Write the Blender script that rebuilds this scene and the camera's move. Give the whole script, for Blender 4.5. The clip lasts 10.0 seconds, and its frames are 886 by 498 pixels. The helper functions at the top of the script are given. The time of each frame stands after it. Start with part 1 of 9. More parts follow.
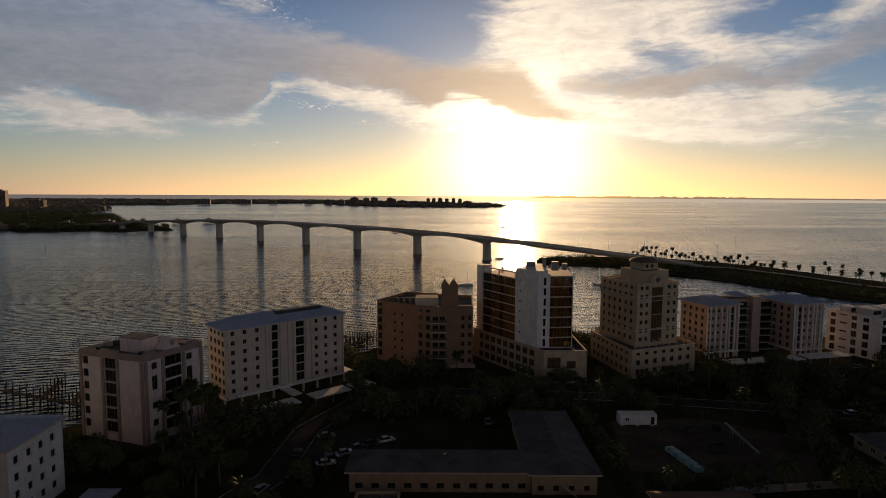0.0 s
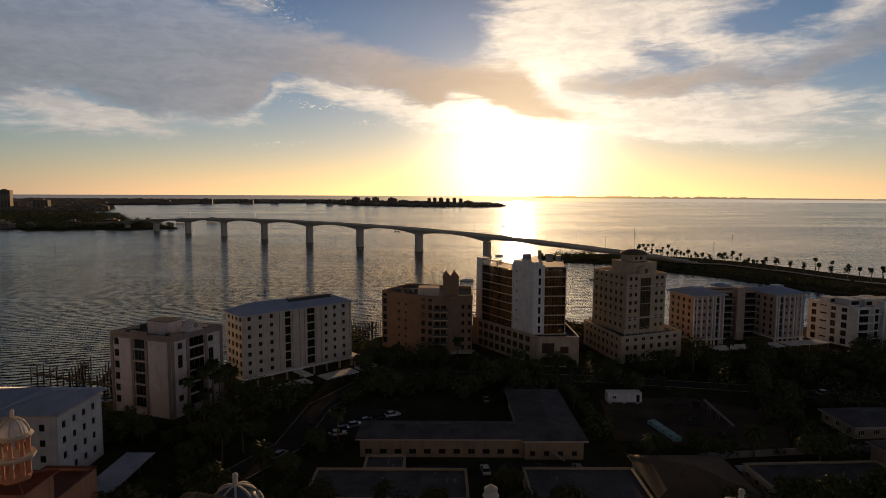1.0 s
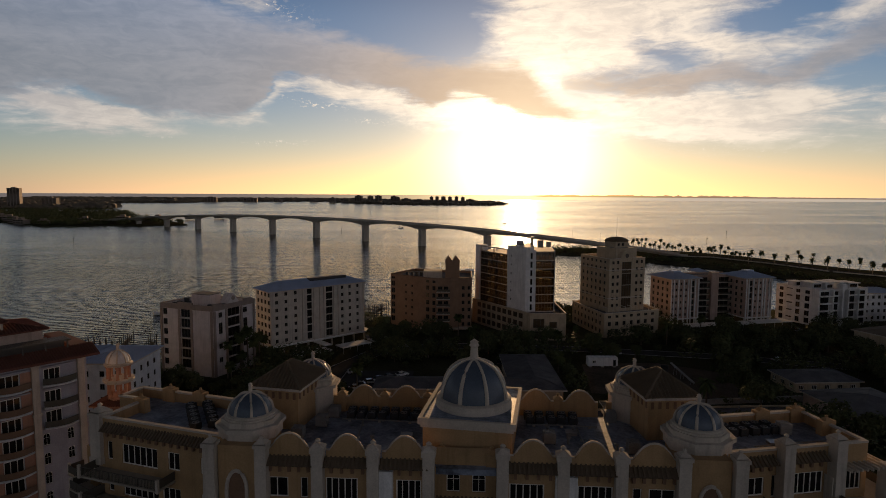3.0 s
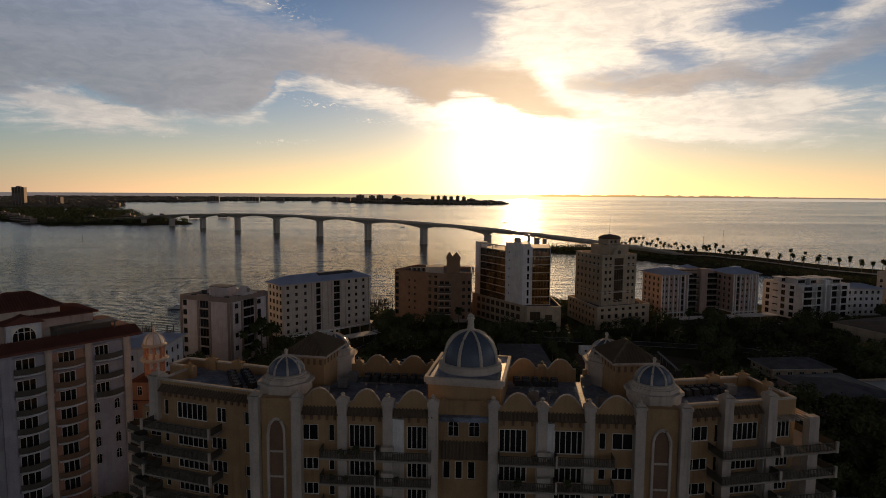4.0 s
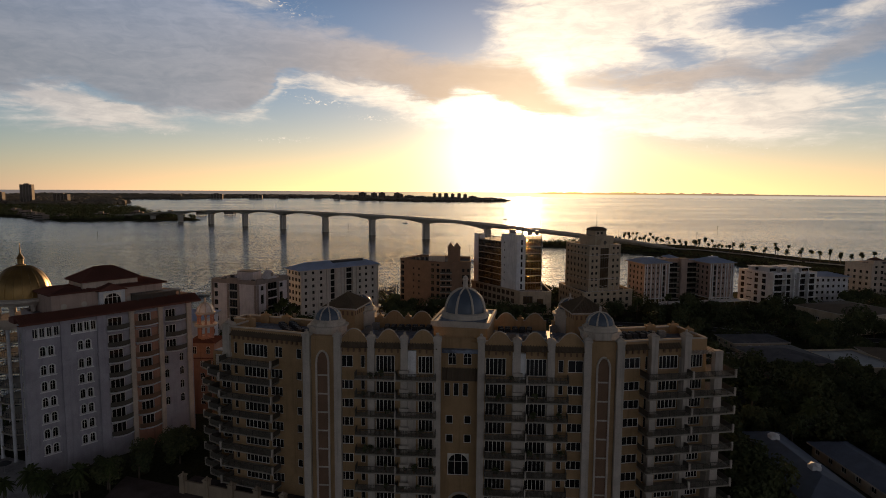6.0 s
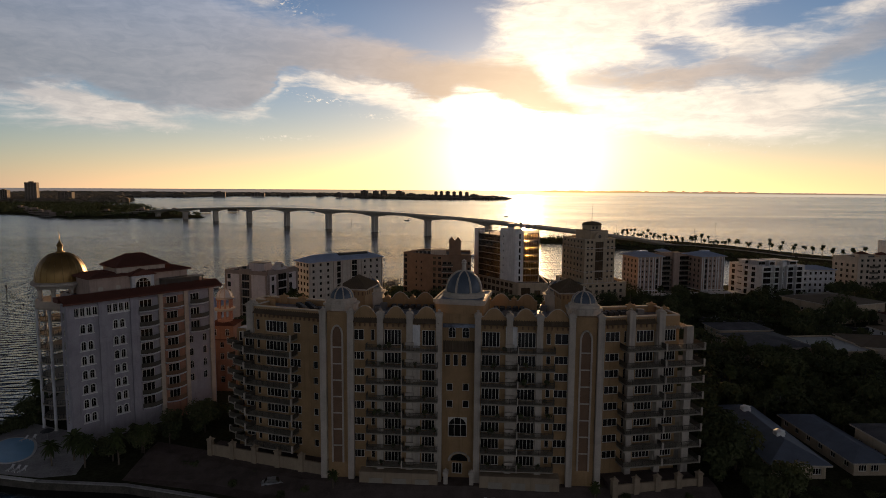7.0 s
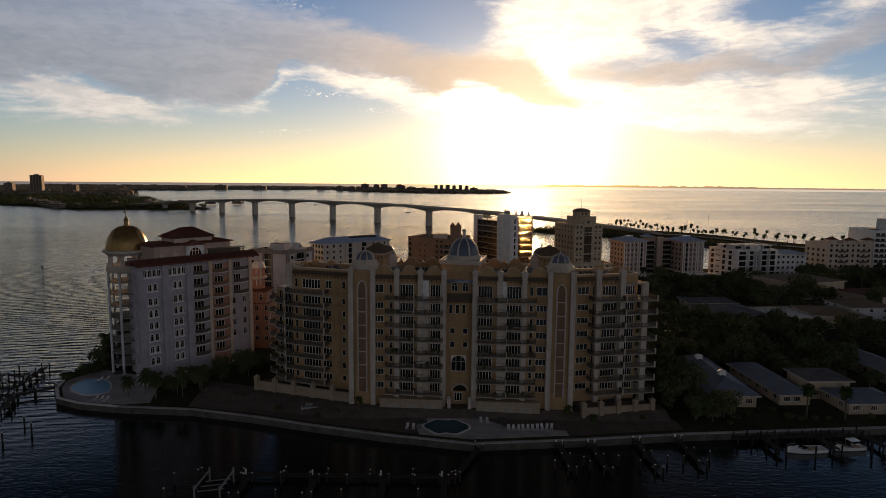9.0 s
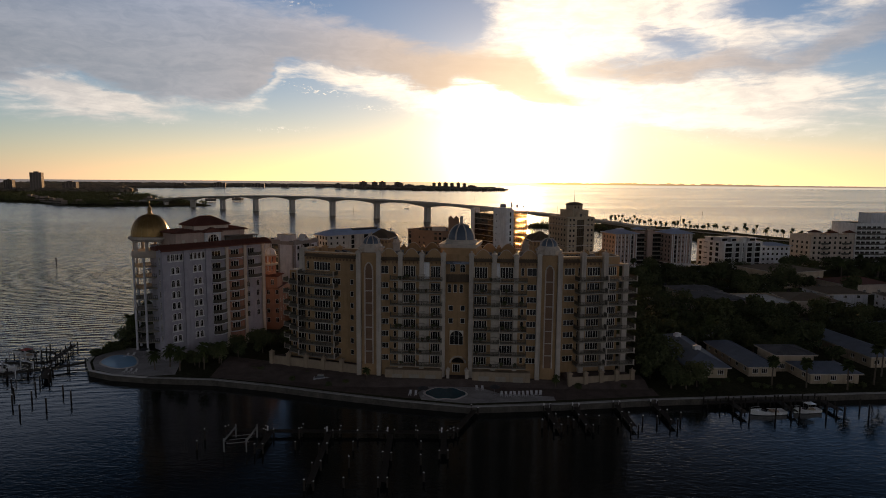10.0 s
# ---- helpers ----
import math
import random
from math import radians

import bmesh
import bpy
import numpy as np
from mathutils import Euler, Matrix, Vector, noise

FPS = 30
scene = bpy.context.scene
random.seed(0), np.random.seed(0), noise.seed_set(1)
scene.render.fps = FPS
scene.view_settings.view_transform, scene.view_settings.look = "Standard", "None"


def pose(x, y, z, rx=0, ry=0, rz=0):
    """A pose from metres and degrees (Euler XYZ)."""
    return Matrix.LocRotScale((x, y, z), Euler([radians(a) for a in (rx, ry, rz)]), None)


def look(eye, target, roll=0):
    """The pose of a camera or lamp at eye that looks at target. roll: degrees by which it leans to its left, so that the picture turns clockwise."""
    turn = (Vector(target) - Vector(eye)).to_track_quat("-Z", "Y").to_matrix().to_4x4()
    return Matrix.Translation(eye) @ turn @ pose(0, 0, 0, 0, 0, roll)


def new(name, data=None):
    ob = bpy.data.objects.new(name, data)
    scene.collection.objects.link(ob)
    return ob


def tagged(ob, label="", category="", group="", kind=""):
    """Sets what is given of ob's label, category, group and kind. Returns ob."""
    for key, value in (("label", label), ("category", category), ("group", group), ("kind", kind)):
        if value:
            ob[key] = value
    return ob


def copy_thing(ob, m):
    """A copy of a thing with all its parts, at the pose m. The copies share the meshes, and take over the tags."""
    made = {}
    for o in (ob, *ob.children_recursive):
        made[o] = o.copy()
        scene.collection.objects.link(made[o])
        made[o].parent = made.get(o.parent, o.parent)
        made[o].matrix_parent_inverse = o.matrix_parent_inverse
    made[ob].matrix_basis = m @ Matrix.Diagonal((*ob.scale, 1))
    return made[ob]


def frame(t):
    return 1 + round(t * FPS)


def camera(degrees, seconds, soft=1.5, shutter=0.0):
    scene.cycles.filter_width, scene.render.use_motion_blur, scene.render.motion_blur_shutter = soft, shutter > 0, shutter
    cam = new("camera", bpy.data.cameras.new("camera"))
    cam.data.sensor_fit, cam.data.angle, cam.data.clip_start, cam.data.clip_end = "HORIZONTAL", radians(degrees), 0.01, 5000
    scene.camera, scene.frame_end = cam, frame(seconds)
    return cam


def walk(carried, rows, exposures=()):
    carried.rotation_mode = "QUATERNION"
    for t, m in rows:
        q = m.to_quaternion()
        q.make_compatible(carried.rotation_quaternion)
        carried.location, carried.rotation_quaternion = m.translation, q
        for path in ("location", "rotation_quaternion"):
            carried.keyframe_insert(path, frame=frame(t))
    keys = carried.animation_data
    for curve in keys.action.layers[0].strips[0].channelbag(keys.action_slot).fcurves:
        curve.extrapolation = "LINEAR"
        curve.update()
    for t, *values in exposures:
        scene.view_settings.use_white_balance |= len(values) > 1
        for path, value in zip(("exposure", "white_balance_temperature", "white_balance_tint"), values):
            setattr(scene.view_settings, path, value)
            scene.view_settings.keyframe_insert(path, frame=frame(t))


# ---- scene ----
cam = camera(72.7, 10.0, 0.9)
EXPOSURES = [(0, 0.14, 6700, 14), (2.5, 0.22, 6700, 14), (5.5, 0.36, 6700, 14), (7.5, 0.5, 6700, 14), (10, 0.6, 6700, 14)]
PATH = [
    (0, (0.634, 51.523, 63.655), (0.645, 53.514, 63.471), 0.3),
    (0.5, (0.573, 44.685, 63.106), (0.582, 46.676, 62.922), 0.3),
    (1, (0.435, 37.81, 62.277), (0.443, 39.802, 62.093), 0.3),
    (1.5, (0.28, 31.067, 61.435), (0.286, 33.058, 61.249), 0.3),
    (2, (0.244, 24.446, 60.533), (0.249, 26.437, 60.347), 0.3),
    (2.5, (0.224, 17.432, 59.832), (0.227, 19.424, 59.645), 0.3),
    (4, (0.098, -2.973, 59.773), (0.095, -0.982, 59.584), 0.4),
    (4.5, (-0.001, -9.499, 59.589), (-0.006, -7.508, 59.398), 0.4),
    (5, (0.003, -16.361, 59.403), (-0.004, -14.37, 59.21), 0.4),
    (5.5, (0.039, -23.215, 59.3), (0.032, -21.224, 59.105), 0.4),
    (7, (0.286, -42.218, 57.922), (0.273, -40.228, 57.719), 0.4),
    (7.5, (0.18, -48.982, 57.41), (0.165, -46.993, 57.203), 0.4),
    (8, (-0.12, -55.793, 56.622), (-0.135, -53.804, 56.41), 0.4),
    (8.5, (-0.3, -62.87, 55.946), (-0.314, -60.882, 55.729), 0.5),
    (9, (-0.528, -70.172, 55.26), (-0.54, -68.184, 55.038), 0.5),
    (9.5, (-0.721, -77.454, 54.349), (-0.73, -75.467, 54.124), 0.5),
    (10, (-0.772, -84.651, 53.488), (-0.777, -82.664, 53.259), 0.5),
]
walk(cam, [(t, look(eye, target, roll)) for t, eye, target, roll in PATH], EXPOSURES)

# ---- node helpers ----


class Nodes:
    """A short way to write node trees."""

    def __init__(self, tree):
        self.tree = tree
        tree.nodes.clear()

    def add(self, kind):
        return self.tree.nodes.new(kind)

    def link(self, a, b):
        self.tree.links.new(a, b)

    def put(self, socket, value):
        if isinstance(value, bpy.types.NodeSocket):
            self.link(value, socket)
        else:
            socket.default_value = value

    def math(self, op, a, b=0.0, c=0.0, clamp=False):
        n = self.add("ShaderNodeMath")
        n.operation, n.use_clamp = op, clamp
        for s, v in zip(n.inputs, (a, b, c)):
            self.put(s, v)
        return n.outputs[0]

    def mix(self, f, a, b, blend="MIX"):
        n = self.add("ShaderNodeMix")
        n.data_type, n.blend_type = "RGBA", blend
        self.put(n.inputs[0], f)
        for s, v in ((n.inputs[6], a), (n.inputs[7], b)):
            self.put(s, v if isinstance(v, bpy.types.NodeSocket) else (*v, 1.0))
        return n.outputs[2]

    def add_rgb(self, value):
        n = self.add("ShaderNodeCombineColor")
        for s in n.inputs[:3]:
            self.put(s, value)
        return n.outputs[0]

    def step(self, v, lo, hi, smooth=True):
        n = self.add("ShaderNodeMapRange")
        n.interpolation_type = "SMOOTHSTEP" if smooth else "LINEAR"
        n.inputs[1].default_value, n.inputs[2].default_value = lo, hi
        self.put(n.inputs[0], v)
        return n.outputs[0]

    def noise(self, co, scale, detail=4.0, rough=0.5, distort=0.0):
        n = self.add("ShaderNodeTexNoise")
        self.put(n.inputs["Vector"], co)
        n.inputs["Scale"].default_value, n.inputs["Detail"].default_value = scale, detail
        n.inputs["Roughness"].default_value, n.inputs["Distortion"].default_value = rough, distort
        return n.outputs["Fac"]


# ---- sky and sun ----
SUN_AZ, SUN_EL = 7.3, 3.1  # degrees to the right of +y, and up
sun_dir = Vector((math.sin(radians(SUN_AZ)) * math.cos(radians(SUN_EL)), math.cos(radians(SUN_AZ)) * math.cos(radians(SUN_EL)), math.sin(radians(SUN_EL))))
sun = new("sun", bpy.data.lights.new("sun", "SUN"))
sun.data.energy, sun.data.angle, sun.data.color = 3.5, radians(0.6), (1.0, 0.62, 0.30)
sun.matrix_world = look((0, 0, 500), Vector((0, 0, 500)) - sun_dir)


def build_world():
    world = bpy.data.worlds.new("evening_sky")
    scene.world, world.use_nodes = world, True
    k = Nodes(world.node_tree)
    way = k.add("ShaderNodeTexCoord").outputs["Generated"]
    sep = k.add("ShaderNodeSeparateXYZ")
    k.link(way, sep.inputs[0])
    x, y, z = sep.outputs
    az = k.math("MULTIPLY", k.math("ARCTAN2", x, y), 57.29578)  # degrees, to the right
    el = k.math("MULTIPLY", k.math("ARCSINE", z), 57.29578)
    sky = k.add("ShaderNodeTexSky")
    sky.sky_type = "NISHITA"
    sky.sun_disc, sky.sun_elevation, sky.sun_rotation = False, radians(SUN_EL), radians(SUN_AZ)
    sky.altitude, sky.air_density, sky.dust_density, sky.ozone_density = 0.0, 1.0, 0.3, 4.0
    base = k.mix(1.0, sky.outputs[0], (SKY_GAIN,) * 3, "MULTIPLY")
    # how far from the sun, in degrees
    dot = k.add("ShaderNodeVectorMath")
    dot.operation = "DOT_PRODUCT"
    k.link(way, dot.inputs[0])
    dot.inputs[1].default_value = sun_dir
    off = k.math("MULTIPLY", k.math("ARCCOSINE", k.math("MINIMUM", dot.outputs["Value"], 0.999999)), 57.29578)

    def fall(width):
        return k.math("EXPONENT", k.math("MULTIPLY", k.math("POWER", k.math("DIVIDE", off, width), 2.0), -1.0))

    # the cloud layers, laid out in azimuth and elevation and frayed by noise
    def spread(sx, sy, turn):
        place = k.add("ShaderNodeCombineXYZ")
        k.link(az, place.inputs[0])
        k.link(el, place.inputs[1])
        mp = k.add("ShaderNodeMapping")
        mp.inputs["Rotation"].default_value, mp.inputs["Scale"].default_value = (0, 0, radians(turn)), (sx, sy, 1.0)
        k.link(place.outputs[0], mp.inputs["Vector"])
        return mp.outputs[0]

    def centred(v, gain):
        return k.math("MULTIPLY", k.math("SUBTRACT", v, 0.5), gain)

    co = spread(1.0, 2.2, 0)
    waz = k.math("ADD", az, centred(k.noise(co, 0.11, 5.0, 0.55), 5.0))
    wel = k.math("ADD", el, k.math("ADD", centred(k.noise(co, 0.17, 6.0, 0.6, 0.5), 2.2), centred(k.noise(spread(0.3, 1.6, -10), 0.5, 7.0, 0.62, 1.4), 2.2)))
    fine = k.noise(spread(1.0, 2.6, -8), 0.55, 9.0, 0.62, 0.9)
    wisp = k.noise(spread(0.22, 1.3, 14), 0.42, 8.0, 0.62, 1.2)  # streaks that climb to the right
    fall_streak = k.noise(spread(0.22, 1.3, -12), 0.36, 8.0, 0.6, 1.0)
    streak = k.mix(k.step(az, -6.0, 6.0), k.add_rgb(fall_streak), k.add_rgb(wisp))
    puff = k.noise(spread(1.0, 1.5, 0), 2.4, 6.0, 0.65, 0.4)

    def line(points):
        """Elevation as a soft curve over azimuth."""
        n = k.add("ShaderNodeFloatCurve")
        c = n.mapping.curves[0]
        for i, (a, e) in enumerate(points):
            p = ((a + 50.0) / 100.0, e / 25.0)
            if i < 2:
                c.points[i].location = p
            else:
                c.points.new(*p)
        n.mapping.update()
        k.put(n.inputs["Value"], k.math("MULTIPLY", k.math("ADD", waz, 50.0), 0.01))
        return k.math("MULTIPLY", n.outputs[0], 25.0)

    def band(lower, upper, soft_low, soft_up):
        """How far a layer covers, from its lower edge to its upper one."""
        up = k.math("DIVIDE", k.math("SUBTRACT", wel, line(lower)), soft_low)
        down = k.math("DIVIDE", k.math("SUBTRACT", line(upper), wel), soft_up)
        return k.math("MULTIPLY", k.step(up, -0.5, 0.5), k.step(down, -0.5, 0.5))

    def lobe(a, e, ra, re, lean, power=1.0):
        c, s = math.cos(radians(lean)), math.sin(radians(lean))
        da, de = k.math("SUBTRACT", waz, a), k.math("SUBTRACT", wel, e)
        u = k.math("ADD", k.math("MULTIPLY", da, c / ra), k.math("MULTIPLY", de, s / ra))
        v = k.math("ADD", k.math("MULTIPLY", da, -s / re), k.math("MULTIPLY", de, c / re))
        q = k.math("ADD", k.math("MULTIPLY", u, u), k.math("MULTIPLY", v, v))
        return k.math("MULTIPLY", k.math("EXPONENT", k.math("MULTIPLY", q, -1.0)), power)

    def total(lobes):
        out = lobe(*lobes[0])
        for one in lobes[1:]:
            out = k.math("ADD", out, lobe(*one))
        return out

    rag = k.math("ADD", centred(fine, 0.8), centred(streak, 1.5))
    # elsewhere in the sky: plain broken cloud of the same kind
    away = k.step(k.math("ABSOLUTE", az), 44.0, 75.0)
    high_up = k.step(el, 19.0, 34.0)
    rest = k.math("MAXIMUM", k.math("MULTIPLY", away, 0.85), k.math("MULTIPLY", high_up, 0.45))
    deck = band(DECK_LOW, DECK_UP, 1.9, 4.5)
    deck = k.math("MAXIMUM", deck, k.math("MULTIPLY", band(EAST_LOW, EAST_UP, 2.8, 2.8), 1.0))
    deck = k.math("ADD", deck, total(GREY_LOBES))
    thick = k.math("ADD", deck, k.math("MULTIPLY", rag, 0.42))
    grey_f = k.step(thick, 0.12, 0.95)
    thin = k.math("ADD", k.math("ADD", total(WHITE_LOBES), rest), k.math("MULTIPLY", rag, 0.95))
    # a lit fringe hangs under the deck
    fringe = k.math("MULTIPLY", band(FRINGE_LOW, DECK_LOW, 2.6, 1.4), k.math("ADD", k.math("ADD", 0.35, k.math("MULTIPLY", fall(28.0), 1.0)), k.math("MULTIPLY", k.step(streak, 0.32, 0.68), 0.7)))
    thin = k.math("ADD", thin, fringe)
    white_f = k.step(thin, 0.10, 1.55)
    # small bright flecks low down
    flecks = k.math("MULTIPLY", total(FLECKS), k.step(puff, 0.52, 0.66))
    low = k.step(el, 1.5, 5.0)
    grey_f = k.math("MULTIPLY", grey_f, low)
    white_f = k.math("MAXIMUM", k.math("MULTIPLY", white_f, low), flecks)
    # the clear sky: blue above, gold along the horizon towards the sun
    front = k.step(dot.outputs["Value"], -0.2, 0.95)
    gold = k.math("EXPONENT", k.math("MULTIPLY", k.math("MAXIMUM", el, 0.0), -0.30))
    clear = k.mix(k.math("MULTIPLY", gold, k.step(dot.outputs["Value"], 0.56, 1.0)), base, HORIZON, "ADD")
    pale = k.math("EXPONENT", k.math("MULTIPLY", k.math("MAXIMUM", el, 0.0), -0.10))
    clear = k.mix(k.math("MULTIPLY", pale, k.math("ADD", 0.25, k.math("MULTIPLY", front, 0.75))), clear, HAZE, "ADD")
    white = k.mix(front, CLOUD_EAST, k.mix(fall(25.0), CLOUD_FAR, CLOUD_NEAR))
    billow = k.math("ADD", k.math("MULTIPLY", fine, 0.5), k.math("MULTIPLY", streak, 0.6))
    folds = k.step(k.math("ADD", k.math("MULTIPLY", wisp, 0.6), k.math("MULTIPLY", fine, 0.4)), 0.36, 0.62)
    white = k.mix(k.math("MULTIPLY", k.math("SUBTRACT", 1.0, folds), 0.55), white, k.mix(1.0, white, (0.50, 0.53, 0.60), "MULTIPLY"))
    shade = k.math("ADD", k.math("MULTIPLY", k.step(thick, 0.5, 1.4), -0.5), k.step(billow, 0.35, 0.75))
    far = k.mix(k.math("ADD", 0.42, k.math("MULTIPLY", shade, 0.6), clamp=True), GREY_FAR, GREY_LIGHT)
    far = k.mix(k.math("MULTIPLY", fall(30.0), 0.55), far, k.mix(1.0, far, (1.9, 1.8, 1.7), "MULTIPLY"))
    grey = k.mix(fall(16.5), k.mix(k.step(el, 9.0, 17.0), far, k.mix(1.0, far, (0.92, 1.02, 1.18), "MULTIPLY")), GREY_NEAR)
    dim = k.math("ADD", EAST_LIGHT, k.math("MULTIPLY", front, 1.0 - EAST_LIGHT))
    col = k.mix(k.math("MULTIPLY", white_f, 0.88), clear, k.mix(1.0, white, k.add_rgb(dim), "MULTIPLY"))
    col = k.mix(k.math("MULTIPLY", grey_f, 0.90), col, k.mix(1.0, grey, k.add_rgb(dim), "MULTIPLY"))
    # the sky darkens towards the zenith
    high = k.math("SUBTRACT", 1.0, k.math("MULTIPLY", k.step(el, 15.0, 27.0), 0.92))
    col = k.mix(1.0, col, k.add_rgb(high), "MULTIPLY")
    # the light scattered close round the sun, held back by thick cloud
    through_cloud = k.math("SUBTRACT", 1.0, k.math("MULTIPLY", grey_f, 0.74))
    for width, power, tint in GLOW:
        near_sun = k.math("EXPONENT", k.math("MULTIPLY", k.math("POWER", k.math("DIVIDE", off, width), power), -1.0))
        col = k.mix(k.math("MULTIPLY", near_sun, through_cloud), col, tint, "ADD")
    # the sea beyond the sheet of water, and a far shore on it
    # mirrored sky and sun glitter are painted into this colour, brighter sunwards
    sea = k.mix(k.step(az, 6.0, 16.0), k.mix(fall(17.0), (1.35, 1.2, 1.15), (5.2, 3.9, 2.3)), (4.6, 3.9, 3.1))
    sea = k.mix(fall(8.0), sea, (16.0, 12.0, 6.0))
    taper = k.math("SUBTRACT", 1.0, k.math("MULTIPLY", k.step(az, 24.0, 33.0), 0.62))
    tops = k.math("MULTIPLY", k.step(k.noise(spread(1.0, 1.0, 0), 1.3, 5.0, 0.7), 0.3, 0.75), 0.17)
    crest = k.math("ADD", -0.33, k.math("MULTIPLY", k.math("ADD", 0.06, tops), taper))
    shore = k.math("MULTIPLY", k.step(el, -0.385, -0.365), k.math("LESS_THAN", el, crest))
    shore = k.math("MULTIPLY", shore, k.step(az, 8.0, 9.5))
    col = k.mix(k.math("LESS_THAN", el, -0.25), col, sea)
    # sun glow painted into the shore's colour: dark brown to gold near the sun
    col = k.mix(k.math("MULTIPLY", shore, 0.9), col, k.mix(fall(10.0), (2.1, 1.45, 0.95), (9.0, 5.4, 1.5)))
    out = k.add("ShaderNodeBackground")
    k.link(col, out.inputs[0])
    out.inputs[1].default_value = SKY_STRENGTH
    k.link(out.outputs[0], k.add("ShaderNodeOutputWorld").inputs[0])


SKY_STRENGTH, SKY_GAIN, EAST_LIGHT = 0.10, 1.05, 0.74
HORIZON, HAZE = (6.0, 3.3, 1.1), (1.45, 1.5, 1.65)
CLOUD_FAR, CLOUD_NEAR, CLOUD_EAST = (5.0, 4.7, 4.2), (11.0, 9.6, 7.6), (9.8, 9.3, 9.9)
GREY_FAR, GREY_LIGHT, GREY_NEAR = (1.3, 1.55, 1.85), (2.6, 2.7, 2.9), (6.4, 4.5, 2.7)
GLOW = ((1.6, 2.0, (60.0, 50.0, 32.0)), (6.8, 2.6, (11.0, 9.4, 6.4)), (12.0, 1.5, (3.0, 2.0, 0.8)))
# edges of the cloud layers: azimuth, elevation
DECK_LOW = [(-50, 5.5), (-36, 7.2), (-32.4, 8.0), (-29.7, 7.5), (-27, 6.9), (-22, 6.5), (-18.2, 6.6), (-16.4, 8.4), (-14.9, 10.0), (-8, 9.9), (-4.7, 9.2), (-1, 8.1), (0.6, 8.8), (5.8, 7.6), (11, 6.5), (16, 6.2), (21, 7.2), (50, 8)]
DECK_UP = [(-50, 22), (-30, 19.5), (-24, 17.2), (-19.6, 15.6), (-13.9, 14.6), (-7.3, 13.4), (-0.5, 11.9), (3, 12.0), (6.5, 11.6), (9.5, 9.6), (12.5, 7.2), (18, 5.6), (50, 5)]
FRINGE_LOW = [(-50, 4.4), (-36, 5.0), (-31, 4.7), (-26.5, 5.2), (-22, 6.0), (-18, 6.1), (-16.5, 7.0), (-13, 8.9), (-8, 7.9), (-4.7, 6.9), (-1, 6.4), (3, 6.2), (11, 5.6), (50, 5)]
EAST_LOW = [(-50, 30), (8, 30), (11.5, 9.2), (15, 8.8), (20.6, 8.7), (24.6, 9.0), (29.2, 8.6), (32.2, 9.6), (35.2, 10.8), (50, 14)]
EAST_UP = [(-50, 0), (8, 0), (11.5, 10.0), (15, 10.1), (20.6, 10.4), (24.6, 10.9), (29.2, 10.5), (32.2, 11.8), (35.2, 13.4), (50, 17)]
# azimuth, elevation, half widths, lean, weight
GREY_LOBES = [(-13.8, 8.3, 2.6, 0.7, -8, -0.9), (-4, 15.8, 7, 1.8, -12, -0.8), (19, 12.4, 3.3, 0.75, -14, 0.35), (1.5, 14.6, 2.2, 1.5, -25, 0.25)]
WHITE_LOBES = [(19, 12.4, 3.4, 0.9, -14, -1.4), (-6, 15.6, 8, 2.2, -12, -1.0), (1.4, 14.4, 2.6, 1.8, -25, -0.9), (29, 14.4, 5, 1.2, 12, -0.6), (34, 7.4, 3.4, 2.0, 10, -0.9), (-13.8, 8.2, 3.0, 0.7, -6, -0.9), (-30, 6.0, 6, 1.0, -8, 0.75), (8, 14.8, 7, 3.0, 14, 1.5), (16, 15.2, 7, 2.4, 8, 1.2), (13, 11.8, 6, 1.8, 4, 1.3), (23.5, 12.2, 6, 1.2, -6, 1.0), (24, 11, 20, 6.5, 0, 0.45), (25, 16.4, 6, 1.2, 6, 0.7), (26, 7.7, 8, 1.0, 4, 1.2), (36, 14.6, 5, 1.4, 18, 0.9), (25, 5.6, 10, 1.2, -2, 0.8), (33, 3.8, 8, 0.4, 2, 0.4), (-18, 16.6, 4.5, 0.9, -10, 0.9), (17, 7.6, 7, 1.2, 0, 0.7)]
FLECKS = [(-12.4, 8.0, 3.2, 0.28, -4, 1.0), (-7.4, 6.4, 1.6, 0.2, -6, 0.8), (-15.6, 4.6, 3.0, 0.16, 0, 0.9), (-26, 4.7, 2.0, 0.16, 0, 0.7), (-14.4, 15.8, 2.4, 0.5, -16, 1.0), (-17.8, 17.0, 3.0, 0.7, -10, 1.0), (24, 3.6, 4.0, 0.25, -3, 0.7), (30, 3.5, 5.0, 0.2, 3, 0.6)]
build_world()

# ---- materials ----


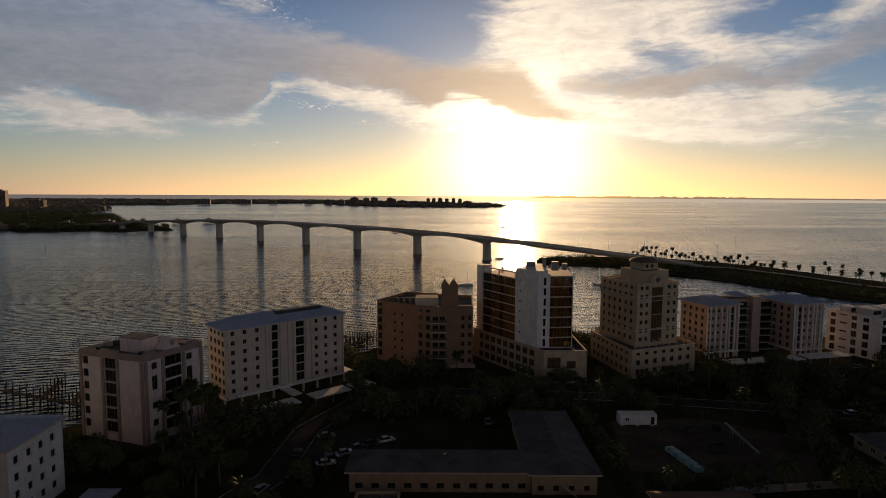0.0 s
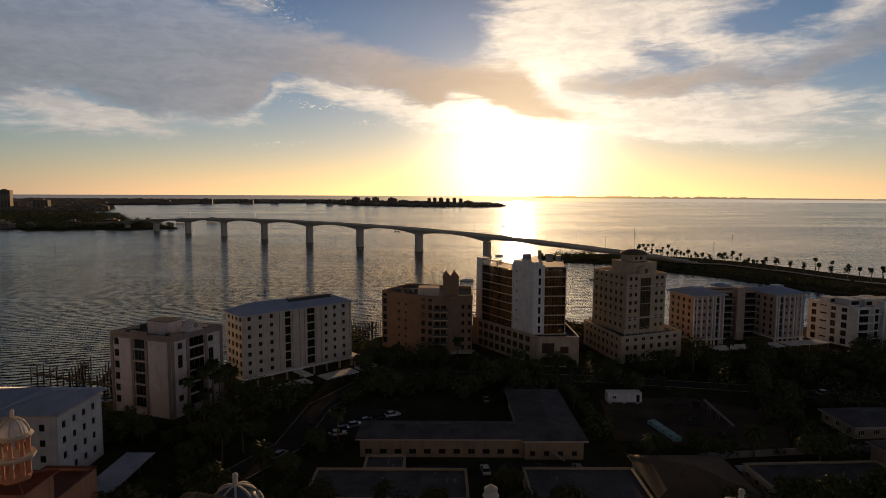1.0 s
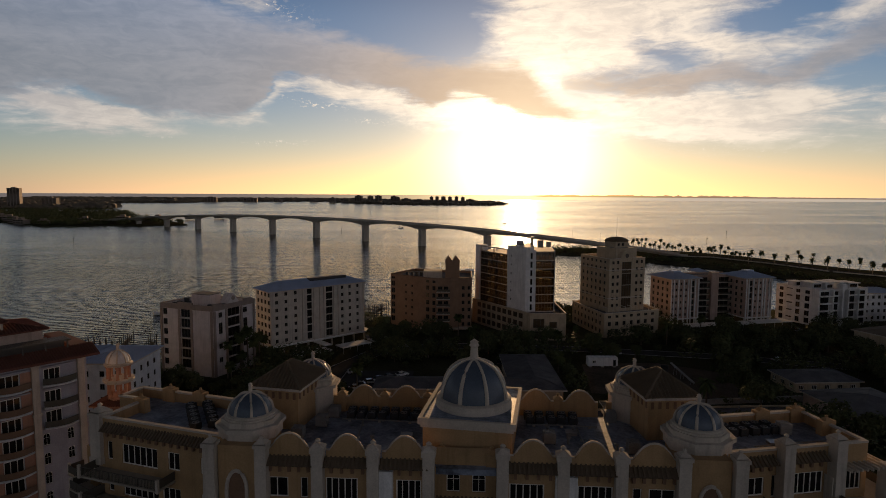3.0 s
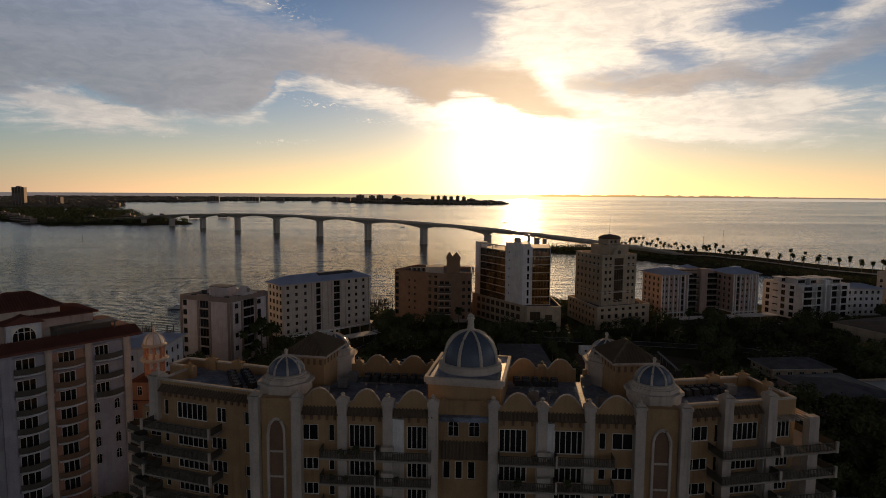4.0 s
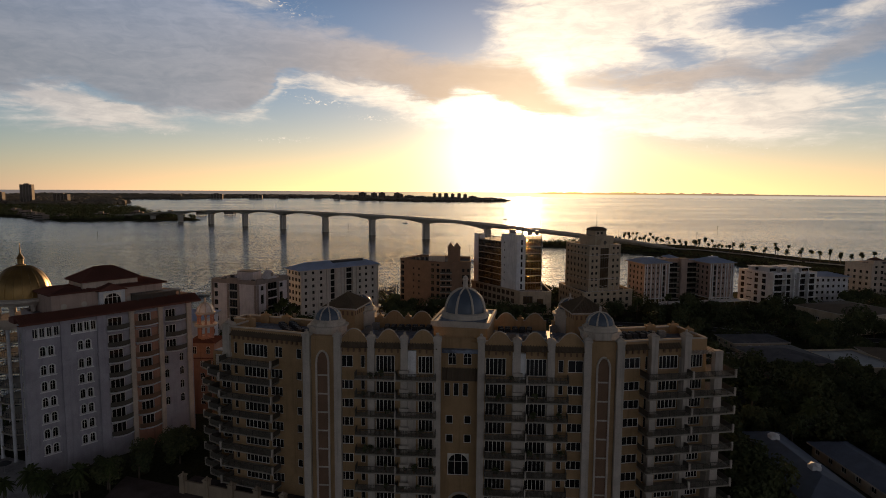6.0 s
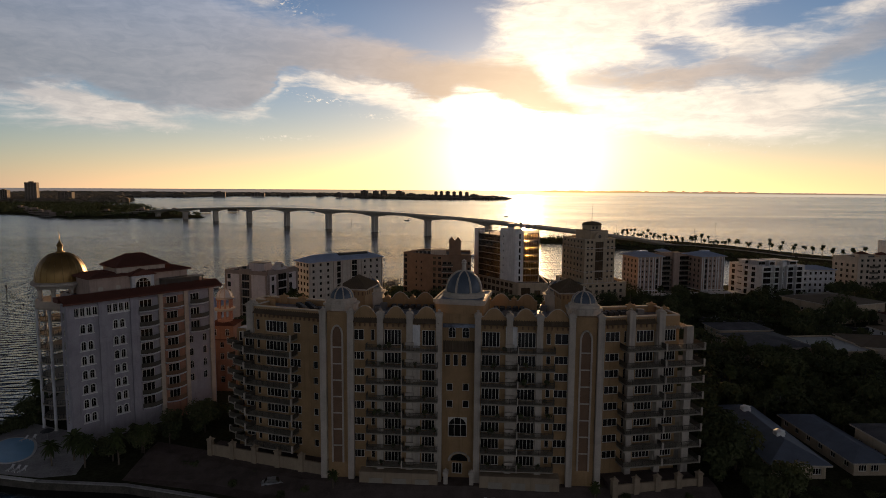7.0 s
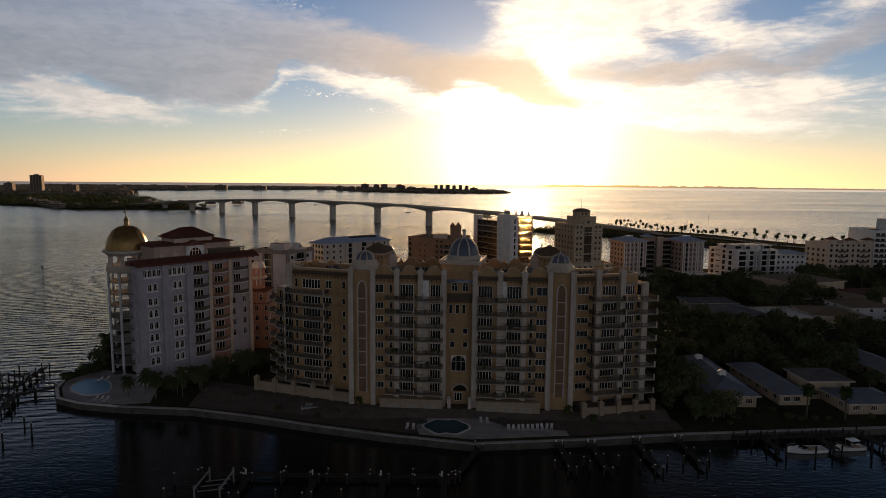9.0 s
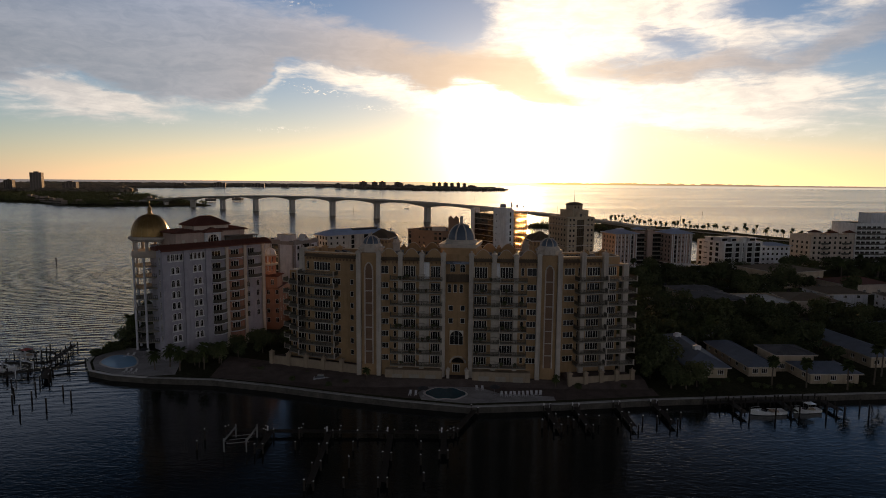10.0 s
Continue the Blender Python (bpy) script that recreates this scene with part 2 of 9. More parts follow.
def mat(name, colour, rough=0.8, metal=0.0, grain=6.0, blotch=0.35, vary=0.18, bump=0.15, each=0.0, spec=0.3, coat=0.0, streak=0.0):
    """A painted, cast or natural surface with fine grain, broad stains and slight relief."""
    m = bpy.data.materials.new(name)
    m.use_nodes = True
    k = Nodes(m.node_tree)
    co = k.add("ShaderNodeTexCoord").outputs["Object"]
    a, b = k.noise(co, grain, 6.0, 0.6), k.noise(co, blotch, 4.0, 0.6, 0.4)
    f = k.math("ADD", k.math("MULTIPLY", a, 0.45), k.math("MULTIPLY", b, 0.55))
    f = k.step(f, 0.3, 0.7)
    lo, hi = [c * (1 - vary) for c in colour], [min(1.0, c * (1 + vary)) for c in colour]
    col = k.mix(f, lo, hi)
    if streak:  # rain streaks down the walls
        mp = k.add("ShaderNodeMapping")
        mp.inputs["Scale"].default_value = (1.3, 1.3, 0.09)
        k.link(co, mp.inputs["Vector"])
        run = k.step(k.noise(mp.outputs[0], 1.0, 5.0, 0.6), 0.48, 0.78)
        col = k.mix(k.math("MULTIPLY", run, streak), col, [c * 0.55 for c in colour])
    if each:
        info = k.add("ShaderNodeObjectInfo").outputs["Random"]
        col = k.mix(k.math("MULTIPLY", info, each), col, (0.0, 0.0, 0.0))
    p = k.add("ShaderNodeBsdfPrincipled")
    k.link(col, p.inputs["Base Color"])
    k.put(p.inputs["Roughness"], k.math("ADD", rough - 0.08, k.math("MULTIPLY", a, 0.16), clamp=True))
    p.inputs["Metallic"].default_value = metal
    p.inputs["Specular IOR Level"].default_value = spec
    p.inputs["Coat Weight"].default_value = coat
    if bump:
        bn = k.add("ShaderNodeBump")
        bn.inputs["Strength"].default_value, bn.inputs["Distance"].default_value = bump, 0.05
        k.link(a, bn.inputs["Height"])
        k.link(bn.outputs[0], p.inputs["Normal"])
    k.link(p.outputs[0], k.add("ShaderNodeOutputMaterial").inputs[0])
    return m


def leafy(name, lo, hi):
    """Leaves: green that varies from clump to clump, with some light passing through."""
    m = bpy.data.materials.new(name)
    m.use_nodes = True
    k = Nodes(m.node_tree)
    geo, info = k.add("ShaderNodeNewGeometry"), k.add("ShaderNodeObjectInfo")
    f = k.math("ADD", k.math("MULTIPLY", geo.outputs["Random Per Island"], 0.6), k.math("MULTIPLY", info.outputs["Random"], 0.4))
    col = k.mix(f, lo, hi)
    d, t = k.add("ShaderNodeBsdfPrincipled"), k.add("ShaderNodeBsdfTranslucent")
    k.link(col, d.inputs["Base Color"])
    d.inputs["Roughness"].default_value, d.inputs["Specular IOR Level"].default_value = 0.8, 0.08
    k.link(k.mix(1.0, col, (1.5, 1.5, 0.6), "MULTIPLY"), t.inputs[0])
    mixed = k.add("ShaderNodeMixShader")
    mixed.inputs[0].default_value = 0.01
    k.link(d.outputs[0], mixed.inputs[1])
    k.link(t.outputs[0], mixed.inputs[2])
    k.link(mixed.outputs[0], k.add("ShaderNodeOutputMaterial").inputs[0])
    return m


def water_mat():
    m = bpy.data.materials.new("bay_water")
    m.use_nodes = True
    k = Nodes(m.node_tree)
    co = k.add("ShaderNodeTexCoord").outputs["Object"]

    def waves(sx, sy, turn, scale, detail, distort):
        mp = k.add("ShaderNodeMapping")
        mp.inputs["Scale"].default_value, mp.inputs["Rotation"].default_value = (sx, sy, 1), (0, 0, radians(turn))
        k.link(co, mp.inputs["Vector"])
        return k.noise(mp.outputs[0], scale, detail, 0.55, distort)

    sep = k.add("ShaderNodeSeparateXYZ")
    k.link(co, sep.inputs[0])
    open_bay = k.step(sep.outputs[1], 55.0, 120.0)
    far_bay = k.step(sep.outputs[1], 250.0, 1100.0)
    swell = waves(0.22, 1.0, 8, 0.20, 3.0, 0.4)
    chop = waves(0.3, 1.0, -6, 0.5, 3.0, 0.3)
    calm = k.step(waves(0.22, 1.0, 5, 0.007, 5.0, 0.9), 0.35, 0.65)  # slicks and ruffled lanes
    h = k.math("ADD", k.math("MULTIPLY", swell, 0.6), k.math("MULTIPLY", chop, k.math("ADD", 0.34, k.math("MULTIPLY", calm, 0.34))))
    # long crests of a spent wake cross the western basin
    basin = k.math("MULTIPLY", k.math("MULTIPLY", k.step(k.math("SUBTRACT", sep.outputs[0], k.math("MULTIPLY", k.math("MAXIMUM", k.math("SUBTRACT", sep.outputs[1], 100.0), 0.0), 0.4)), -60.0, -105.0), k.step(sep.outputs[1], 20.0, 190.0)), k.math("SUBTRACT", 1.0, k.step(sep.outputs[1], 380.0, 1000.0)))
    patch = k.step(waves(0.5, 1.0, 0, 0.014, 3.0, 0.5), 0.30, 0.62)

    def crests(turn, scale, distort):
        mp = k.add("ShaderNodeMapping")
        mp.vector_type = "TEXTURE"
        mp.inputs["Rotation"].default_value = (0, 0, radians(turn))
        k.link(co, mp.inputs["Vector"])
        n = k.add("ShaderNodeTexWave")
        n.wave_type, n.bands_direction, n.wave_profile = "BANDS", "Y", "SIN"
        n.inputs["Scale"].default_value, n.inputs["Distortion"].default_value = scale, distort
        n.inputs["Detail"].default_value, n.inputs["Detail Scale"].default_value = 3.0, 0.35
        k.link(mp.outputs[0], n.inputs["Vector"])
        return n.outputs["Fac"]

    wake = k.math("ADD", k.math("MULTIPLY", crests(20, 0.085, 5.0), 0.26), k.math("MULTIPLY", crests(6, 0.17, 7.0), 0.12))
    wake = k.math("MULTIPLY", k.math("MULTIPLY", wake, basin), k.math("ADD", 0.45, k.math("MULTIPLY", patch, 0.75)))
    # sheltered water before the seawall lies calmer, the far bay is ruffled finely
    ripple = waves(0.45, 1.0, 20, 1.3, 3.0, 0.6)
    lanes = k.math("MULTIPLY", waves(0.16, 1.0, 4, 0.11, 5.0, 0.5), k.math("MULTIPLY", k.step(sep.outputs[1], 140.0, 420.0), 1.3))
    h = k.math("MULTIPLY", h, k.math("SUBTRACT", 1.0, k.math("MULTIPLY", k.step(sep.outputs[1], 120.0, 300.0), 0.5)))
    h = k.math("ADD", k.math("MULTIPLY", h, k.math("ADD", 0.05, k.math("MULTIPLY", open_bay, 0.95))), k.math("MULTIPLY", ripple, k.math("SUBTRACT", 0.04, k.math("MULTIPLY", open_bay, 0.04))))
    h = k.math("ADD", k.math("ADD", h, lanes), wake)
    bn = k.add("ShaderNodeBump")
    bn.inputs["Strength"].default_value, bn.inputs["Distance"].default_value = 1.0, 1.0
    k.link(h, bn.inputs["Height"])
    p = k.add("ShaderNodeBsdfPrincipled")
    p.inputs["Base Color"].default_value = (0.011, 0.014, 0.014, 1)
    p.inputs["IOR"].default_value = 1.333
    ruffle = k.math("ADD", 0.11, k.math("MULTIPLY", far_bay, k.math("MULTIPLY", calm, 0.05)))
    k.put(p.inputs["Roughness"], k.math("ADD", 0.04, k.math("MULTIPLY", open_bay, ruffle)))
    k.link(bn.outputs[0], p.inputs["Normal"])
    k.link(p.outputs[0], k.add("ShaderNodeOutputMaterial").inputs[0])
    return m


TAN = mat("ochre_stucco", (0.40, 0.258, 0.132), 0.85, streak=0.6)
TRIM = mat("pale_stucco_trim", (0.50, 0.44, 0.37), 0.8, streak=0.6)
CREAM = mat("cream_stucco", (0.46, 0.37, 0.26), 0.85, streak=0.6)
WHITE = mat("white_painted_stucco", (0.72, 0.71, 0.69), 0.75, streak=0.6)
GREYW = mat("grey_white_stucco", (0.60, 0.60, 0.61), 0.8, streak=0.6)
LILAC = mat("grey_lilac_stucco", (0.37, 0.35, 0.38), 0.8, streak=0.5)
PEACH = mat("peach_stucco", (0.40, 0.21, 0.14), 0.85, streak=0.6)
ROSE = mat("rose_beige_stucco", (0.44, 0.33, 0.27), 0.85, streak=0.6)
BROWN = mat("brown_brick_stucco", (0.27, 0.17, 0.11), 0.9, grain=9)
IVORY = mat("ivory_stucco", (0.50, 0.455, 0.39), 0.85, streak=0.6)
MAUVE = mat("pale_mauve_stucco", (0.56, 0.51, 0.50), 0.85, streak=0.6)
TAUPE = mat("taupe_stucco", (0.27, 0.215, 0.185), 0.85, streak=0.4)
PINK = mat("beige_stucco", (0.54, 0.45, 0.36), 0.85, streak=0.6)
TILE = mat("terracotta_roof_tile", (0.15, 0.06, 0.042), 0.8, each=0.2)
TILE_D = mat("weathered_roof_tile", (0.135, 0.10, 0.066), 0.85)
METAL = mat("pale_metal_roof", (0.35, 0.42, 0.56), 0.45, 0.0, blotch=0.2, spec=0.5)
MEMB = mat("blue_grey_roof_coating", (0.18, 0.21, 0.27), 0.55, grain=2.2, blotch=0.28, vary=0.75, spec=0.5)
ROOFG = mat("grey_roof_felt", (0.10, 0.10, 0.107), 0.85, blotch=0.25, vary=0.4, spec=0.2)
SHINGLE = mat("grey_shingle", (0.13, 0.155, 0.20), 0.8, grain=8)
FRAME = mat("white_window_frame", (0.72, 0.68, 0.61), 0.5, bump=0.0)
FRAME_D = mat("bronze_window_frame", (0.10, 0.085, 0.07), 0.5, bump=0.0)
GLASS = mat("dark_window_glass", (0.018, 0.016, 0.014), 0.07, bump=0.0, spec=0.32, vary=0.4, each=0.5)
GLASS_W = mat("bronze_curtain_glass", (0.11, 0.075, 0.045), 0.12, bump=0.0, spec=0.5, vary=0.35, each=0.4)


def clear_glass(name, tint, mirror):
    """A tinted pane: most light passes, some is mirrored."""
    m = bpy.data.materials.new(name)
    m.use_nodes = True
    k = Nodes(m.node_tree)
    info = k.add("ShaderNodeObjectInfo").outputs["Random"]
    clear, gloss, both = k.add("ShaderNodeBsdfTransparent"), k.add("ShaderNodeBsdfGlossy"), k.add("ShaderNodeMixShader")
    k.link(k.mix(k.math("MULTIPLY", info, 0.5), tint, [c * 0.45 for c in tint]), clear.inputs[0])
    gloss.inputs["Roughness"].default_value = 0.08
    both.inputs[0].default_value = mirror
    k.link(clear.outputs[0], both.inputs[1])
    k.link(gloss.outputs[0], both.inputs[2])
    k.link(both.outputs[0], k.add("ShaderNodeOutputMaterial").inputs[0])
    return m


AMBER = clear_glass("amber_tinted_glass", (0.50, 0.45, 0.37), 0.05)
RAIL = mat("grey_green_balcony_rail", (0.09, 0.08, 0.062), 0.6, bump=0.05)
SLAB = mat("balcony_concrete", (0.33, 0.295, 0.24), 0.8)
RAIL_D = mat("black_metal_rail", (0.03, 0.031, 0.033), 0.5, bump=0.05)
BUFF = mat("buff_terrace_stucco", (0.34, 0.265, 0.185), 0.85, streak=0.6)
LEAD = mat("slate_blue_dome_panel", (0.075, 0.10, 0.135), 0.4, spec=0.5, vary=0.25)
GOLD = mat("gilded_dome_sheet", (0.24, 0.15, 0.055), 0.38, 0.75, vary=0.25, bump=0.05)
NICHE = mat("brown_niche_panel", (0.20, 0.12, 0.075), 0.8)
CONC = mat("bridge_concrete", (0.46, 0.42, 0.36), 0.85, streak=0.6)
ASPH = mat("asphalt", (0.06, 0.058, 0.058), 0.95, blotch=0.15, vary=0.3, spec=0.0)
PAVE = mat("red_brown_pavers", (0.115, 0.092, 0.082), 0.85, grain=5, blotch=0.3, vary=0.3, spec=0.0)
PATH_M = mat("pale_concrete_paving", (0.30, 0.29, 0.285), 0.85, grain=3, blotch=0.25, vary=0.35)
EARTH = mat("grass_and_soil", (0.05, 0.05, 0.03), 0.95, grain=1.5, blotch=0.05, vary=0.5, spec=0.0)
SAND = mat("sandy_lot", (0.10, 0.082, 0.065), 0.95, grain=1.5, blotch=0.1, vary=0.4, spec=0.0)
BARK = mat("palm_bark", (0.14, 0.11, 0.08), 0.9, grain=10)
LEAF = leafy("broad_leaves", (0.040, 0.052, 0.026), (0.120, 0.130, 0.058))
PALM = leafy("palm_leaves", (0.025, 0.036, 0.014), (0.080, 0.095, 0.035))
WATER = water_mat()
RIM = mat("pale_pool_rim", (0.58, 0.57, 0.55), 0.8)
POOL = mat("pool_water", (0.19, 0.40, 0.60), 0.3, bump=0.02, spec=0.12, vary=0.1)
POOL_D = mat("dark_pool_water", (0.025, 0.075, 0.10), 0.25, bump=0.02, spec=0.2, vary=0.15)
WEED = mat("stained_seawall_concrete", (0.095, 0.085, 0.07), 0.9, grain=3, blotch=0.4, vary=0.45, streak=0.6)
TIMBER = mat("dock_timber", (0.035, 0.029, 0.023), 0.9, grain=8)
CAPW = mat("white_pile_cap", (0.75, 0.75, 0.74), 0.5, bump=0)
HULL = mat("white_gelcoat", (0.78, 0.78, 0.76), 0.25, bump=0, coat=0.3)
DARKM = mat("dark_machinery", (0.045, 0.047, 0.05), 0.6)
UNIT = mat("grey_sheet_metal", (0.22, 0.22, 0.215), 0.5, bump=0.02)
STEEL = mat("dull_steel", (0.40, 0.40, 0.41), 0.4, 0.8, bump=0)
CANVAS = mat("faded_red_canvas", (0.35, 0.06, 0.05), 0.8)
BLUEC = mat("teal_tarpaulin", (0.28, 0.48, 0.50), 0.6)
CAR_W = mat("white_car_paint", (0.72, 0.72, 0.72), 0.25, bump=0, coat=0.8)
CAR_D = mat("dark_car_paint", (0.05, 0.055, 0.065), 0.25, bump=0, coat=0.8)
CAR_S = mat("silver_car_paint", (0.42, 0.43, 0.45), 0.3, 0.4, bump=0, coat=0.8)
RUBBER = mat("tyre_rubber", (0.02, 0.02, 0.02), 0.9)
FARL = mat("far_shore_trees", (0.15, 0.125, 0.09), 0.95, grain=0.2, blotch=0.03, vary=0.4)
FARB = mat("far_tower_wall", (0.22, 0.18, 0.15), 0.85, vary=0.1)

# ---- building blocks ----


def part(name, bm, material, parent=None, label=""):
    """Links a bmesh as one mesh object under a thing or a part."""
    me = bpy.data.meshes.new(name)
    bm.to_mesh(me)
    bm.free()
    me.materials.append(material)
    ob = new(name, me)
    if parent:
        ob.parent = parent
    return tagged(ob, label)


def reuse(name, me, parent, m, label=""):
    ob = new(name, me)
    ob.parent = parent
    ob.matrix_basis = m
    return tagged(ob, label)


def thing(name, label, category, m=None, group=""):
    ob = new(name)
    ob.empty_display_size = 0.5
    ob.matrix_basis = m or Matrix()
    return tagged(ob, label, category, group)


def setting(name, bm, material, label):
    ob = part(name, bm, material, None, label)
    return tagged(ob, kind="structure")


def box(bm, x0, x1, y0, y1, z0, z1, m=None):
    vs = [bm.verts.new((x, y, z)) for z in (z0, z1) for x, y in ((x0, y0), (x1, y0), (x1, y1), (x0, y1))]
    for f in ((3, 2, 1, 0), (4, 5, 6, 7), (0, 1, 5, 4), (1, 2, 6, 5), (2, 3, 7, 6), (3, 0, 4, 7)):
        bm.faces.new([vs[i] for i in f])
    if m:
        for v in vs:
            v.co = m @ v.co
    return vs


def prism(bm, pts, z0, z1, m=None, cap=True):
    n = len(pts)
    lo, hi = [bm.verts.new((x, y, z0)) for x, y in pts], [bm.verts.new((x, y, z1)) for x, y in pts]
    for i in range(n):
        j = (i + 1) % n
        bm.faces.new((lo[i], lo[j], hi[j], hi[i]))
    if cap:
        bm.faces.new(hi)
        bm.faces.new(lo[::-1])
    if m:
        for v in lo + hi:
            v.co = m @ v.co


def lathe(bm, profile, n=24, x=0.0, y=0.0, m=None):
    """Turns a profile of (radius, height) round the upright at x, y."""
    rings = []
    for r, z in profile:
        if r < 1e-4:
            rings.append([bm.verts.new((x, y, z))])
        else:
            rings.append([bm.verts.new((x + r * math.cos(2 * math.pi * i / n), y + r * math.sin(2 * math.pi * i / n), z)) for i in range(n)])
    for a, b in zip(rings, rings[1:]):
        for i in range(n):
            j = (i + 1) % n
            if len(a) == 1 and len(b) > 1:
                bm.faces.new((a[0], b[j], b[i]))
            elif len(b) == 1 and len(a) > 1:
                bm.faces.new((a[i], a[j], b[0]))
            elif len(a) > 1:
                bm.faces.new((a[i], a[j], b[j], b[i]))
    if m:
        for ring in rings:
            for v in ring:
                v.co = m @ v.co


def tube(bm, path, r0, r1=None, n=6):
    """A tapered round bar along a path."""
    r1 = r0 if r1 is None else r1
    rings = []
    for i, p in enumerate(path):
        p = Vector(p)
        d = (Vector(path[min(i + 1, len(path) - 1)]) - Vector(path[max(i - 1, 0)])).normalized()
        a = d.orthogonal().normalized()
        b = d.cross(a)
        r = r0 + (r1 - r0) * i / max(1, len(path) - 1)
        rings.append([bm.verts.new(p + r * (math.cos(2 * math.pi * k / n) * a + math.sin(2 * math.pi * k / n) * b)) for k in range(n)])
    for a, b in zip(rings, rings[1:]):
        for k in range(n):
            bm.faces.new((a[k], a[(k + 1) % n], b[(k + 1) % n], b[k]))
    bm.faces.new(rings[0][::-1])
    bm.faces.new(rings[-1])


def smooth(ob):
    for f in ob.data.polygons:
        f.use_smooth = True
    return ob


def edge_pose(p, q, z=0.0):
    """Local axes of a wall from p to q: x along it, y inwards, z up; the outside lies to the right of the way from p to q."""
    d = Vector((q[0] - p[0], q[1] - p[1], 0.0))
    length = d.length
    d.normalize()
    m = Matrix(((d.x, -d.y, 0, p[0]), (d.y, d.x, 0, p[1]), (0, 0, 1, z), (0, 0, 0, 1)))
    return m, length


def facade(bm, m, w, h, holes, reveal=0.22):
    """A wall sheet w by h with rectangular openings (x, z, width, height) and their reveals."""
    xs = sorted({0.0, w, *(round(v, 3) for a in holes for v in (a[0], a[0] + a[2]))})
    zs = sorted({0.0, h, *(round(v, 3) for a in holes for v in (a[1], a[1] + a[3]))})
    grid = {}

    def vert(i, j):
        if (i, j) not in grid:
            grid[i, j] = bm.verts.new(m @ Vector((xs[i], 0, zs[j])))
        return grid[i, j]

    for i in range(len(xs) - 1):
        for j in range(len(zs) - 1):
            cx, cz = (xs[i] + xs[i + 1]) / 2, (zs[j] + zs[j + 1]) / 2
            if not any(a[0] < cx < a[0] + a[2] and a[1] < cz < a[1] + a[3] for a in holes):
                bm.faces.new((vert(i, j), vert(i + 1, j), vert(i + 1, j + 1), vert(i, j + 1)))
    for a in holes:
        x0, z0, x1, z1 = a[0], a[1], a[0] + a[2], a[1] + a[3]
        o = [bm.verts.new(m @ Vector((x, 0, z))) for x, z in ((x0, z0), (x1, z0), (x1, z1), (x0, z1))]
        b = [bm.verts.new(m @ Vector((x, reveal, z))) for x, z in ((x0, z0), (x1, z0), (x1, z1), (x0, z1))]
        for i in range(4):
            bm.faces.new((o[i], b[i], b[(i + 1) % 4], o[(i + 1) % 4]))
    bmesh.ops.remove_doubles(bm, verts=bm.verts, dist=0.0004)


_windows = {}


def window_mesh(w, h, panes, arch, frame_mat, glass):
    """Shared meshes of a window: the frame with its bars, and the glass."""
    key = (round(w, 2), round(h, 2), panes, arch, frame_mat.name, glass.name)
    if key in _windows:
        return _windows[key]
    bm, t, d = bmesh.new(), min(0.13, w * (0.06 if arch else 0.11)), 0.10
    bars = [t * 0.5] + [w * i / panes for i in range(1, panes)] + [w - t * 0.5]
    half = [t * 0.5] + [t * 0.38] * (panes - 1) + [t * 0.5]
    lights = [(round(bars[i] + half[i], 3), round(t, 3), round(bars[i + 1] - half[i + 1] - bars[i] - half[i], 3), round(h - 2 * t, 3)) for i in range(panes)]
    facade(bm, Matrix(), w, h, lights, d)
    rim = [[bm.verts.new((x, y, z)) for x, z in ((0, 0), (w, 0), (w, h), (0, h))] for y in (0, d)]
    for i in range(4):
        bm.faces.new((rim[0][(i + 1) % 4], rim[1][(i + 1) % 4], rim[1][i], rim[0][i]))
    bmesh.ops.remove_doubles(bm, verts=bm.verts, dist=0.0004)
    if arch:
        r, n = w / 2 - t, 8
        for side in (0, 1):
            for i in range(n // 2):
                a0, a1 = math.pi / 2 * i / (n / 2), math.pi / 2 * (i + 1) / (n / 2)
                s = 1 if side else -1
                p0 = (w / 2 + s * r * math.cos(a0), h - t - r + r * math.sin(a0))
                p1 = (w / 2 + s * r * math.cos(a1), h - t - r + r * math.sin(a1))
                pts = [p0, (p0[0], h - t), (p1[0], h - t), p1]
                vs = [bm.verts.new((x, 0.012, z)) for x, z in pts]
                bm.faces.new(vs[::-1] if side else vs)
        box(bm, t, w - t, 0.01, d, h * 0.62 - t * 0.3, h * 0.62 + t * 0.3)
    frame_me = bpy.data.meshes.new("window")
    bm.to_mesh(frame_me)
    bm.free()
    frame_me.materials.append(frame_mat)
    bm = bmesh.new()
    box(bm, t, w - t, 0.05, 0.09, t, h - t)
    pane_me = bpy.data.meshes.new("pane")
    bm.to_mesh(pane_me)
    bm.free()
    pane_me.materials.append(glass)
    _windows[key] = frame_me, pane_me
    return _windows[key]


def add_window(parent, m, hole, frame_mat=None, depth=0.12, name="window", glass=None):
    """A window with its pane in an opening (x, z, width, height[, panes[, arched]]) of the wall posed at m."""
    x, z, w, h = hole[:4]
    panes = hole[4] if len(hole) > 4 else 2
    arch = hole[5] if len(hole) > 5 else False
    frame_me, pane_me = window_mesh(w, h, panes, arch, frame_mat or FRAME, glass or GLASS)
    win = reuse(name, frame_me, parent, m @ Matrix.Translation((x, depth, z)))
    reuse("pane", pane_me, win, Matrix())
    return win


def rows(x0, dx, nx, z0, dz, nz, w, h, panes=2, arch=False):
    """A regular set of openings."""
    return [(x0 + dx * i, z0 + dz * j, w, h, panes, arch) for j in range(nz) for i in range(nx)]


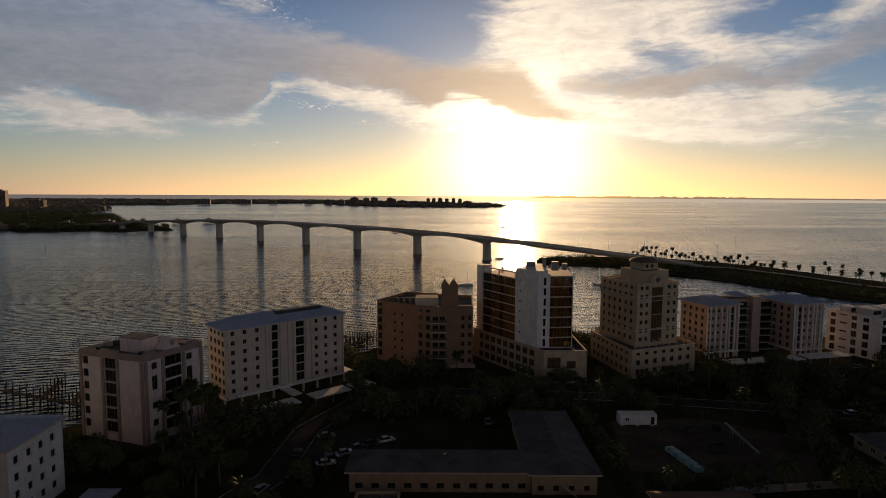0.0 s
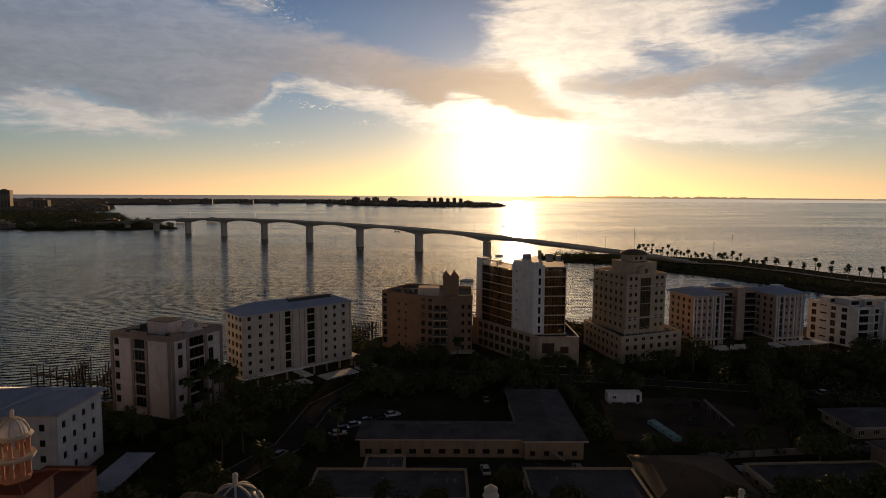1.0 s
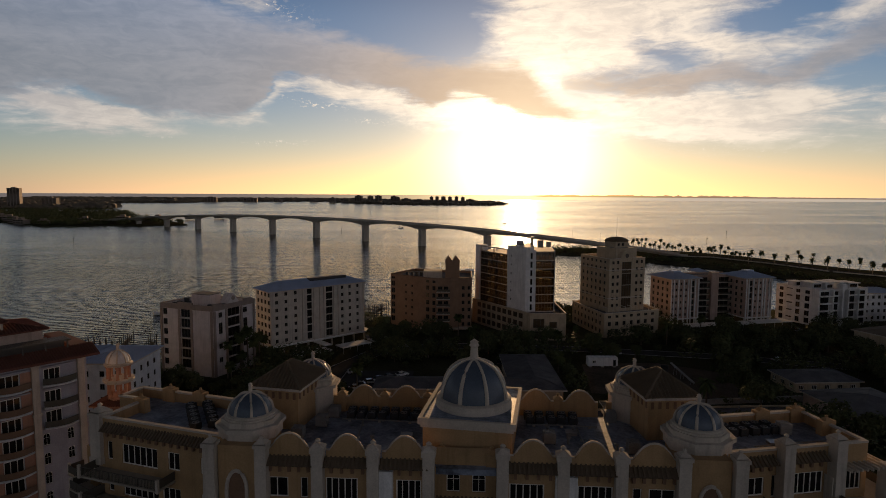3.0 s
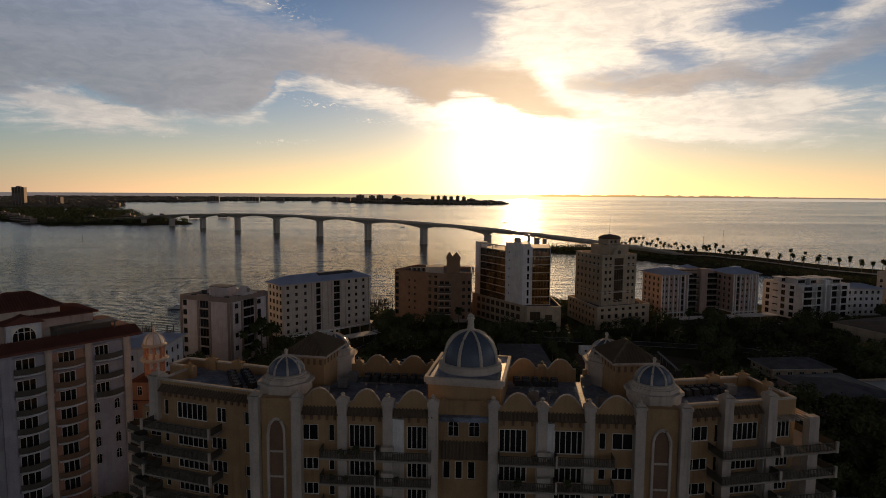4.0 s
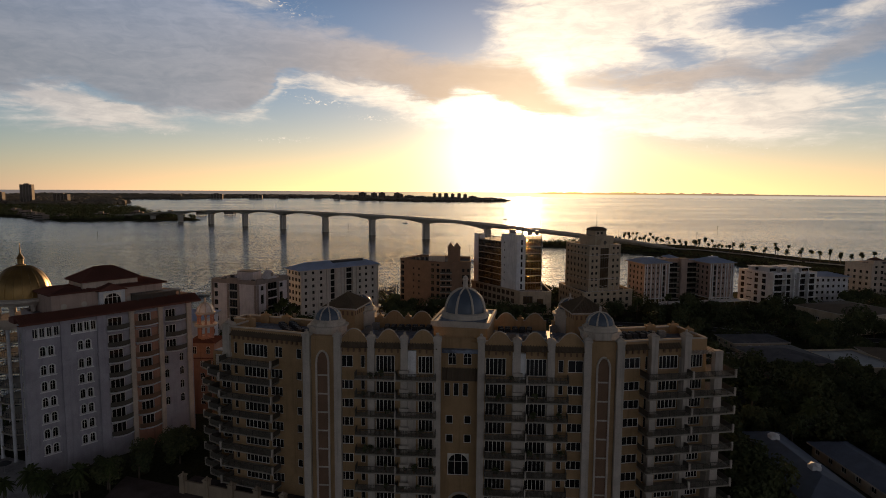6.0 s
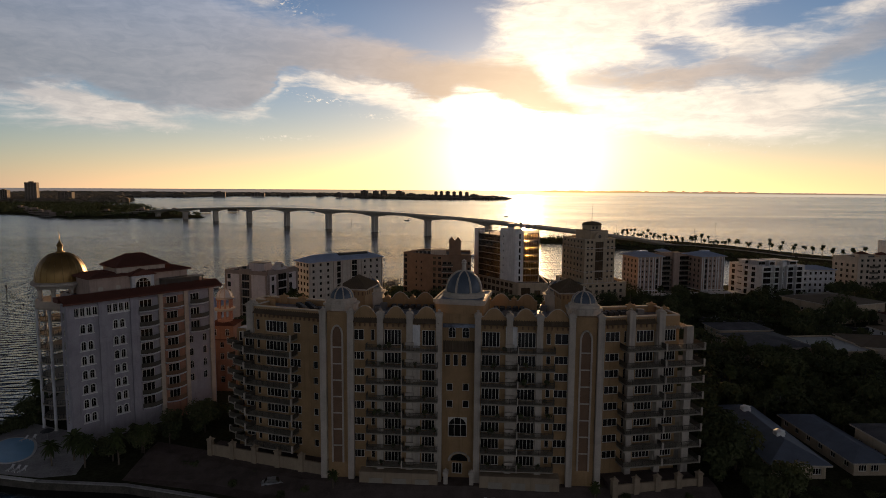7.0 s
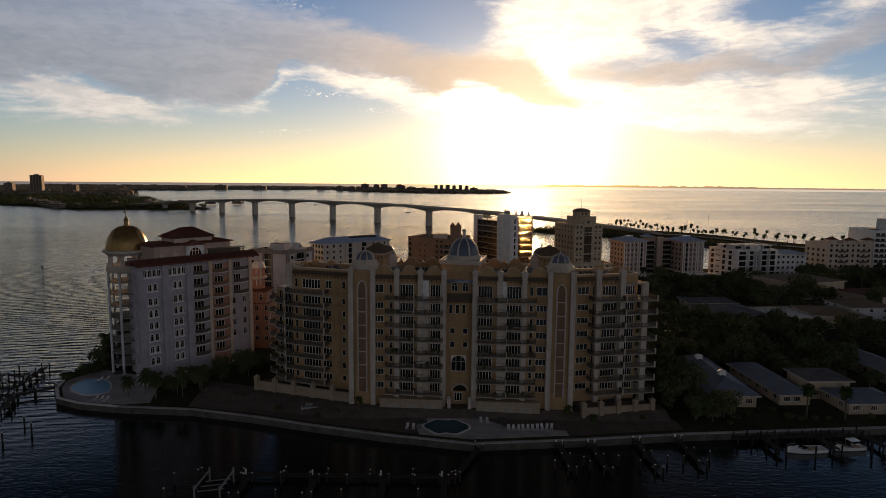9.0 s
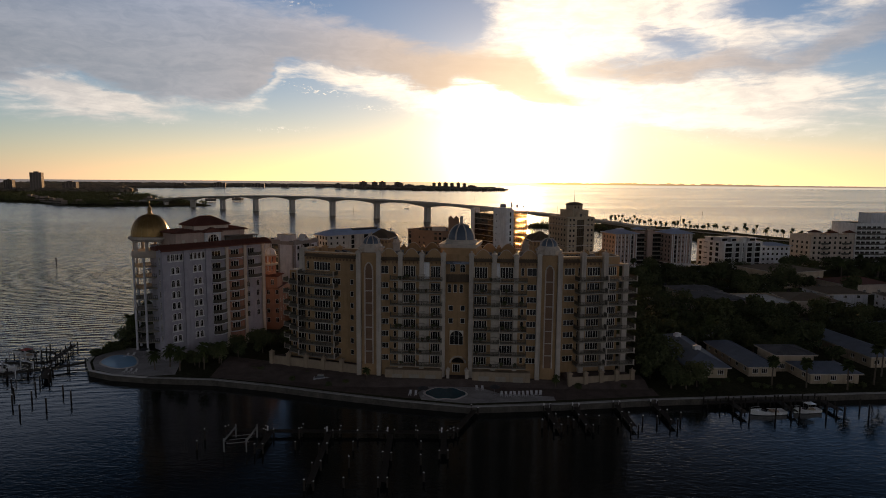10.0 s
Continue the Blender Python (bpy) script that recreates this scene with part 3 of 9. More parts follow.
def block(parent, pts, z0, z1, material, holes=None, frame_mat=None, parapet=0.6, roof_mat=None, coping=None, name="wall", glass=None):
    """A storeyed block on a footprint (counter-clockwise): one wall a side with its openings and windows, a flat roof and a parapet."""
    holes = holes or {}
    n = len(pts)
    for i in range(n):
        m, length = edge_pose(pts[i], pts[(i + 1) % n], z0)
        mine = [a for a in holes.get(i, ()) if a[0] > 0.05 and a[0] + a[2] < length - 0.05]
        bm = bmesh.new()
        facade(bm, m, length, z1 - z0, mine)
        # the wall's inner face and its top
        if parapet:
            t = 0.3
            box(bm, 0.0, length, 0.004, t, z1 - z0 - parapet, z1 - z0, m)
        part(name, bm, material, parent)
        for a in mine:
            add_window(parent, m, a, frame_mat, glass=glass)
        if coping:
            bm = bmesh.new()
            box(bm, -0.12, length + 0.12, -0.14, 0.42, z1 - z0, z1 - z0 + 0.18, m)
            part("coping", bm, coping, parent)
    bm = bmesh.new()
    vs = [bm.verts.new((x, y, z1 - parapet - 0.02)) for x, y in pts]
    bm.faces.new(vs)
    part("roof", bm, roof_mat or ROOFG, parent)


def hip_roof(parent, x0, x1, y0, y1, z, rise, material, m=None, over=0.6, pitch=0.55, rib=0.09, fascia=0.35, name="roof", fascia_mat=None):
    """A hipped roof with real ribs (barrel tiles or standing seams) running down its four slopes."""
    x0, x1, y0, y1 = x0 - over, x1 + over, y0 - over, y1 + over
    w, d = x1 - x0, y1 - y0
    if w >= d:
        a, b = (x0 + d / 2, (y0 + y1) / 2), (x1 - d / 2, (y0 + y1) / 2)
    else:
        a, b = ((x0 + x1) / 2, y0 + w / 2), ((x0 + x1) / 2, y1 - w / 2)
    bm = bmesh.new()
    c = [bm.verts.new((x, y, z)) for x, y in ((x0, y0), (x1, y0), (x1, y1), (x0, y1))]
    A, B = bm.verts.new((*a, z + rise)), bm.verts.new((*b, z + rise))
    if w >= d:
        fs = ((c[0], c[1], B, A), (c[1], c[2], B), (c[2], c[3], A, B), (c[3], c[0], A))
    else:
        fs = ((c[0], c[1], A), (c[1], c[2], B, A), (c[2], c[3], B), (c[3], c[0], A, B))
    for f in fs:
        bm.faces.new(f)
    if m:
        bm.transform(m)
    r = part(name, bm, material, parent)
    bm = bmesh.new()
    half = min(w, d) / 2
    hips = [Vector(p) for p in ((x0, y0, z), (x1, y0, z), (x1, y1, z), (x0, y1, z))]
    tops = [Vector((*a, z + rise)), Vector((*b, z + rise))]
    for p, q in (((x0, y0), (x1, y0)), ((x1, y0), (x1, y1)), ((x1, y1), (x0, y1)), ((x0, y1), (x0, y0))):
        e = Vector((q[0] - p[0], q[1] - p[1], 0))
        length = e.length
        e.normalize()
        inward = Vector((-e.y, e.x, 0))
        count = int(length / pitch) if rib > 0.035 else 0  # shingles lie flat
        for i in range(count):
            s = (i + 0.5) * length / count
            run = min(s, length - s, half)
            if run < 0.3:
                continue
            foot = Vector((*p, z)) + e * s
            head = foot + inward * run + Vector((0, 0, rise * run / half))
            k = rib * 1.15
            tri = [foot - e * k, foot + e * k, foot + Vector((0, 0, rib * 1.9)), head - e * k, head + e * k, head + Vector((0, 0, rib * 1.9))]
            v = [bm.verts.new(t) for t in tri]
            bm.faces.new((v[0], v[1], v[2])), bm.faces.new((v[1], v[4], v[5], v[2])), bm.faces.new((v[0], v[2], v[5], v[3]))
    ends = (0, 1, 1, 0) if w >= d else (0, 0, 1, 1)
    for s, t in [(hips[i], tops[ends[i]]) for i in range(4)] + [tuple(tops)]:
        if (s - t).length > 0.2:
            tube(bm, [s + Vector((0, 0, 0.05)), t + Vector((0, 0, 0.05))], rib * 1.4, n=5)
    if m:
        bm.transform(m)
    tagged(part("roof_ribs", bm, material, r), kind="stuff")
    bm = bmesh.new()
    box(bm, x0 + 0.02, x1 - 0.02, y0 + 0.02, y1 - 0.02, z - fascia, z - 0.004)
    if m:
        bm.transform(m)
    part("eave", bm, fascia_mat or TRIM, parent)
    return r


def dome(parent, x, y, z, r, height, ribs, panel_mat, rib_mat, drum=0.8, finial=1.6, wide=1.22, m=None):
    """A ribbed dome on a moulded drum, with a finial."""
    m = m or Matrix()
    bm = bmesh.new()
    lathe(bm, [(0, z), (r * wide, z), (r * wide, z + drum * 0.35), (r * 1.12, z + drum * 0.5), (r * 1.12, z + drum * 0.85), (r * 1.03, z + drum), (0, z + drum)], 32, x, y)
    bm.transform(m)
    part("drum", bm, rib_mat, parent)
    prof = [(r * math.cos(a), z + drum + height * math.sin(a)) for a in (math.pi / 2 * i / 10 for i in range(10))]
    prof.append((0, z + drum + height))
    bm = bmesh.new()
    lathe(bm, prof, 32, x, y)
    bm.transform(m)
    smooth(part("dome_shell", bm, panel_mat, parent))
    for i in range(ribs):
        a = 2 * math.pi * (i + 0.5) / ribs
        pts = [(x + (pr + 0.03) * math.cos(a), y + (pr + 0.03) * math.sin(a), pz + 0.02) for pr, pz in prof]
        bm = bmesh.new()
        tube(bm, pts, 0.052 * r + 0.05, 0.03 * r + 0.03, 6)
        bm.transform(m)
        part("rib", bm, rib_mat, parent)
    top = z + drum + height
    f = finial
    bm = bmesh.new()
    lathe(bm, [(0.20 * f, top - 0.1 * f), (0.26 * f, top), (0.20 * f, top + 0.08 * f), (0.17 * f, top + 0.6 * f), (0.24 * f, top + 0.66 * f), (0.18 * f, top + 0.78 * f), (0.2 * f, top + 0.86 * f), (0, top + f)], 12, x, y)
    bm.transform(m)
    part("finial", bm, rib_mat, parent)


def balcony(parent, m, x0, x1, z, depth, rail_mat=None, slab_mat=None, rail_h=1.05, back=0.0, ends=True, bars=False):
    """A balcony slab with its railing; m is the wall's pose, -y outwards."""
    bm = bmesh.new()
    box(bm, x0, x1, -depth, back, z - 0.22, z, m)
    b = part("balcony", bm, slab_mat or SLAB, parent)
    bm = bmesh.new()
    y = -depth + 0.06
    box(bm, x0 + 0.03, x1 - 0.03, y, y + 0.05, z + rail_h - 0.08, z + rail_h, m)
    if bars:
        box(bm, x0 + 0.03, x1 - 0.03, y + 0.012, y + 0.04, z + 0.10, z + 0.16, m)
        k = int((x1 - x0) / 0.2)
        for i in range(1, k):
            x = x0 + (x1 - x0) * i / k
            box(bm, x - 0.035, x + 0.035, y + 0.012, y + 0.04, z + 0.165, z + rail_h - 0.085, m)
    else:
        box(bm, x0 + 0.03, x1 - 0.03, y + 0.012, y + 0.035, z + 0.10, z + rail_h - 0.1, m)
    if ends:
        for x in (x0 + 0.03, x1 - 0.08):
            box(bm, x, x + 0.05, y + 0.055, back - 0.02, z + 0.10, z + rail_h, m)
    n = max(1, int((x1 - x0) / 1.3))
    for i in range(n + 1):
        x = x0 + 0.06 + (x1 - x0 - 0.16) * i / n
        box(bm, x, x + 0.05, y - 0.012, y + 0.06, z, z + rail_h - 0.08, m)
    part("railing", bm, rail_mat or RAIL, b)
    return b


def scallop(bm, x0, x1, z0, shoulder, crown, m, t=0.35, n=12):
    """A stretch of parapet with an arched crown between low shoulders."""
    pts = []
    for i in range(n + 1):
        f = i / n
        s = 0.0 if f < 0.12 or f > 0.88 else math.sin(math.pi * (f - 0.12) / 0.76) ** 0.7
        pts.append((x0 + (x1 - x0) * f, shoulder + (crown - shoulder) * s))
    for (xa, za), (xb, zb) in zip(pts, pts[1:]):
        vs = [bm.verts.new(m @ Vector(p)) for p in ((xa, 0, z0), (xb, 0, z0), (xb, 0, zb), (xa, 0, za), (xa, t, z0), (xb, t, z0), (xb, t, zb), (xa, t, za))]
        for f in ((0, 1, 2, 3), (5, 4, 7, 6), (3, 2, 6, 7)):
            bm.faces.new([vs[i] for i in f])
    bmesh.ops.remove_doubles(bm, verts=bm.verts, dist=0.0004)


def urn_cap(bm, x, y, z, s, m):
    """A pier's moulded cap with a ball on it."""
    at = (m or Matrix()) @ Matrix.Translation((x, y, 0)) @ Matrix.Rotation(math.pi / 4, 4, "Z")
    lathe(bm, [(0, z), (1.1 * s, z), (1.1 * s, z + 0.16 * s), (0.3 * s, z + 0.6 * s), (0, z + 0.6 * s)], 4, 0, 0, at)
    lathe(bm, [(0.16 * s, z + 0.55 * s), (0.16 * s, z + 0.66 * s), (0.3 * s, z + 0.78 * s), (0.3 * s, z + 0.92 * s), (0.16 * s, z + 1.04 * s), (0, z + 1.08 * s)], 8, x, y, m)

# ---- water, land, road ----
bm = bmesh.new()
for ring in ((-6000, 6000, -3000, 9000),):
    vs = [bm.verts.new(p) for p in ((ring[0], ring[2], 0), (ring[1], ring[2], 0), (ring[1], ring[3], 0), (ring[0], ring[3], 0))]
    bm.faces.new(vs)
setting("water", bm, WATER, "rippled evening bay water reaching the horizon")

GROUND = 1.5
SHORE = [(-100.8, 79.6), (-95.9, 72.4), (-88.6, 69.2), (-78, 67.2), (-60, 66), (-44, 62), (-28, 57), (-12, 52.6), (5, 49), (28, 51.5), (51, 55), (80, 58), (110, 61), (200, 66), (420, 60), (520, 190), (420, 300), (300, 318), (200, 312), (150, 312), (110, 305), (84, 300), (60, 312), (36, 318), (10, 312), (-14, 304), (-30, 282), (-52, 262), (-74, 244), (-84, 224), (-98, 206), (-108, 192), (-126, 176), (-124, 150), (-108, 124), (-104, 100), (-102.4, 84.6)]
bm = bmesh.new()
prism(bm, SHORE, -2.0, GROUND)
setting("ground", bm, EARTH, "dark grass and soil of a built-up point of land")

# seawall along the near shore, with its cap
wall_line = [(-102.4, 84.6), (-100.8, 79.6), (-95.9, 72.4), (-88.6, 69.2), (-78, 67.2), (-60, 66), (-44, 62), (-28, 57), (-12, 52.6), (5, 49), (28, 51.5), (51, 55), (80, 58), (110, 61), (200, 66)]
for p, q in zip(wall_line, wall_line[1:]):
    m, length = edge_pose(p, q, 0)
    bm = bmesh.new()
    box(bm, -0.02, length + 0.02, -0.25, 0.2, -1.0, GROUND - 0.02, m)
    setting("seawall", bm, WEED, "stained concrete seawall at the water")
    bm = bmesh.new()
    box(bm, -0.05, length + 0.05, -0.4, 0.42, GROUND, GROUND + 0.2, m)
    setting("seawall_cap", bm, RIM if p[0] < -80 else PATH_M, "pale concrete cap along the seawall")


def flat(name, pts, z, material, label):
    bm = bmesh.new()
    prism(bm, pts, GROUND - 0.1, z)
    return setting(name, bm, material, label)


flat("pavement_forecourt", [(-62, 68), (-44, 64), (-28, 59), (-12, 55), (5, 51.5), (28, 54), (52, 57.5), (52, 63), (-20, 63), (-46, 69), (-62, 71)], GROUND + 0.03, PAVE, "red-brown paved forecourt before the apartment house")
# the drive rises to the garage doors
bm, last = bmesh.new(), None
for x, y0, y1 in ((-62, 69.0, 79.0), (-44, 66.5, 73.0), (-28, 62.0, 67.0), (-19, 61.5, 65.6), (-8, 62.4, 64.8), (14, 62.4, 64.8), (28, 61.5, 64.4), (51, 61.8, 65.4)):
    line = [bm.verts.new((x, y, z)) for y, z in ((y0, GROUND + 0.034), ((y0 + y1) / 2, GROUND + 0.7), (y1, GROUND + 1.2), (y1 + 4, GROUND + 1.2), (y1 + 4, GROUND - 0.1))]
    if last:
        for i in range(4):
            bm.faces.new((last[i], line[i], line[i + 1], last[i + 1]))
    last = line
setting("pavement_drive", bm, PAVE, "red-brown paved drive rising to the garages")
flat("pavement_pool_terrace", [(-6, 53.4), (5, 51.2), (26, 53.6), (26, 56.0), (13, 58), (8, 62.3), (-4.5, 62.3), (-7, 58)], GROUND + 0.06, PATH_M, "pale concrete terrace round a small pool")
flat("pavement_tower_terrace", [(-101.6, 84.6), (-99.6, 79.8), (-95.2, 73.4), (-88.4, 70.2), (-78, 68.6), (-72, 70), (-76, 84), (-84, 90), (-100, 96)], GROUND + 0.05, PATH_M, "pale terrace round a pool at the point")
road_line = [(-104, 146), (-70, 150), (-46, 158), (-36, 178), (-34, 205), (-24, 226), (0, 236), (50, 232), (100, 222), (170, 200), (400, 190)]
for (p, q) in zip(road_line, road_line[1:]):
    m, length = edge_pose(p, q, 0)
    bm = bmesh.new()
    box(bm, -0.6, length + 0.6, -3.4, 3.4, GROUND - 0.1, GROUND + 0.03 + 0.004 * (road_line.index(p) % 2), m)
    setting("road", bm, ASPH, "worn dark asphalt street between gardens")
    for side in (-3.55, 3.4):
        bm = bmesh.new()
        box(bm, 0, length, side, side + 0.15, GROUND - 0.1, GROUND + 0.14, m)
        setting("kerb", bm, PATH_M, "grey concrete kerb beside the street")
flat("road_side_street", [(58, 98), (66, 98), (72, 128), (96, 132), (150, 140), (150, 146), (90, 140), (66, 134)], GROUND + 0.02, ASPH, "dark asphalt side street by the bungalows")
flat("pavement_parking", [(-31, 183), (-9, 183), (-9, 203), (-31, 203)], GROUND + 0.02, ASPH, "asphalt parking court behind the motel")
flat("pavement_motel_lot", [(-4, 160.5), (40, 161.5), (40, 169), (-4, 168)], GROUND + 0.02, ASPH, "asphalt parking strip before the motel")
flat("pavement_building_plot", [(44, 182), (84, 176), (96, 200), (74, 214), (48, 212)], GROUND + 0.02, SAND, "bare sandy building plot")

# the pools
def pool(name, outline, material, label):
    """A pool within its pale rim; the outline is a ring of points about its middle."""
    cx, cy = sum(p[0] for p in outline) / len(outline), sum(p[1] for p in outline) / len(outline)
    for pad, z, stuff in ((0.55, GROUND + 0.14, RIM), (0.0, GROUND + 0.18, material)):
        bm = bmesh.new()
        pts = []
        for x, y in outline:
            d = math.hypot(x - cx, y - cy)
            pts.append((cx + (x - cx) * (d + pad) / d, cy + (y - cy) * (d + pad) / d))
        prism(bm, pts, GROUND, z)
        setting(name if not pad else "pavement_pool_rim", bm, stuff, label if not pad else "pale concrete rim of a pool")


def rounded(corners, n=8):
    """A closed soft line through a few corners."""
    out, m = [], len(corners)
    for i in range(m):
        p0, p1, p2, p3 = (Vector(corners[(i + j) % m]) for j in (-1, 0, 1, 2))
        for j in range(n):
            f = j / n
            p = 0.5 * (2 * p1 + (p2 - p0) * f + (2 * p0 - 5 * p1 + 4 * p2 - p3) * f * f + (3 * p1 - p0 - 3 * p2 + p3) * f ** 3)
            out.append((p.x, p.y))
    return out


pool("water_pool_point", rounded([(-97.0, 79.5), (-96.8, 86.0), (-91.0, 85.2), (-86.4, 77.6), (-90.0, 74.6)]), POOL, "lit blue kidney-shaped pool on a terrace")
pool("water_pool_court", [(-0.2 + 4.5 * math.cos(a) * (1 + 0.10 * math.cos(2 * a + 0.6)), 57.5 + 3.7 * math.sin(a) * (1 + 0.12 * math.cos(6 * a))) for a in (2 * math.pi * i / 40 for i in range(40))], POOL_D, "still dark pool with a lobed outline")

# ---- bridge and causeway ----
PIERS = [(-531.5, 1062), (-458, 1009), (-384.5, 956), (-311, 903), (-237.5, 849.5), (-165, 796), (-94, 741), (-23, 686), (46, 627)]
bridge = thing("road_bridge", "long arched concrete road bridge on single piers over the bay", "bridge")
deck_line = [(-690, 1180), (-612, 1120)] + PIERS + [(98, 588), (146, 572), (190, 571), (226, 572)]
deck_top = [3.0, 6.5, 12.4, 17.8, 21.5, 24.3, 25.6, 25.6, 25.2, 23.7, 21.2, 17.8, 13.2, 8.2, 3.0]


def deck_at(s):
    i = min(int(s), len(deck_line) - 2)
    f = s - i
    p, q = Vector(deck_line[i]), Vector(deck_line[i + 1])
    a, b, c, d = (deck_top[max(i - 1, 0)], deck_top[i], deck_top[i + 1], deck_top[min(i + 2, len(deck_top) - 1)])
    z = 0.5 * (2 * b + (c - a) * f + (2 * a - 5 * b + 4 * c - d) * f * f + (3 * b - a - 3 * c + d) * f ** 3)
    return p.lerp(q, f), z, (q - p).normalized()


bm, steps, prev = bmesh.new(), 12, None
for i in range((len(deck_line) - 1) * steps + 1):
    s = i / steps
    p, z, d = deck_at(s)
    side = Vector((d.y, -d.x))
    f = s - math.floor(s)
    depth = 2.0 + 4.2 * (2 * abs(f - 0.5)) ** 2.2 if 2 <= s <= 10 else 3.0
    ring = []
    for off, h in ((-9.5, z + 0.9), (-9.5, z - 0.7), (-4.2, z - 1.0), (-3.4, z - depth), (3.4, z - depth), (4.2, z - 1.0), (9.5, z - 0.7), (9.5, z + 0.9), (9.1, z + 0.9), (9.1, z), (-9.1, z), (-9.1, z + 0.9)):
        ring.append(bm.verts.new((p.x + side.x * off, p.y + side.y * off, h)))
    if prev:
        for j in range(len(ring)):
            bm.faces.new((prev[j], ring[j], ring[(j + 1) % len(ring)], prev[(j + 1) % len(ring)]))
    prev = ring
part("deck", bm, CONC, bridge)
for i, (x, y) in enumerate(PIERS):
    p, z, d = deck_at(i + 2)
    m = Matrix.Translation((x, y, 0)) @ Matrix.Rotation(math.atan2(d.y, d.x), 4, "Z")
    bm = bmesh.new()
    box(bm, -2.3, 2.3, -3.9, 3.9, -2, z - 6.0, m)
    box(bm, -2.5, 2.5, -4.2, 4.2, z - 6.8, z - 5.9, m)
    part("pier", bm, CONC, bridge)
    bm = bmesh.new()
    box(bm, -2.9, 2.9, -4.5, 4.5, -2, 0.7, m)
    part("footing", bm, CONC, bridge)
lamp_bm = bmesh.new()
tube(lamp_bm, [(0, 0, 0), (0, 0, 8.6), (0, 0.5, 9.4), (0, 2.2, 9.7)], 0.11, 0.06, 5)
lamp_me = bpy.data.meshes.new("lamp_post")
lamp_bm.to_mesh(lamp_me)
lamp_bm.free()
lamp_me.materials.append(STEEL)
for i in range(26, (len(deck_line) - 1) * 12 - 6, 7):
    p, z, d = deck_at(i / 12)
    reuse("lamp_post", lamp_me, bridge, Matrix.Translation((p.x - d.y * 9.2, p.y + d.x * 9.2, z + 0.85)) @ Matrix.Rotation(math.atan2(d.y, d.x), 4, "Z"))

CAUSE = [(92, 614), (112, 592), (150, 577), (172, 548), (186, 525), (215, 489), (234, 455), (248, 424), (280, 384), (340, 330), (430, 262), (560, 210), (640, 270), (520, 340), (430, 400), (360, 440), (322, 476), (304, 510), (282, 566), (250, 606), (214, 634), (190, 646), (140, 644), (108, 634)]
bm = bmesh.new()
prism(bm, CAUSE, -2, 2.0)
setting("ground_causeway", bm, EARTH, "low grassy causeway with a road and palms")
cause_road = [(218, 573), (250, 562), (280, 512), (298, 462), (340, 414), (410, 360), (500, 296), (600, 240)]
for p, q in zip(cause_road, cause_road[1:]):
    m, length = edge_pose(p, q, 0)
    bm = bmesh.new()
    box(bm, -1, length + 1, -7.5, 7.5, 1.9, 2.03 + 0.004 * (cause_road.index(p) % 2), m)
    setting("road_causeway", bm, ASPH, "dark asphalt causeway road")
    bm = bmesh.new()
    box(bm, 0, length, -8.0, -7.6, 1.9, 2.8, m)
    setting("kerb_causeway", bm, CONC, "low concrete barrier along the causeway road")


# ---- far shores ----


def lumps(name, spots, material, label, seed, size, n=5):
    """Far woods: low uneven clumps of canopy, too small to tell apart."""
    rnd = random.Random(seed)
    bm = bmesh.new()
    for x, y, z, h in spots:
        r = size * rnd.uniform(0.7, 1.3)
        a0 = rnd.uniform(0, 3)
        low = [bm.verts.new((x + r * rnd.uniform(0.7, 1.1) * math.cos(a0 + 2 * math.pi * i / n), y + r * math.sin(a0 + 2 * math.pi * i / n), z)) for i in range(n)]
        mid = [bm.verts.new((x + r * rnd.uniform(0.75, 1.15) * math.cos(a0 + 2 * math.pi * i / n), y + r * math.sin(a0 + 2 * math.pi * i / n), z + h * rnd.uniform(0.45, 0.75))) for i in range(n)]
        top = bm.verts.new((x + rnd.uniform(-0.3, 0.3) * r, y, z + h * rnd.uniform(0.85, 1.1)))
        for i in range(n):
            j = (i + 1) % n
            bm.faces.new((low[i], low[j], mid[j], mid[i]))
            bm.faces.new((mid[i], mid[j], top))
    return tagged(part(name, bm, material, None, label), kind="stuff")


def sprays(name, spots, label, seed, per=46, leaf=1.5):
    """Woods across the water: crowns of leaf sprays."""
    rnd = random.Random(seed)
    bm = bmesh.new()
    for x, y, z, h in spots:
        r = h * rnd.uniform(0.42, 0.6)
        for i in range(per):
            d = Vector((rnd.gauss(0, 1), rnd.gauss(0, 1), rnd.gauss(0.3, 0.8))).normalized()
            p = Vector((x, y, z + h * 0.55)) + Vector((d.x * r, d.y * r, d.z * h * 0.45)) * rnd.uniform(0.6, 1.1)
            a = Vector((rnd.uniform(-1, 1), rnd.uniform(-1, 1), rnd.uniform(-0.4, 0.4))).normalized()
            b = a.cross(d + Vector((0.01, 0.02, 0.4))).normalized()
            w = leaf * rnd.uniform(0.6, 1.3)
            bm.faces.new([bm.verts.new(p + a * w * u + b * w * v) for u, v in ((-0.6, 0), (0, -0.5), (0.65, 0), (0, 0.5))])
    return tagged(part(name, bm, LEAF, None, label), kind="stuff")


ISLET = [(-444, 1057), (-512, 1013), (-565, 1023), (-601, 1001), (-647, 979), (-724, 1058), (-819, 1106), (-1000, 1190), (-1500, 1400), (-1450, 1660), (-1100, 1690), (-940, 1700), (-835, 1596), (-672, 1333), (-545, 1191), (-478, 1112)]
bm = bmesh.new()
prism(bm, ISLET, -2, 1.6)
setting("ground_islet", bm, EARTH, "wooded residential islet by the bridge foot")
FARLAND = [(-1130, 2121), (-1100, 1960), (-1190, 1890), (-1400, 1930), (-2400, 2050), (-3000, 3000), (-1750, 2900), (-1574, 2700), (-1250, 2300)]
bm = bmesh.new()
prism(bm, FARLAND, -2, 1.6)
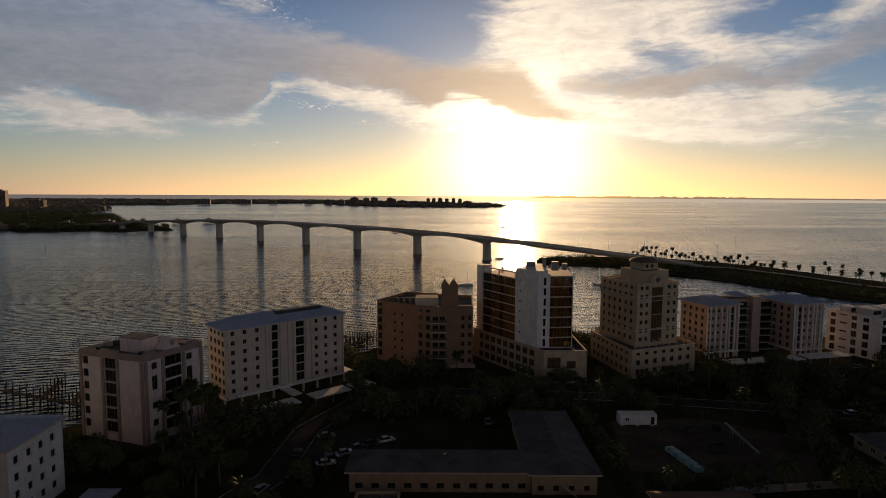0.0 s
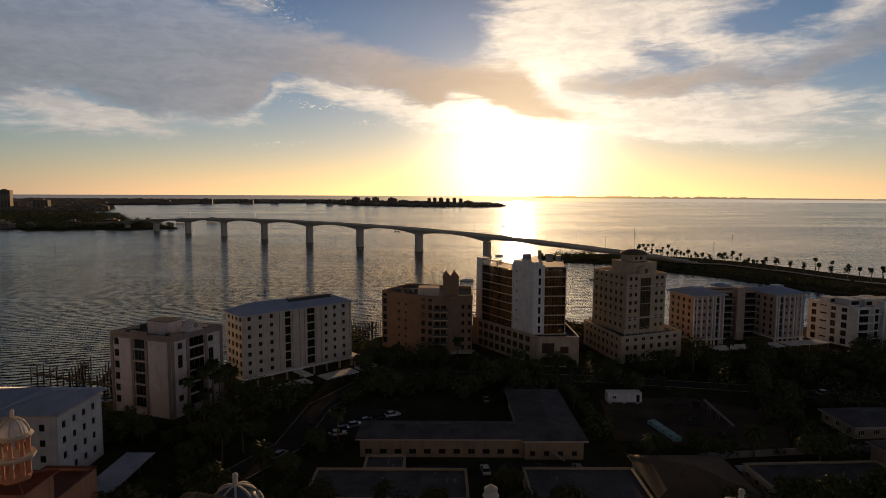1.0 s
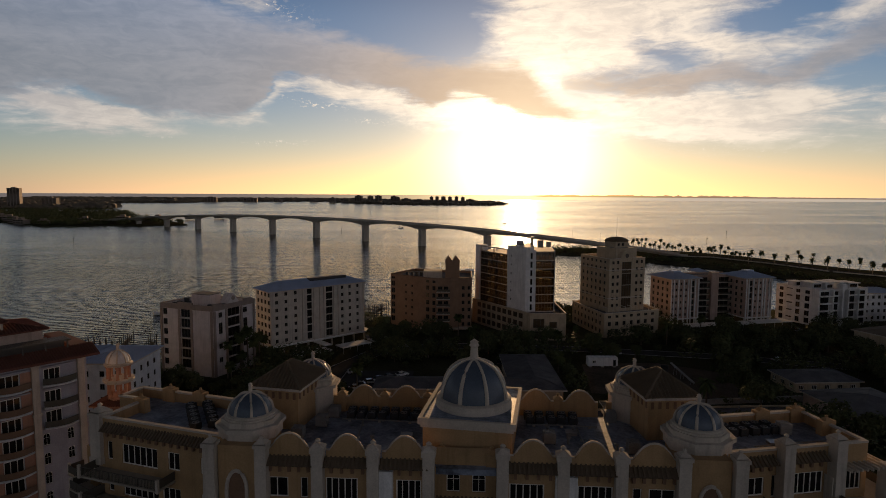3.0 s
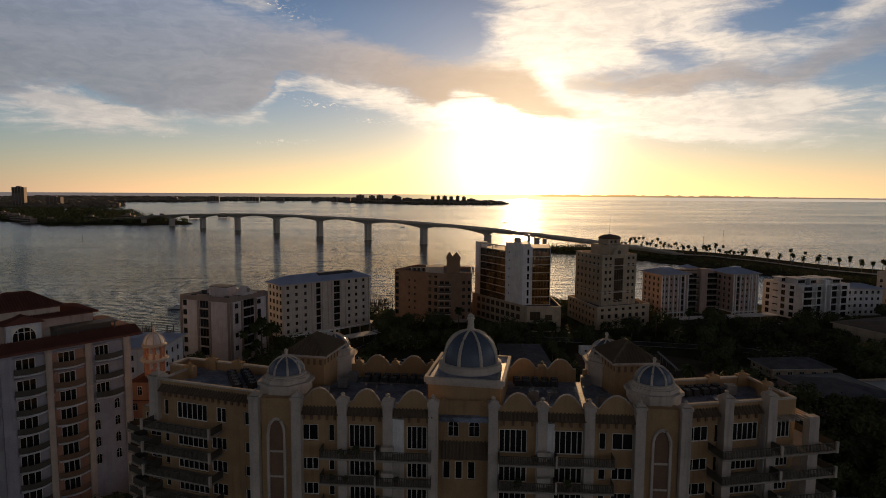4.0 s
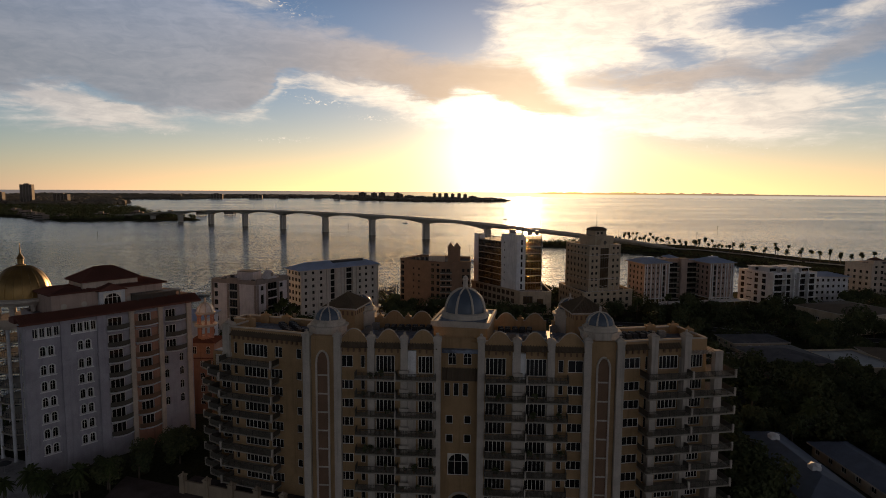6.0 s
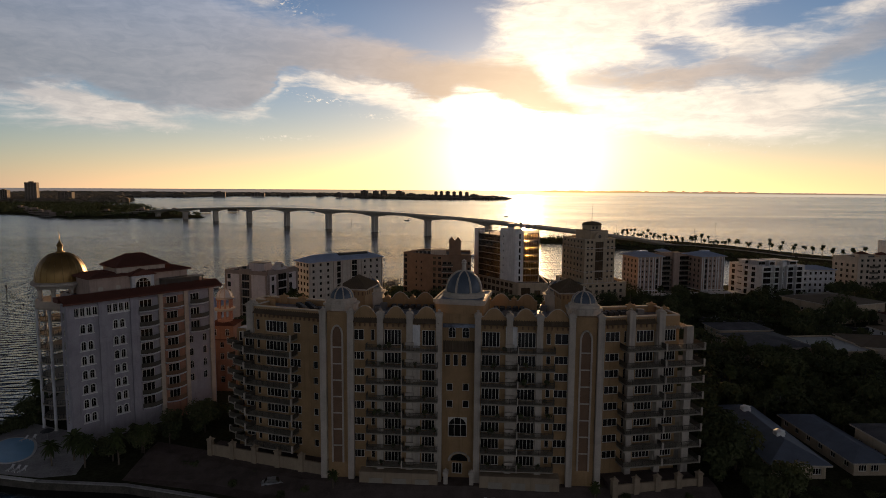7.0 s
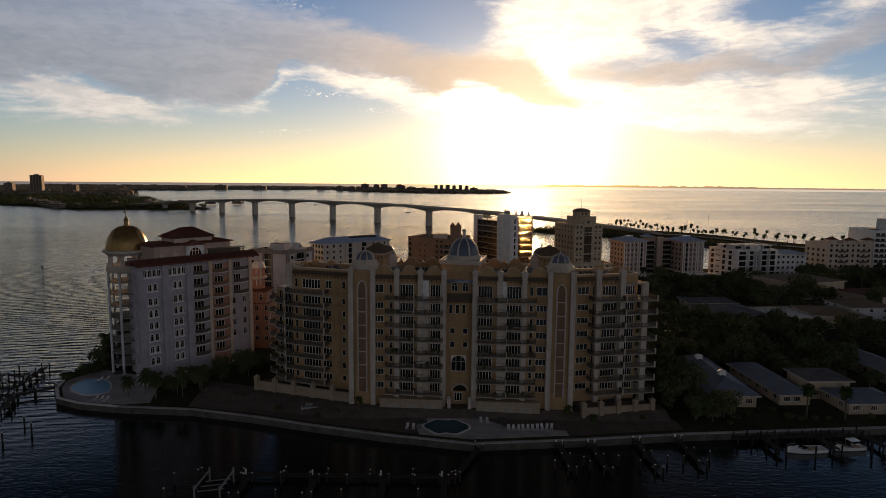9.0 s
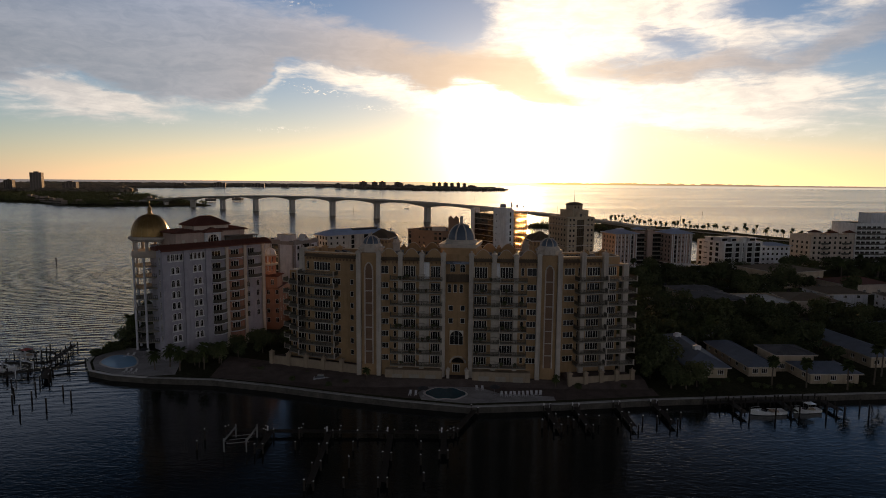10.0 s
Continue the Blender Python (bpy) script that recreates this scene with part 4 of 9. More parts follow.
setting("ground_far_shore", bm, EARTH, "far low wooded shore")
BARRIER = [(-2600, 2950), (-1900, 2900), (-1574, 2887), (-1314, 2994), (-1290, 3300), (-1232, 3405), (-949, 3537), (-705, 3650), (-560, 3300), (-415, 3031), (-200, 2850), (-16, 2766), (200, 2850), (306, 3000), (300, 3300), (-200, 3900), (-700, 4500), (-3000, 4500)]
bm = bmesh.new()
prism(bm, BARRIER, -2, 1.6)
setting("ground_barrier_island", bm, EARTH, "low barrier island on the horizon")


def in_poly(x, y, poly):
    odd = False
    for (ax, ay), (bx, by) in zip(poly, poly[1:] + poly[:1]):
        if (ay > y) != (by > y) and x < (bx - ax) * (y - ay) / (by - ay) + ax:
            odd = not odd
    return odd


def fill(poly, n, h0, h1, seed, keep=None):
    rnd = random.Random(seed)
    xs, ys = [p[0] for p in poly], [p[1] for p in poly]
    out = []
    while len(out) < n:
        x, y = rnd.uniform(min(xs), max(xs)), rnd.uniform(min(ys), max(ys))
        if in_poly(x, y, poly) and (keep is None or keep(x, y)):
            out.append((x, y, 1.4, rnd.uniform(h0, h1)))
    return out


sprays("islet_woods", fill(ISLET, 1150, 6, 13, 11, lambda x, y: -x < y * 0.85 and (x < -540 or abs((x + 600) * 0.58 - (y - 1116) * 0.81 * -1) > 22)), "dense woods and palms covering the islet", 12, 40, 1.9)
lumps("far_shore_woods", fill(FARLAND, 1300, 9, 17, 13, lambda x, y: -x < y * 0.85), FARL, "far belt of dark trees along the shore", 14, 17)
lumps("barrier_island_woods", fill(BARRIER, 3600, 9, 16, 15, lambda x, y: -x < y * 0.8), FARL, "thin dark belt of trees on the barrier island", 16, 24)


def far_block(x, y, w, d, h, label, turn=0.0, floors=None):
    ob = thing("far_tower", label, "building", Matrix.Translation((x, y, 1.6)) @ Matrix.Rotation(turn, 4, "Z"), "far buildings")
    bm = bmesh.new()
    box(bm, -w / 2, w / 2, -d / 2, d / 2, 0, h)
    box(bm, -w / 5, w / 6, -d / 4, d / 4, h, h + 3.5)
    part("wall", bm, FARB, ob)
    n = floors or max(2, int(h / 3.3))
    bm = bmesh.new()
    for i in range(n):
        z = h * (i + 0.35) / n
        for k in range(4):
            x0 = -w / 2 + w * (k + 0.12) / 4
            box(bm, x0, x0 + w * 0.19, -d / 2 - 0.12, -d / 2 + 0.02, z, z + h / n * 0.5)
    part("window_band", bm, GLASS, ob)
    return ob


rnd = random.Random(31)
far_block(-1372, 1946, 34, 26, 64, "tall brown apartment tower on the far shore", 0.3)
far_block(-1300, 2010, 46, 20, 33, "long brown apartment block on the far shore", 0.1)
far_block(-1490, 1980, 26, 22, 38, "brown apartment block on the far shore", 0.2)
for x, h, w in ((-560, 26, 30), (-505, 22, 40), (-430, 38, 36), (-372, 36, 30), (-330, 38, 34), (-255, 36, 30), (-232, 30, 20), (-190, 24, 44), (-120, 20, 50), (-60, 34, 18), (-30, 36, 16), (2, 36, 18), (36, 34, 16), (70, 36, 18), (104, 32, 16), (140, 22, 40), (-680, 18, 40), (-1180, 26, 60), (-1010, 22, 70), (-1400, 20, 50), (-860, 16, 40)):
    far_block(x * 1.02, 3200 + rnd.uniform(-60, 60), w, 22, h, "hazy apartment block on the barrier island", rnd.uniform(-0.3, 0.3))
for i in range(12):
    far_block(-720 + i * 22 * (1 if i % 2 else -1), 1040 + 24 * i, 22, 14, rnd.uniform(5, 9), "pale house among the islet trees", rnd.uniform(-0.5, 0.5), 2)

# ---- the ochre apartment house with domes ----
X0, FY, FZ = 2.85, 67.0, GROUND
condo = thing("apartment_house", "ochre stucco apartment house with ribbed domes, white piers and balconies", "building", Matrix.Translation((X0, FY, FZ)) @ Matrix.Rotation(radians(-3.4), 4, "Z"))
ON_CONDO = condo.matrix_basis.copy()
SL = [4.3 + 3.18 * i for i in range(8)]  # floor levels above the ground
ROOF, TOP = 31.2, 33.4  # roof deck, parapet shoulder


def wall_part(m, w, h, holes, material=None, z=0.0, name="wall", parent=None, frame_mat=None):
    bm = bmesh.new()
    mm = m @ Matrix.Translation((0, 0, z))
    facade(bm, mm, w, h, holes)
    part(name, bm, material or TAN, parent or condo)
    for a in holes:
        add_window(parent or condo, mm, a, frame_mat)


def pier(m, x, y, z0, z1, w=1.15, d=0.9, cap=0.9, material=None):
    bm = bmesh.new()
    box(bm, x - w / 2, x + w / 2, y - d, y + 0.3, z0, z1, m)
    box(bm, x - w / 2 - 0.12, x + w / 2 + 0.12, y - d - 0.12, y + 0.32, z1 - 0.35, z1, m)
    box(bm, x - w / 2 - 0.1, x + w / 2 + 0.1, y - d - 0.1, y + 0.31, z0, z0 + 0.8, m)
    urn_cap(bm, x, y - d / 2 + 0.15, z1, cap, m)
    part("pier", bm, material or TRIM, condo)


def awning(m, x0, x1, z, out=0.9, drop=0.75):
    """A short lean-to of barrel tiles."""
    bm = bmesh.new()
    vs = [bm.verts.new(m @ Vector(p)) for p in ((x0, -out, z - drop), (x1, -out, z - drop), (x1, 0.05, z), (x0, 0.05, z), (x0, 0.05, z - drop), (x1, 0.05, z - drop))]
    bm.faces.new((vs[0], vs[1], vs[2], vs[3])), bm.faces.new((vs[0], vs[4], vs[5], vs[1]))
    bm.faces.new((vs[0], vs[3], vs[4])), bm.faces.new((vs[1], vs[5], vs[2]))
    n = max(2, int((x1 - x0) / 0.42))
    for i in range(n):
        x = x0 + (x1 - x0) * (i + 0.5) / n
        tube(bm, [m @ Vector((x, -out - 0.03, z - drop + 0.04)), m @ Vector((x, 0.03, z + 0.04))], 0.12, n=5)
    part("tile_awning", bm, TILE_D, condo)


corbel_bm = bmesh.new()
box(corbel_bm, -0.14, 0.14, -0.28, 0.02, -0.55, 0)
corbel_me = bpy.data.meshes.new("corbel")
corbel_bm.to_mesh(corbel_me)
corbel_bm.free()
corbel_me.materials.append(NICHE)


def brackets(m, x0, x1, z, step=0.95):
    n = max(1, int((x1 - x0) / step))
    for i in range(n):
        x = x0 + (x1 - x0) * (i + 0.5) / n
        reuse("corbel", corbel_me, condo, m @ Matrix.Translation((x, 0, z)))


planter_bm = bmesh.new()
box(planter_bm, 0, 1.5, 0, 0.5, 0, 0.5)
planter_me = bpy.data.meshes.new("planter")
planter_bm.to_mesh(planter_me)
planter_bm.free()
planter_me.materials.append(TRIM)


def half(side):
    """One half of the central range, from the entrance bay out to the tower; side is 1 or -1."""
    flip = side < 0

    def pt(u):
        return u if not flip else -u

    def span(a, b):
        return (pt(a), pt(b)) if not flip else (pt(b), pt(a))

    m = Matrix()
    # wall sheet from the entrance bay to the tower
    a, b = span(3.2, 20.9)
    wm = Matrix.Translation((a, 0, 0))
    if side > 0:
        wide, narrow, outer = ((3.99, 3.4), (10.58, 3.4)), (15.85, 0.84), (17.36, 2.55)
    else:
        wide, narrow, outer = ((-14.2, 3.25), (-7.13, 2.5)), (-16.7, 0.73), (-20.25, 2.3)
    holes = []
    for i, z in enumerate(SL):
        top = i == 7
        for x, w in wide:
            holes.append((round(x - a, 3), round(z + (0.55 if top else 0.12), 3), w, 2.95 if top else 2.2, 5 if w > 3 else 4))
        for x, w, panes in ((*narrow, 1), (*outer, 3 if not top else 2)):
            holes.append((round(x - a, 3), round(z + (1.3 if top else 0.75), 3), w, 2.1 if top else 1.6, panes))
    wall_part(wm, b - a, ROOF + 0.4, holes)
    # garage level: slightly proud ashlar with doors
    bm = bmesh.new()
    box(bm, *span(3.9, 18.6), -2.3, -0.01, 0, 3.3)
    part("garage_wall", bm, BUFF, condo)
    for u in (5.5, 9.8, 14.2):
        bm = bmesh.new()
        box(bm, *span(u, u + 2.6), -2.36, -2.29, 0.05, 2.2)
        part("garage_door", bm, SLAB, condo, "beige panelled garage door")
    # piers
    near, mid, end = (3.3, 9.1, 14.6) if side > 0 else (-3.87, -9.33, -14.83)
    panel = (8.4, 10.5) if side > 0 else (-9.9, -7.4)
    for x in (near, mid, end):
        pier(m, x, 0, 0, 33.2, 1.15)
    bm = bmesh.new()
    box(bm, *panel, -0.6, -0.01, SL[7] + 0.2, 31.1)
    part("pier_panel", bm, WHITE, condo)
    # balconies in two fields a floor
    for i, z in enumerate(SL):
        for u0, u1 in ((4.0, 10.6), (10.72, 17.4)):
            x0, x1 = span(u0, u1)
            balcony(condo, m, x0, x1, z, 2.1 if u0 < 10 else 1.95, bars=True)
        if i < 7:
            bm = bmesh.new()
            box(bm, *panel, -0.45, -0.01, z + 0.01, z + 2.9)
            part("balcony_screen", bm, TRIM, condo)
        reuse("planter", planter_me, condo, Matrix.Translation((pt(9.2) - 0.75, -2.0, z + 1.08)), "pale planter box on the railing")
        bm = bmesh.new()
        box(bm, *span(10.56, 10.76), -2.2, -1.9, z - 0.24, z + 1.25)
        part("balcony_post", bm, TRIM, condo)
    # scalloped parapet, awnings, corbels
    for u0, u1 in ((4.0, 8.5), (9.9, 14.1), (15.4, 20.2)):
        bm = bmesh.new()
        x0, x1 = span(u0, u1)
        scallop(bm, x0, x1, ROOF, TOP - 0.6, TOP + 1.0, m)
        part("parapet", bm, TAN, condo)
        bm = bmesh.new()
        n = 14
        pts = []
        for i in range(n + 1):
            f = i / n
            s = 0.0 if f < 0.12 or f > 0.88 else math.sin(math.pi * (f - 0.12) / 0.76) ** 0.7
            pts.append((x0 + (x1 - x0) * f, 0.17, TOP - 0.6 + 1.6 * s + 0.05))
        tube(bm, pts, 0.13, n=6)
        part("coping", bm, TRIM, condo)
        awning(m, x0 - 0.2, x1 + 0.2, ROOF + 1.0)
        brackets(m, x0, x1, ROOF - 0.05)


half(1)
half(-1)

# entrance bay, recessed
em = Matrix.Translation((-3.5, 1.2, 0))
eholes = [(u, z, 1.25, 1.5, 1) for z in (14.9, 18.2) for u in (0.95, 4.0)] + [(u, 23.0, 0.95, 2.3, 1) for u in (0.7, 2.2, 3.75)] + [(1.3, 28.4, 1.35, 2.1, 2, True), (3.85, 28.4, 1.35, 2.1, 2, True), (1.3, 9.2, 3.6, 3.9, 3, True), (2.1, 1.9, 2.0, 2.2, 3)]
wall_part(em, 6.6, 33.0, eholes)
awning(em, 0.1, 6.5, 27.9, 1.1, 1.9)
bm = bmesh.new()
tube(bm, [(2.0 * math.cos(math.pi * i / 14), 1.05, 4.5 + 1.7 * math.sin(math.pi * i / 14)) for i in range(15)], 0.22, n=5)
part("entrance_arch", bm, TRIM, condo, "pale stone arch over the entrance")
bm = bmesh.new()
vs = [bm.verts.new((1.6 * math.cos(math.pi * i / 14), 1.15, 4.5 + 1.35 * math.sin(math.pi * i / 14))) for i in range(15)]
bm.faces.new(vs[::-1])
part("fanlight", bm, GLASS, condo, "dark semicircular fanlight")
for s in (-1, 1):
    pier(Matrix(), s * 2.4, -1.0, 0, 3.6, 0.8, 0.8, 0.5)

# the drum block under the main dome, turned a little
DRUM = Matrix.Translation((0.4, 7.25, 0)) @ Matrix.Rotation(radians(-7.0), 4, "Z")
bm = bmesh.new()
box(bm, -4.5, 4.5, -5.4, 5.4, 28.0, 34.95, DRUM)
part("drum_block", bm, TAN, condo)
bm = bmesh.new()
box(bm, -4.95, 4.95, -5.85, 5.85, 34.95, 35.4, DRUM)
part("cornice", bm, TRIM, condo)
bm = bmesh.new()
box(bm, -4.7, 4.7, -5.6, 5.6, 34.6, 34.946, DRUM)
part("moulding", bm, TRIM, condo)
for x0, x1, y0, y1 in ((-4.95, 4.95, -5.85, -5.45), (-4.95, 4.95, 5.45, 5.85), (-4.95, -4.55, -5.45, 5.45), (4.55, 4.95, -5.45, 5.45)):
    bm = bmesh.new()
    box(bm, x0, x1, y0, y1, 35.4, 35.62, DRUM)
    part("upstand", bm, TRIM, condo)
bm = bmesh.new()
box(bm, -4.54, 4.54, -5.44, 5.44, 35.404, 35.46, DRUM)
part("drum_roof", bm, MEMB, condo)
dome(condo, 0.4, 7.1, 35.45, 3.62, 3.95, 8, LEAD, TRIM, 1.0, 2.25, 1.14)
for s in (-2.6, 2.6):
    bm = bmesh.new()
    box(bm, s - 0.55, s + 0.55, -6.1, -5.3, 30.0, 32.4, DRUM)
    urn_cap(bm, s, -5.7, 32.4, 0.75, DRUM)
    part("pier_cap", bm, TAN, condo)


def tower(side):
    """A domed tower at the end of the central range."""
    c = side * 23.0
    m = Matrix.Translation((c, 0, 0))
    for u in (-2.6, 2.6):
        pier(m, u, -0.1, 0, 33.6, 1.15, 1.0, 0.7)
    bm = bmesh.new()
    box(bm, -1.9, 1.9, -0.4, 7.5, 0, 33.2, m)
    part("tower_wall", bm, TAN, condo)
    # tall arched niche with panels one above another
    bm = bmesh.new()
    for x in (-1.02, 1.02):
        box(bm, x - 0.15, x + 0.15, -0.72, -0.38, 4.2, 28.8, m)
    tube(bm, [m @ Vector((1.02 * math.cos(math.pi * i / 10), -0.56, 28.8 + 1.9 * math.sin(math.pi * i / 10))) for i in range(11)], 0.2, n=5)
    for z in SL[1:]:
        box(bm, -0.86, 0.86, -0.55, -0.38, z - 0.1, z + 0.14, m)
    part("niche_surround", bm, TRIM, condo)
    for i, z in enumerate(SL):
        bm = bmesh.new()
        box(bm, -0.86, 0.86, -0.46, -0.39, z + 0.15 if i else 4.2, SL[i + 1] - 0.11 if i < 7 else 28.9, m)
        part("niche_panel", bm, NICHE, condo)
    bm = bmesh.new()
    arc = [(0.86 * math.cos(math.pi * i / 12), 28.9 + 1.75 * math.sin(math.pi * i / 12)) for i in range(13)]
    vs = [bm.verts.new(m @ Vector((x, -0.44, z))) for x, z in arc]
    bm.faces.new(vs[::-1])
    part("niche_panel", bm, NICHE, condo)
    # octagonal base and dome
    bm = bmesh.new()
    oct_r = 3.25
    for r, z0, z1 in ((oct_r, 33.0, 34.0), (oct_r * 1.1, 34.0, 34.4), (oct_r * 0.92, 34.4, 34.9)):
        prism(bm, [(r * math.cos(math.pi / 8 + math.pi / 4 * i), 3.6 + r * math.sin(math.pi / 8 + math.pi / 4 * i)) for i in range(8)], z0, z1, m)
    part("dome_base", bm, TRIM, condo)
    dome(condo, c, 3.6, 34.9, 2.2, 1.95, 8, LEAD, TRIM, 0.45, 1.05, 1.2)


tower(1)
tower(-1)


def roof_house(side):
    """A hipped, tiled roof house behind each tower, and the dome at the back of it."""
    at = Matrix.Translation((21.6 * side, 12.2, 0)) @ Matrix.Rotation(radians(8.5 * side), 4, "Z")
    bm = bmesh.new()
    box(bm, -2.6, 2.6, -3.2, 3.2, ROOF - 0.5, 36.1, at)
    part("roof_house_wall", bm, TAN, condo)
    for turn, half_w, half_d in ((0, 2.6, 3.2), (90, 3.2, 2.6), (-90, 3.2, 2.6)):
        m = at @ Matrix.Rotation(radians(turn), 4, "Z") @ Matrix.Translation((0, -half_d, 0))
        for i in range(6):
            x = -half_w + 0.45 + i * (2 * half_w - 0.9) / 5
            bm = bmesh.new()
            box(bm, x - 0.16, x + 0.16, -0.08, 0.02, 34.75, 35.5, m)
            part("dentil", bm, NICHE, condo)
    hip_roof(condo, -2.6, 2.6, -3.2, 3.2, 36.15, 2.1, TILE_D, at, over=0.6, pitch=0.42, rib=0.12, fascia=0.3)
    c = side * 19.8
    bm = bmesh.new()
    for r, z0, z1 in ((3.0, 0.0, 34.2), (3.4, 34.2, 34.6), (2.8, 34.6, 35.0)):
        prism(bm, [(c + r * math.cos(math.pi / 8 + math.pi / 4 * i), 16.1 + r * math.sin(math.pi / 8 + math.pi / 4 * i)) for i in range(8)], z0, z1)
    part("dome_base", bm, TRIM, condo)
    dome(condo, c, 16.1, 34.95, 2.1, 1.9, 8, LEAD, TRIM, 0.5, 1.1, 1.2)


roof_house(1)
roof_house(-1)

# the central roof deck and its back wall with scalloped parapet
bm = bmesh.new()
box(bm, -26, 26, 0.3, 15.6, ROOF - 0.6, ROOF)
part("roof_deck", bm, MEMB, condo, "blue-grey coated flat roof with puddled stains")
bm = bmesh.new()
box(bm, -26, 26, 15.2, 15.6, 0, ROOF)
part("wall", bm, TAN, condo)
for x0, x1 in ((-26, -16.4), (16.4, 26)):
    bm = bmesh.new()
    box(bm, x0, x1, 15.204, 15.55, ROOF - 0.1, TOP - 0.3)
    part("parapet", bm, TAN, condo)
back = Matrix.Translation((0, 15.2, 0))
for i in range(6):
    x0 = -15.9 + i * 5.3
    bm = bmesh.new()
    scallop(bm, x0 + 0.5, x0 + 4.8, ROOF - 0.1, TOP - 0.4, TOP + 1.0, back)
    part("parapet", bm, TAN, condo)
    bm = bmesh.new()
    pts = []
    for j in range(15):
        f = j / 14
        s = 0.0 if f < 0.12 or f > 0.88 else math.sin(math.pi * (f - 0.12) / 0.76) ** 0.7
        pts.append((x0 + 0.5 + 4.3 * f, 15.38, TOP - 0.35 + 1.4 * s))
    tube(bm, pts, 0.14, n=6)
    part("coping", bm, TRIM, condo)
    bm = bmesh.new()
    box(bm, x0 - 0.5, x0 + 0.5, 14.9, 15.8, ROOF - 0.1, TOP - 0.1)
    urn_cap(bm, x0, 15.35, TOP - 0.1, 0.75, Matrix())
    part("pier_cap", bm, TAN, condo)


def wing(side, angle, length):
    """A splayed wing beyond the tower, with corner balconies; local x runs outwards."""
    s = 1 if side > 0 else -1
    # pose: x along the front from left to right
    if side > 0:
        m = Matrix.Translation((25.9, 3.0, 0)) @ Matrix.Rotation(radians(angle), 4, "Z")
        ux = lambda u, w=0.0: u
    else:
        m = Matrix.Translation((-25.9, 3.4, 0)) @ Matrix.Rotation(radians(-angle), 4, "Z") @ Matrix.Translation((-length, 0, 0))
        ux = lambda u, w=0.0: length - u - w
    sp = lambda a, b: (ux(a), ux(b)) if side > 0 else (length - b, length - a)
    holes = []
    for i, z in enumerate(SL):
        h, zz = (2.35, z + 0.85) if i == 7 else (2.0, z + 0.25)
        if side > 0:
            holes += [(ux(1.35, 2.9), zz + 0.3, 2.9, h - 0.4, 3), (ux(5.1, 0.8), zz, 0.8, h, 1), (ux(7.6, 3.6), zz, 3.6, h, 5), (ux(13.4, 2.4), zz, 2.4, h, 4)]
        else:
            holes += [(ux(2.1, 1.05), zz + 0.4, 1.05, h - 0.5, 1), (ux(5.95, 1.6 if i == 7 else 2.5), zz + 0.25, 1.6 if i == 7 else 2.5, h - 0.3, 2 if i == 7 else 3), (ux(9.0, 5.0), zz, 5.0, h, 6), (ux(15.4, 0.75), zz + 0.2, 0.75, h - 0.2, 1)]
    wall_part(m, length, ROOF + 1.2, holes)
    depth = 9.4 if side > 0 else 10.0
    bm = bmesh.new()
    box(bm, 0, length, 0.3, depth, ROOF - 0.6, ROOF, m)
    part("roof_deck", bm, MEMB, condo, "blue-grey coated flat roof")
    # end and back walls rise as a parapet
    ends = []
    ex = length if side > 0 else 0.0
    p, q = (m @ Vector((ex, 0, 0))).xy, (m @ Vector((ex, depth, 0))).xy
    if side < 0:
        p, q = q, p
    em_, elen = edge_pose(p, q)
    eh = []
    for z in SL:
        eh += [(4.5, z + 0.3, 2.2, 2.1, 2)]
    wall_part(em_, elen, ROOF + 1.2 if side > 0 else ROOF - 0.01, eh if side > 0 else [])
    if side < 0:
        bm = bmesh.new()
        box(bm, 0.0, 0.3, 0.3, 6.2, ROOF - 0.02, ROOF + 1.2, m)
        part("parapet", bm, TAN, condo)
    bm = bmesh.new()
    box(bm, 0, length, depth - 0.3, depth, 0, ROOF + 1.4, m)
    part("wall", bm, TAN, condo)
    for x0, x1, y0, y1 in ((0, length, -0.06, 0.4), (0, length, depth - 0.45, depth + 0.1), (ex - 0.4 if side > 0 else -0.06, ex + 0.06 if side > 0 else 0.4, 0.4, depth - 0.45 if side > 0 else 6.1)):
        bm = bmesh.new()
        box(bm, x0, x1, y0, y1, ROOF + 1.2, ROOF + 1.42, m)
        part("coping", bm, TRIM, condo)
    for u, y in ((length - 5.5, depth - 0.2), (length - 0.8, depth - 0.2), (length - 0.3, depth * 0.55)):
        bm = bmesh.new()
        box(bm, ux(u) - 0.9, ux(u) + 0.9, y - 0.45, y + 0.45, ROOF, ROOF + 1.7, m)
        urn_cap(bm, ux(u), y, ROOF + 1.7, 0.55, m)
        part("pier_cap", bm, TAN, condo)
    bm = bmesh.new()
    x0, x1 = sp(length - 0.2, length + 0.2)
    # piers and awnings on the front
    if side > 0:
        for u in (6.15, 12.2):
            pier(m, ux(u), 0, 0, 33.4, 1.2, 1.2, 0.8)
        for u0, u1 in ((0.2, 5.3), (6.7, 11.3)):
            a, b = sp(u0, u1)
            awning(m, a, b, ROOF + 0.7)
            brackets(m, a, b, ROOF - 0.3)
        # open corner bay
        bm = bmesh.new()
        box(bm, 16.8, 18.2, -2.0, -0.9, 0, 30.7, m)
        part("pier", bm, TRIM, condo)
        for i in range(9):
            bm = bmesh.new()
            box(bm, 12.8 + i * 0.62, 13.0 + i * 0.62, -1.8, 6.0, 30.2, 30.5, m)
            part("pergola_slat", bm, TRIM, condo)
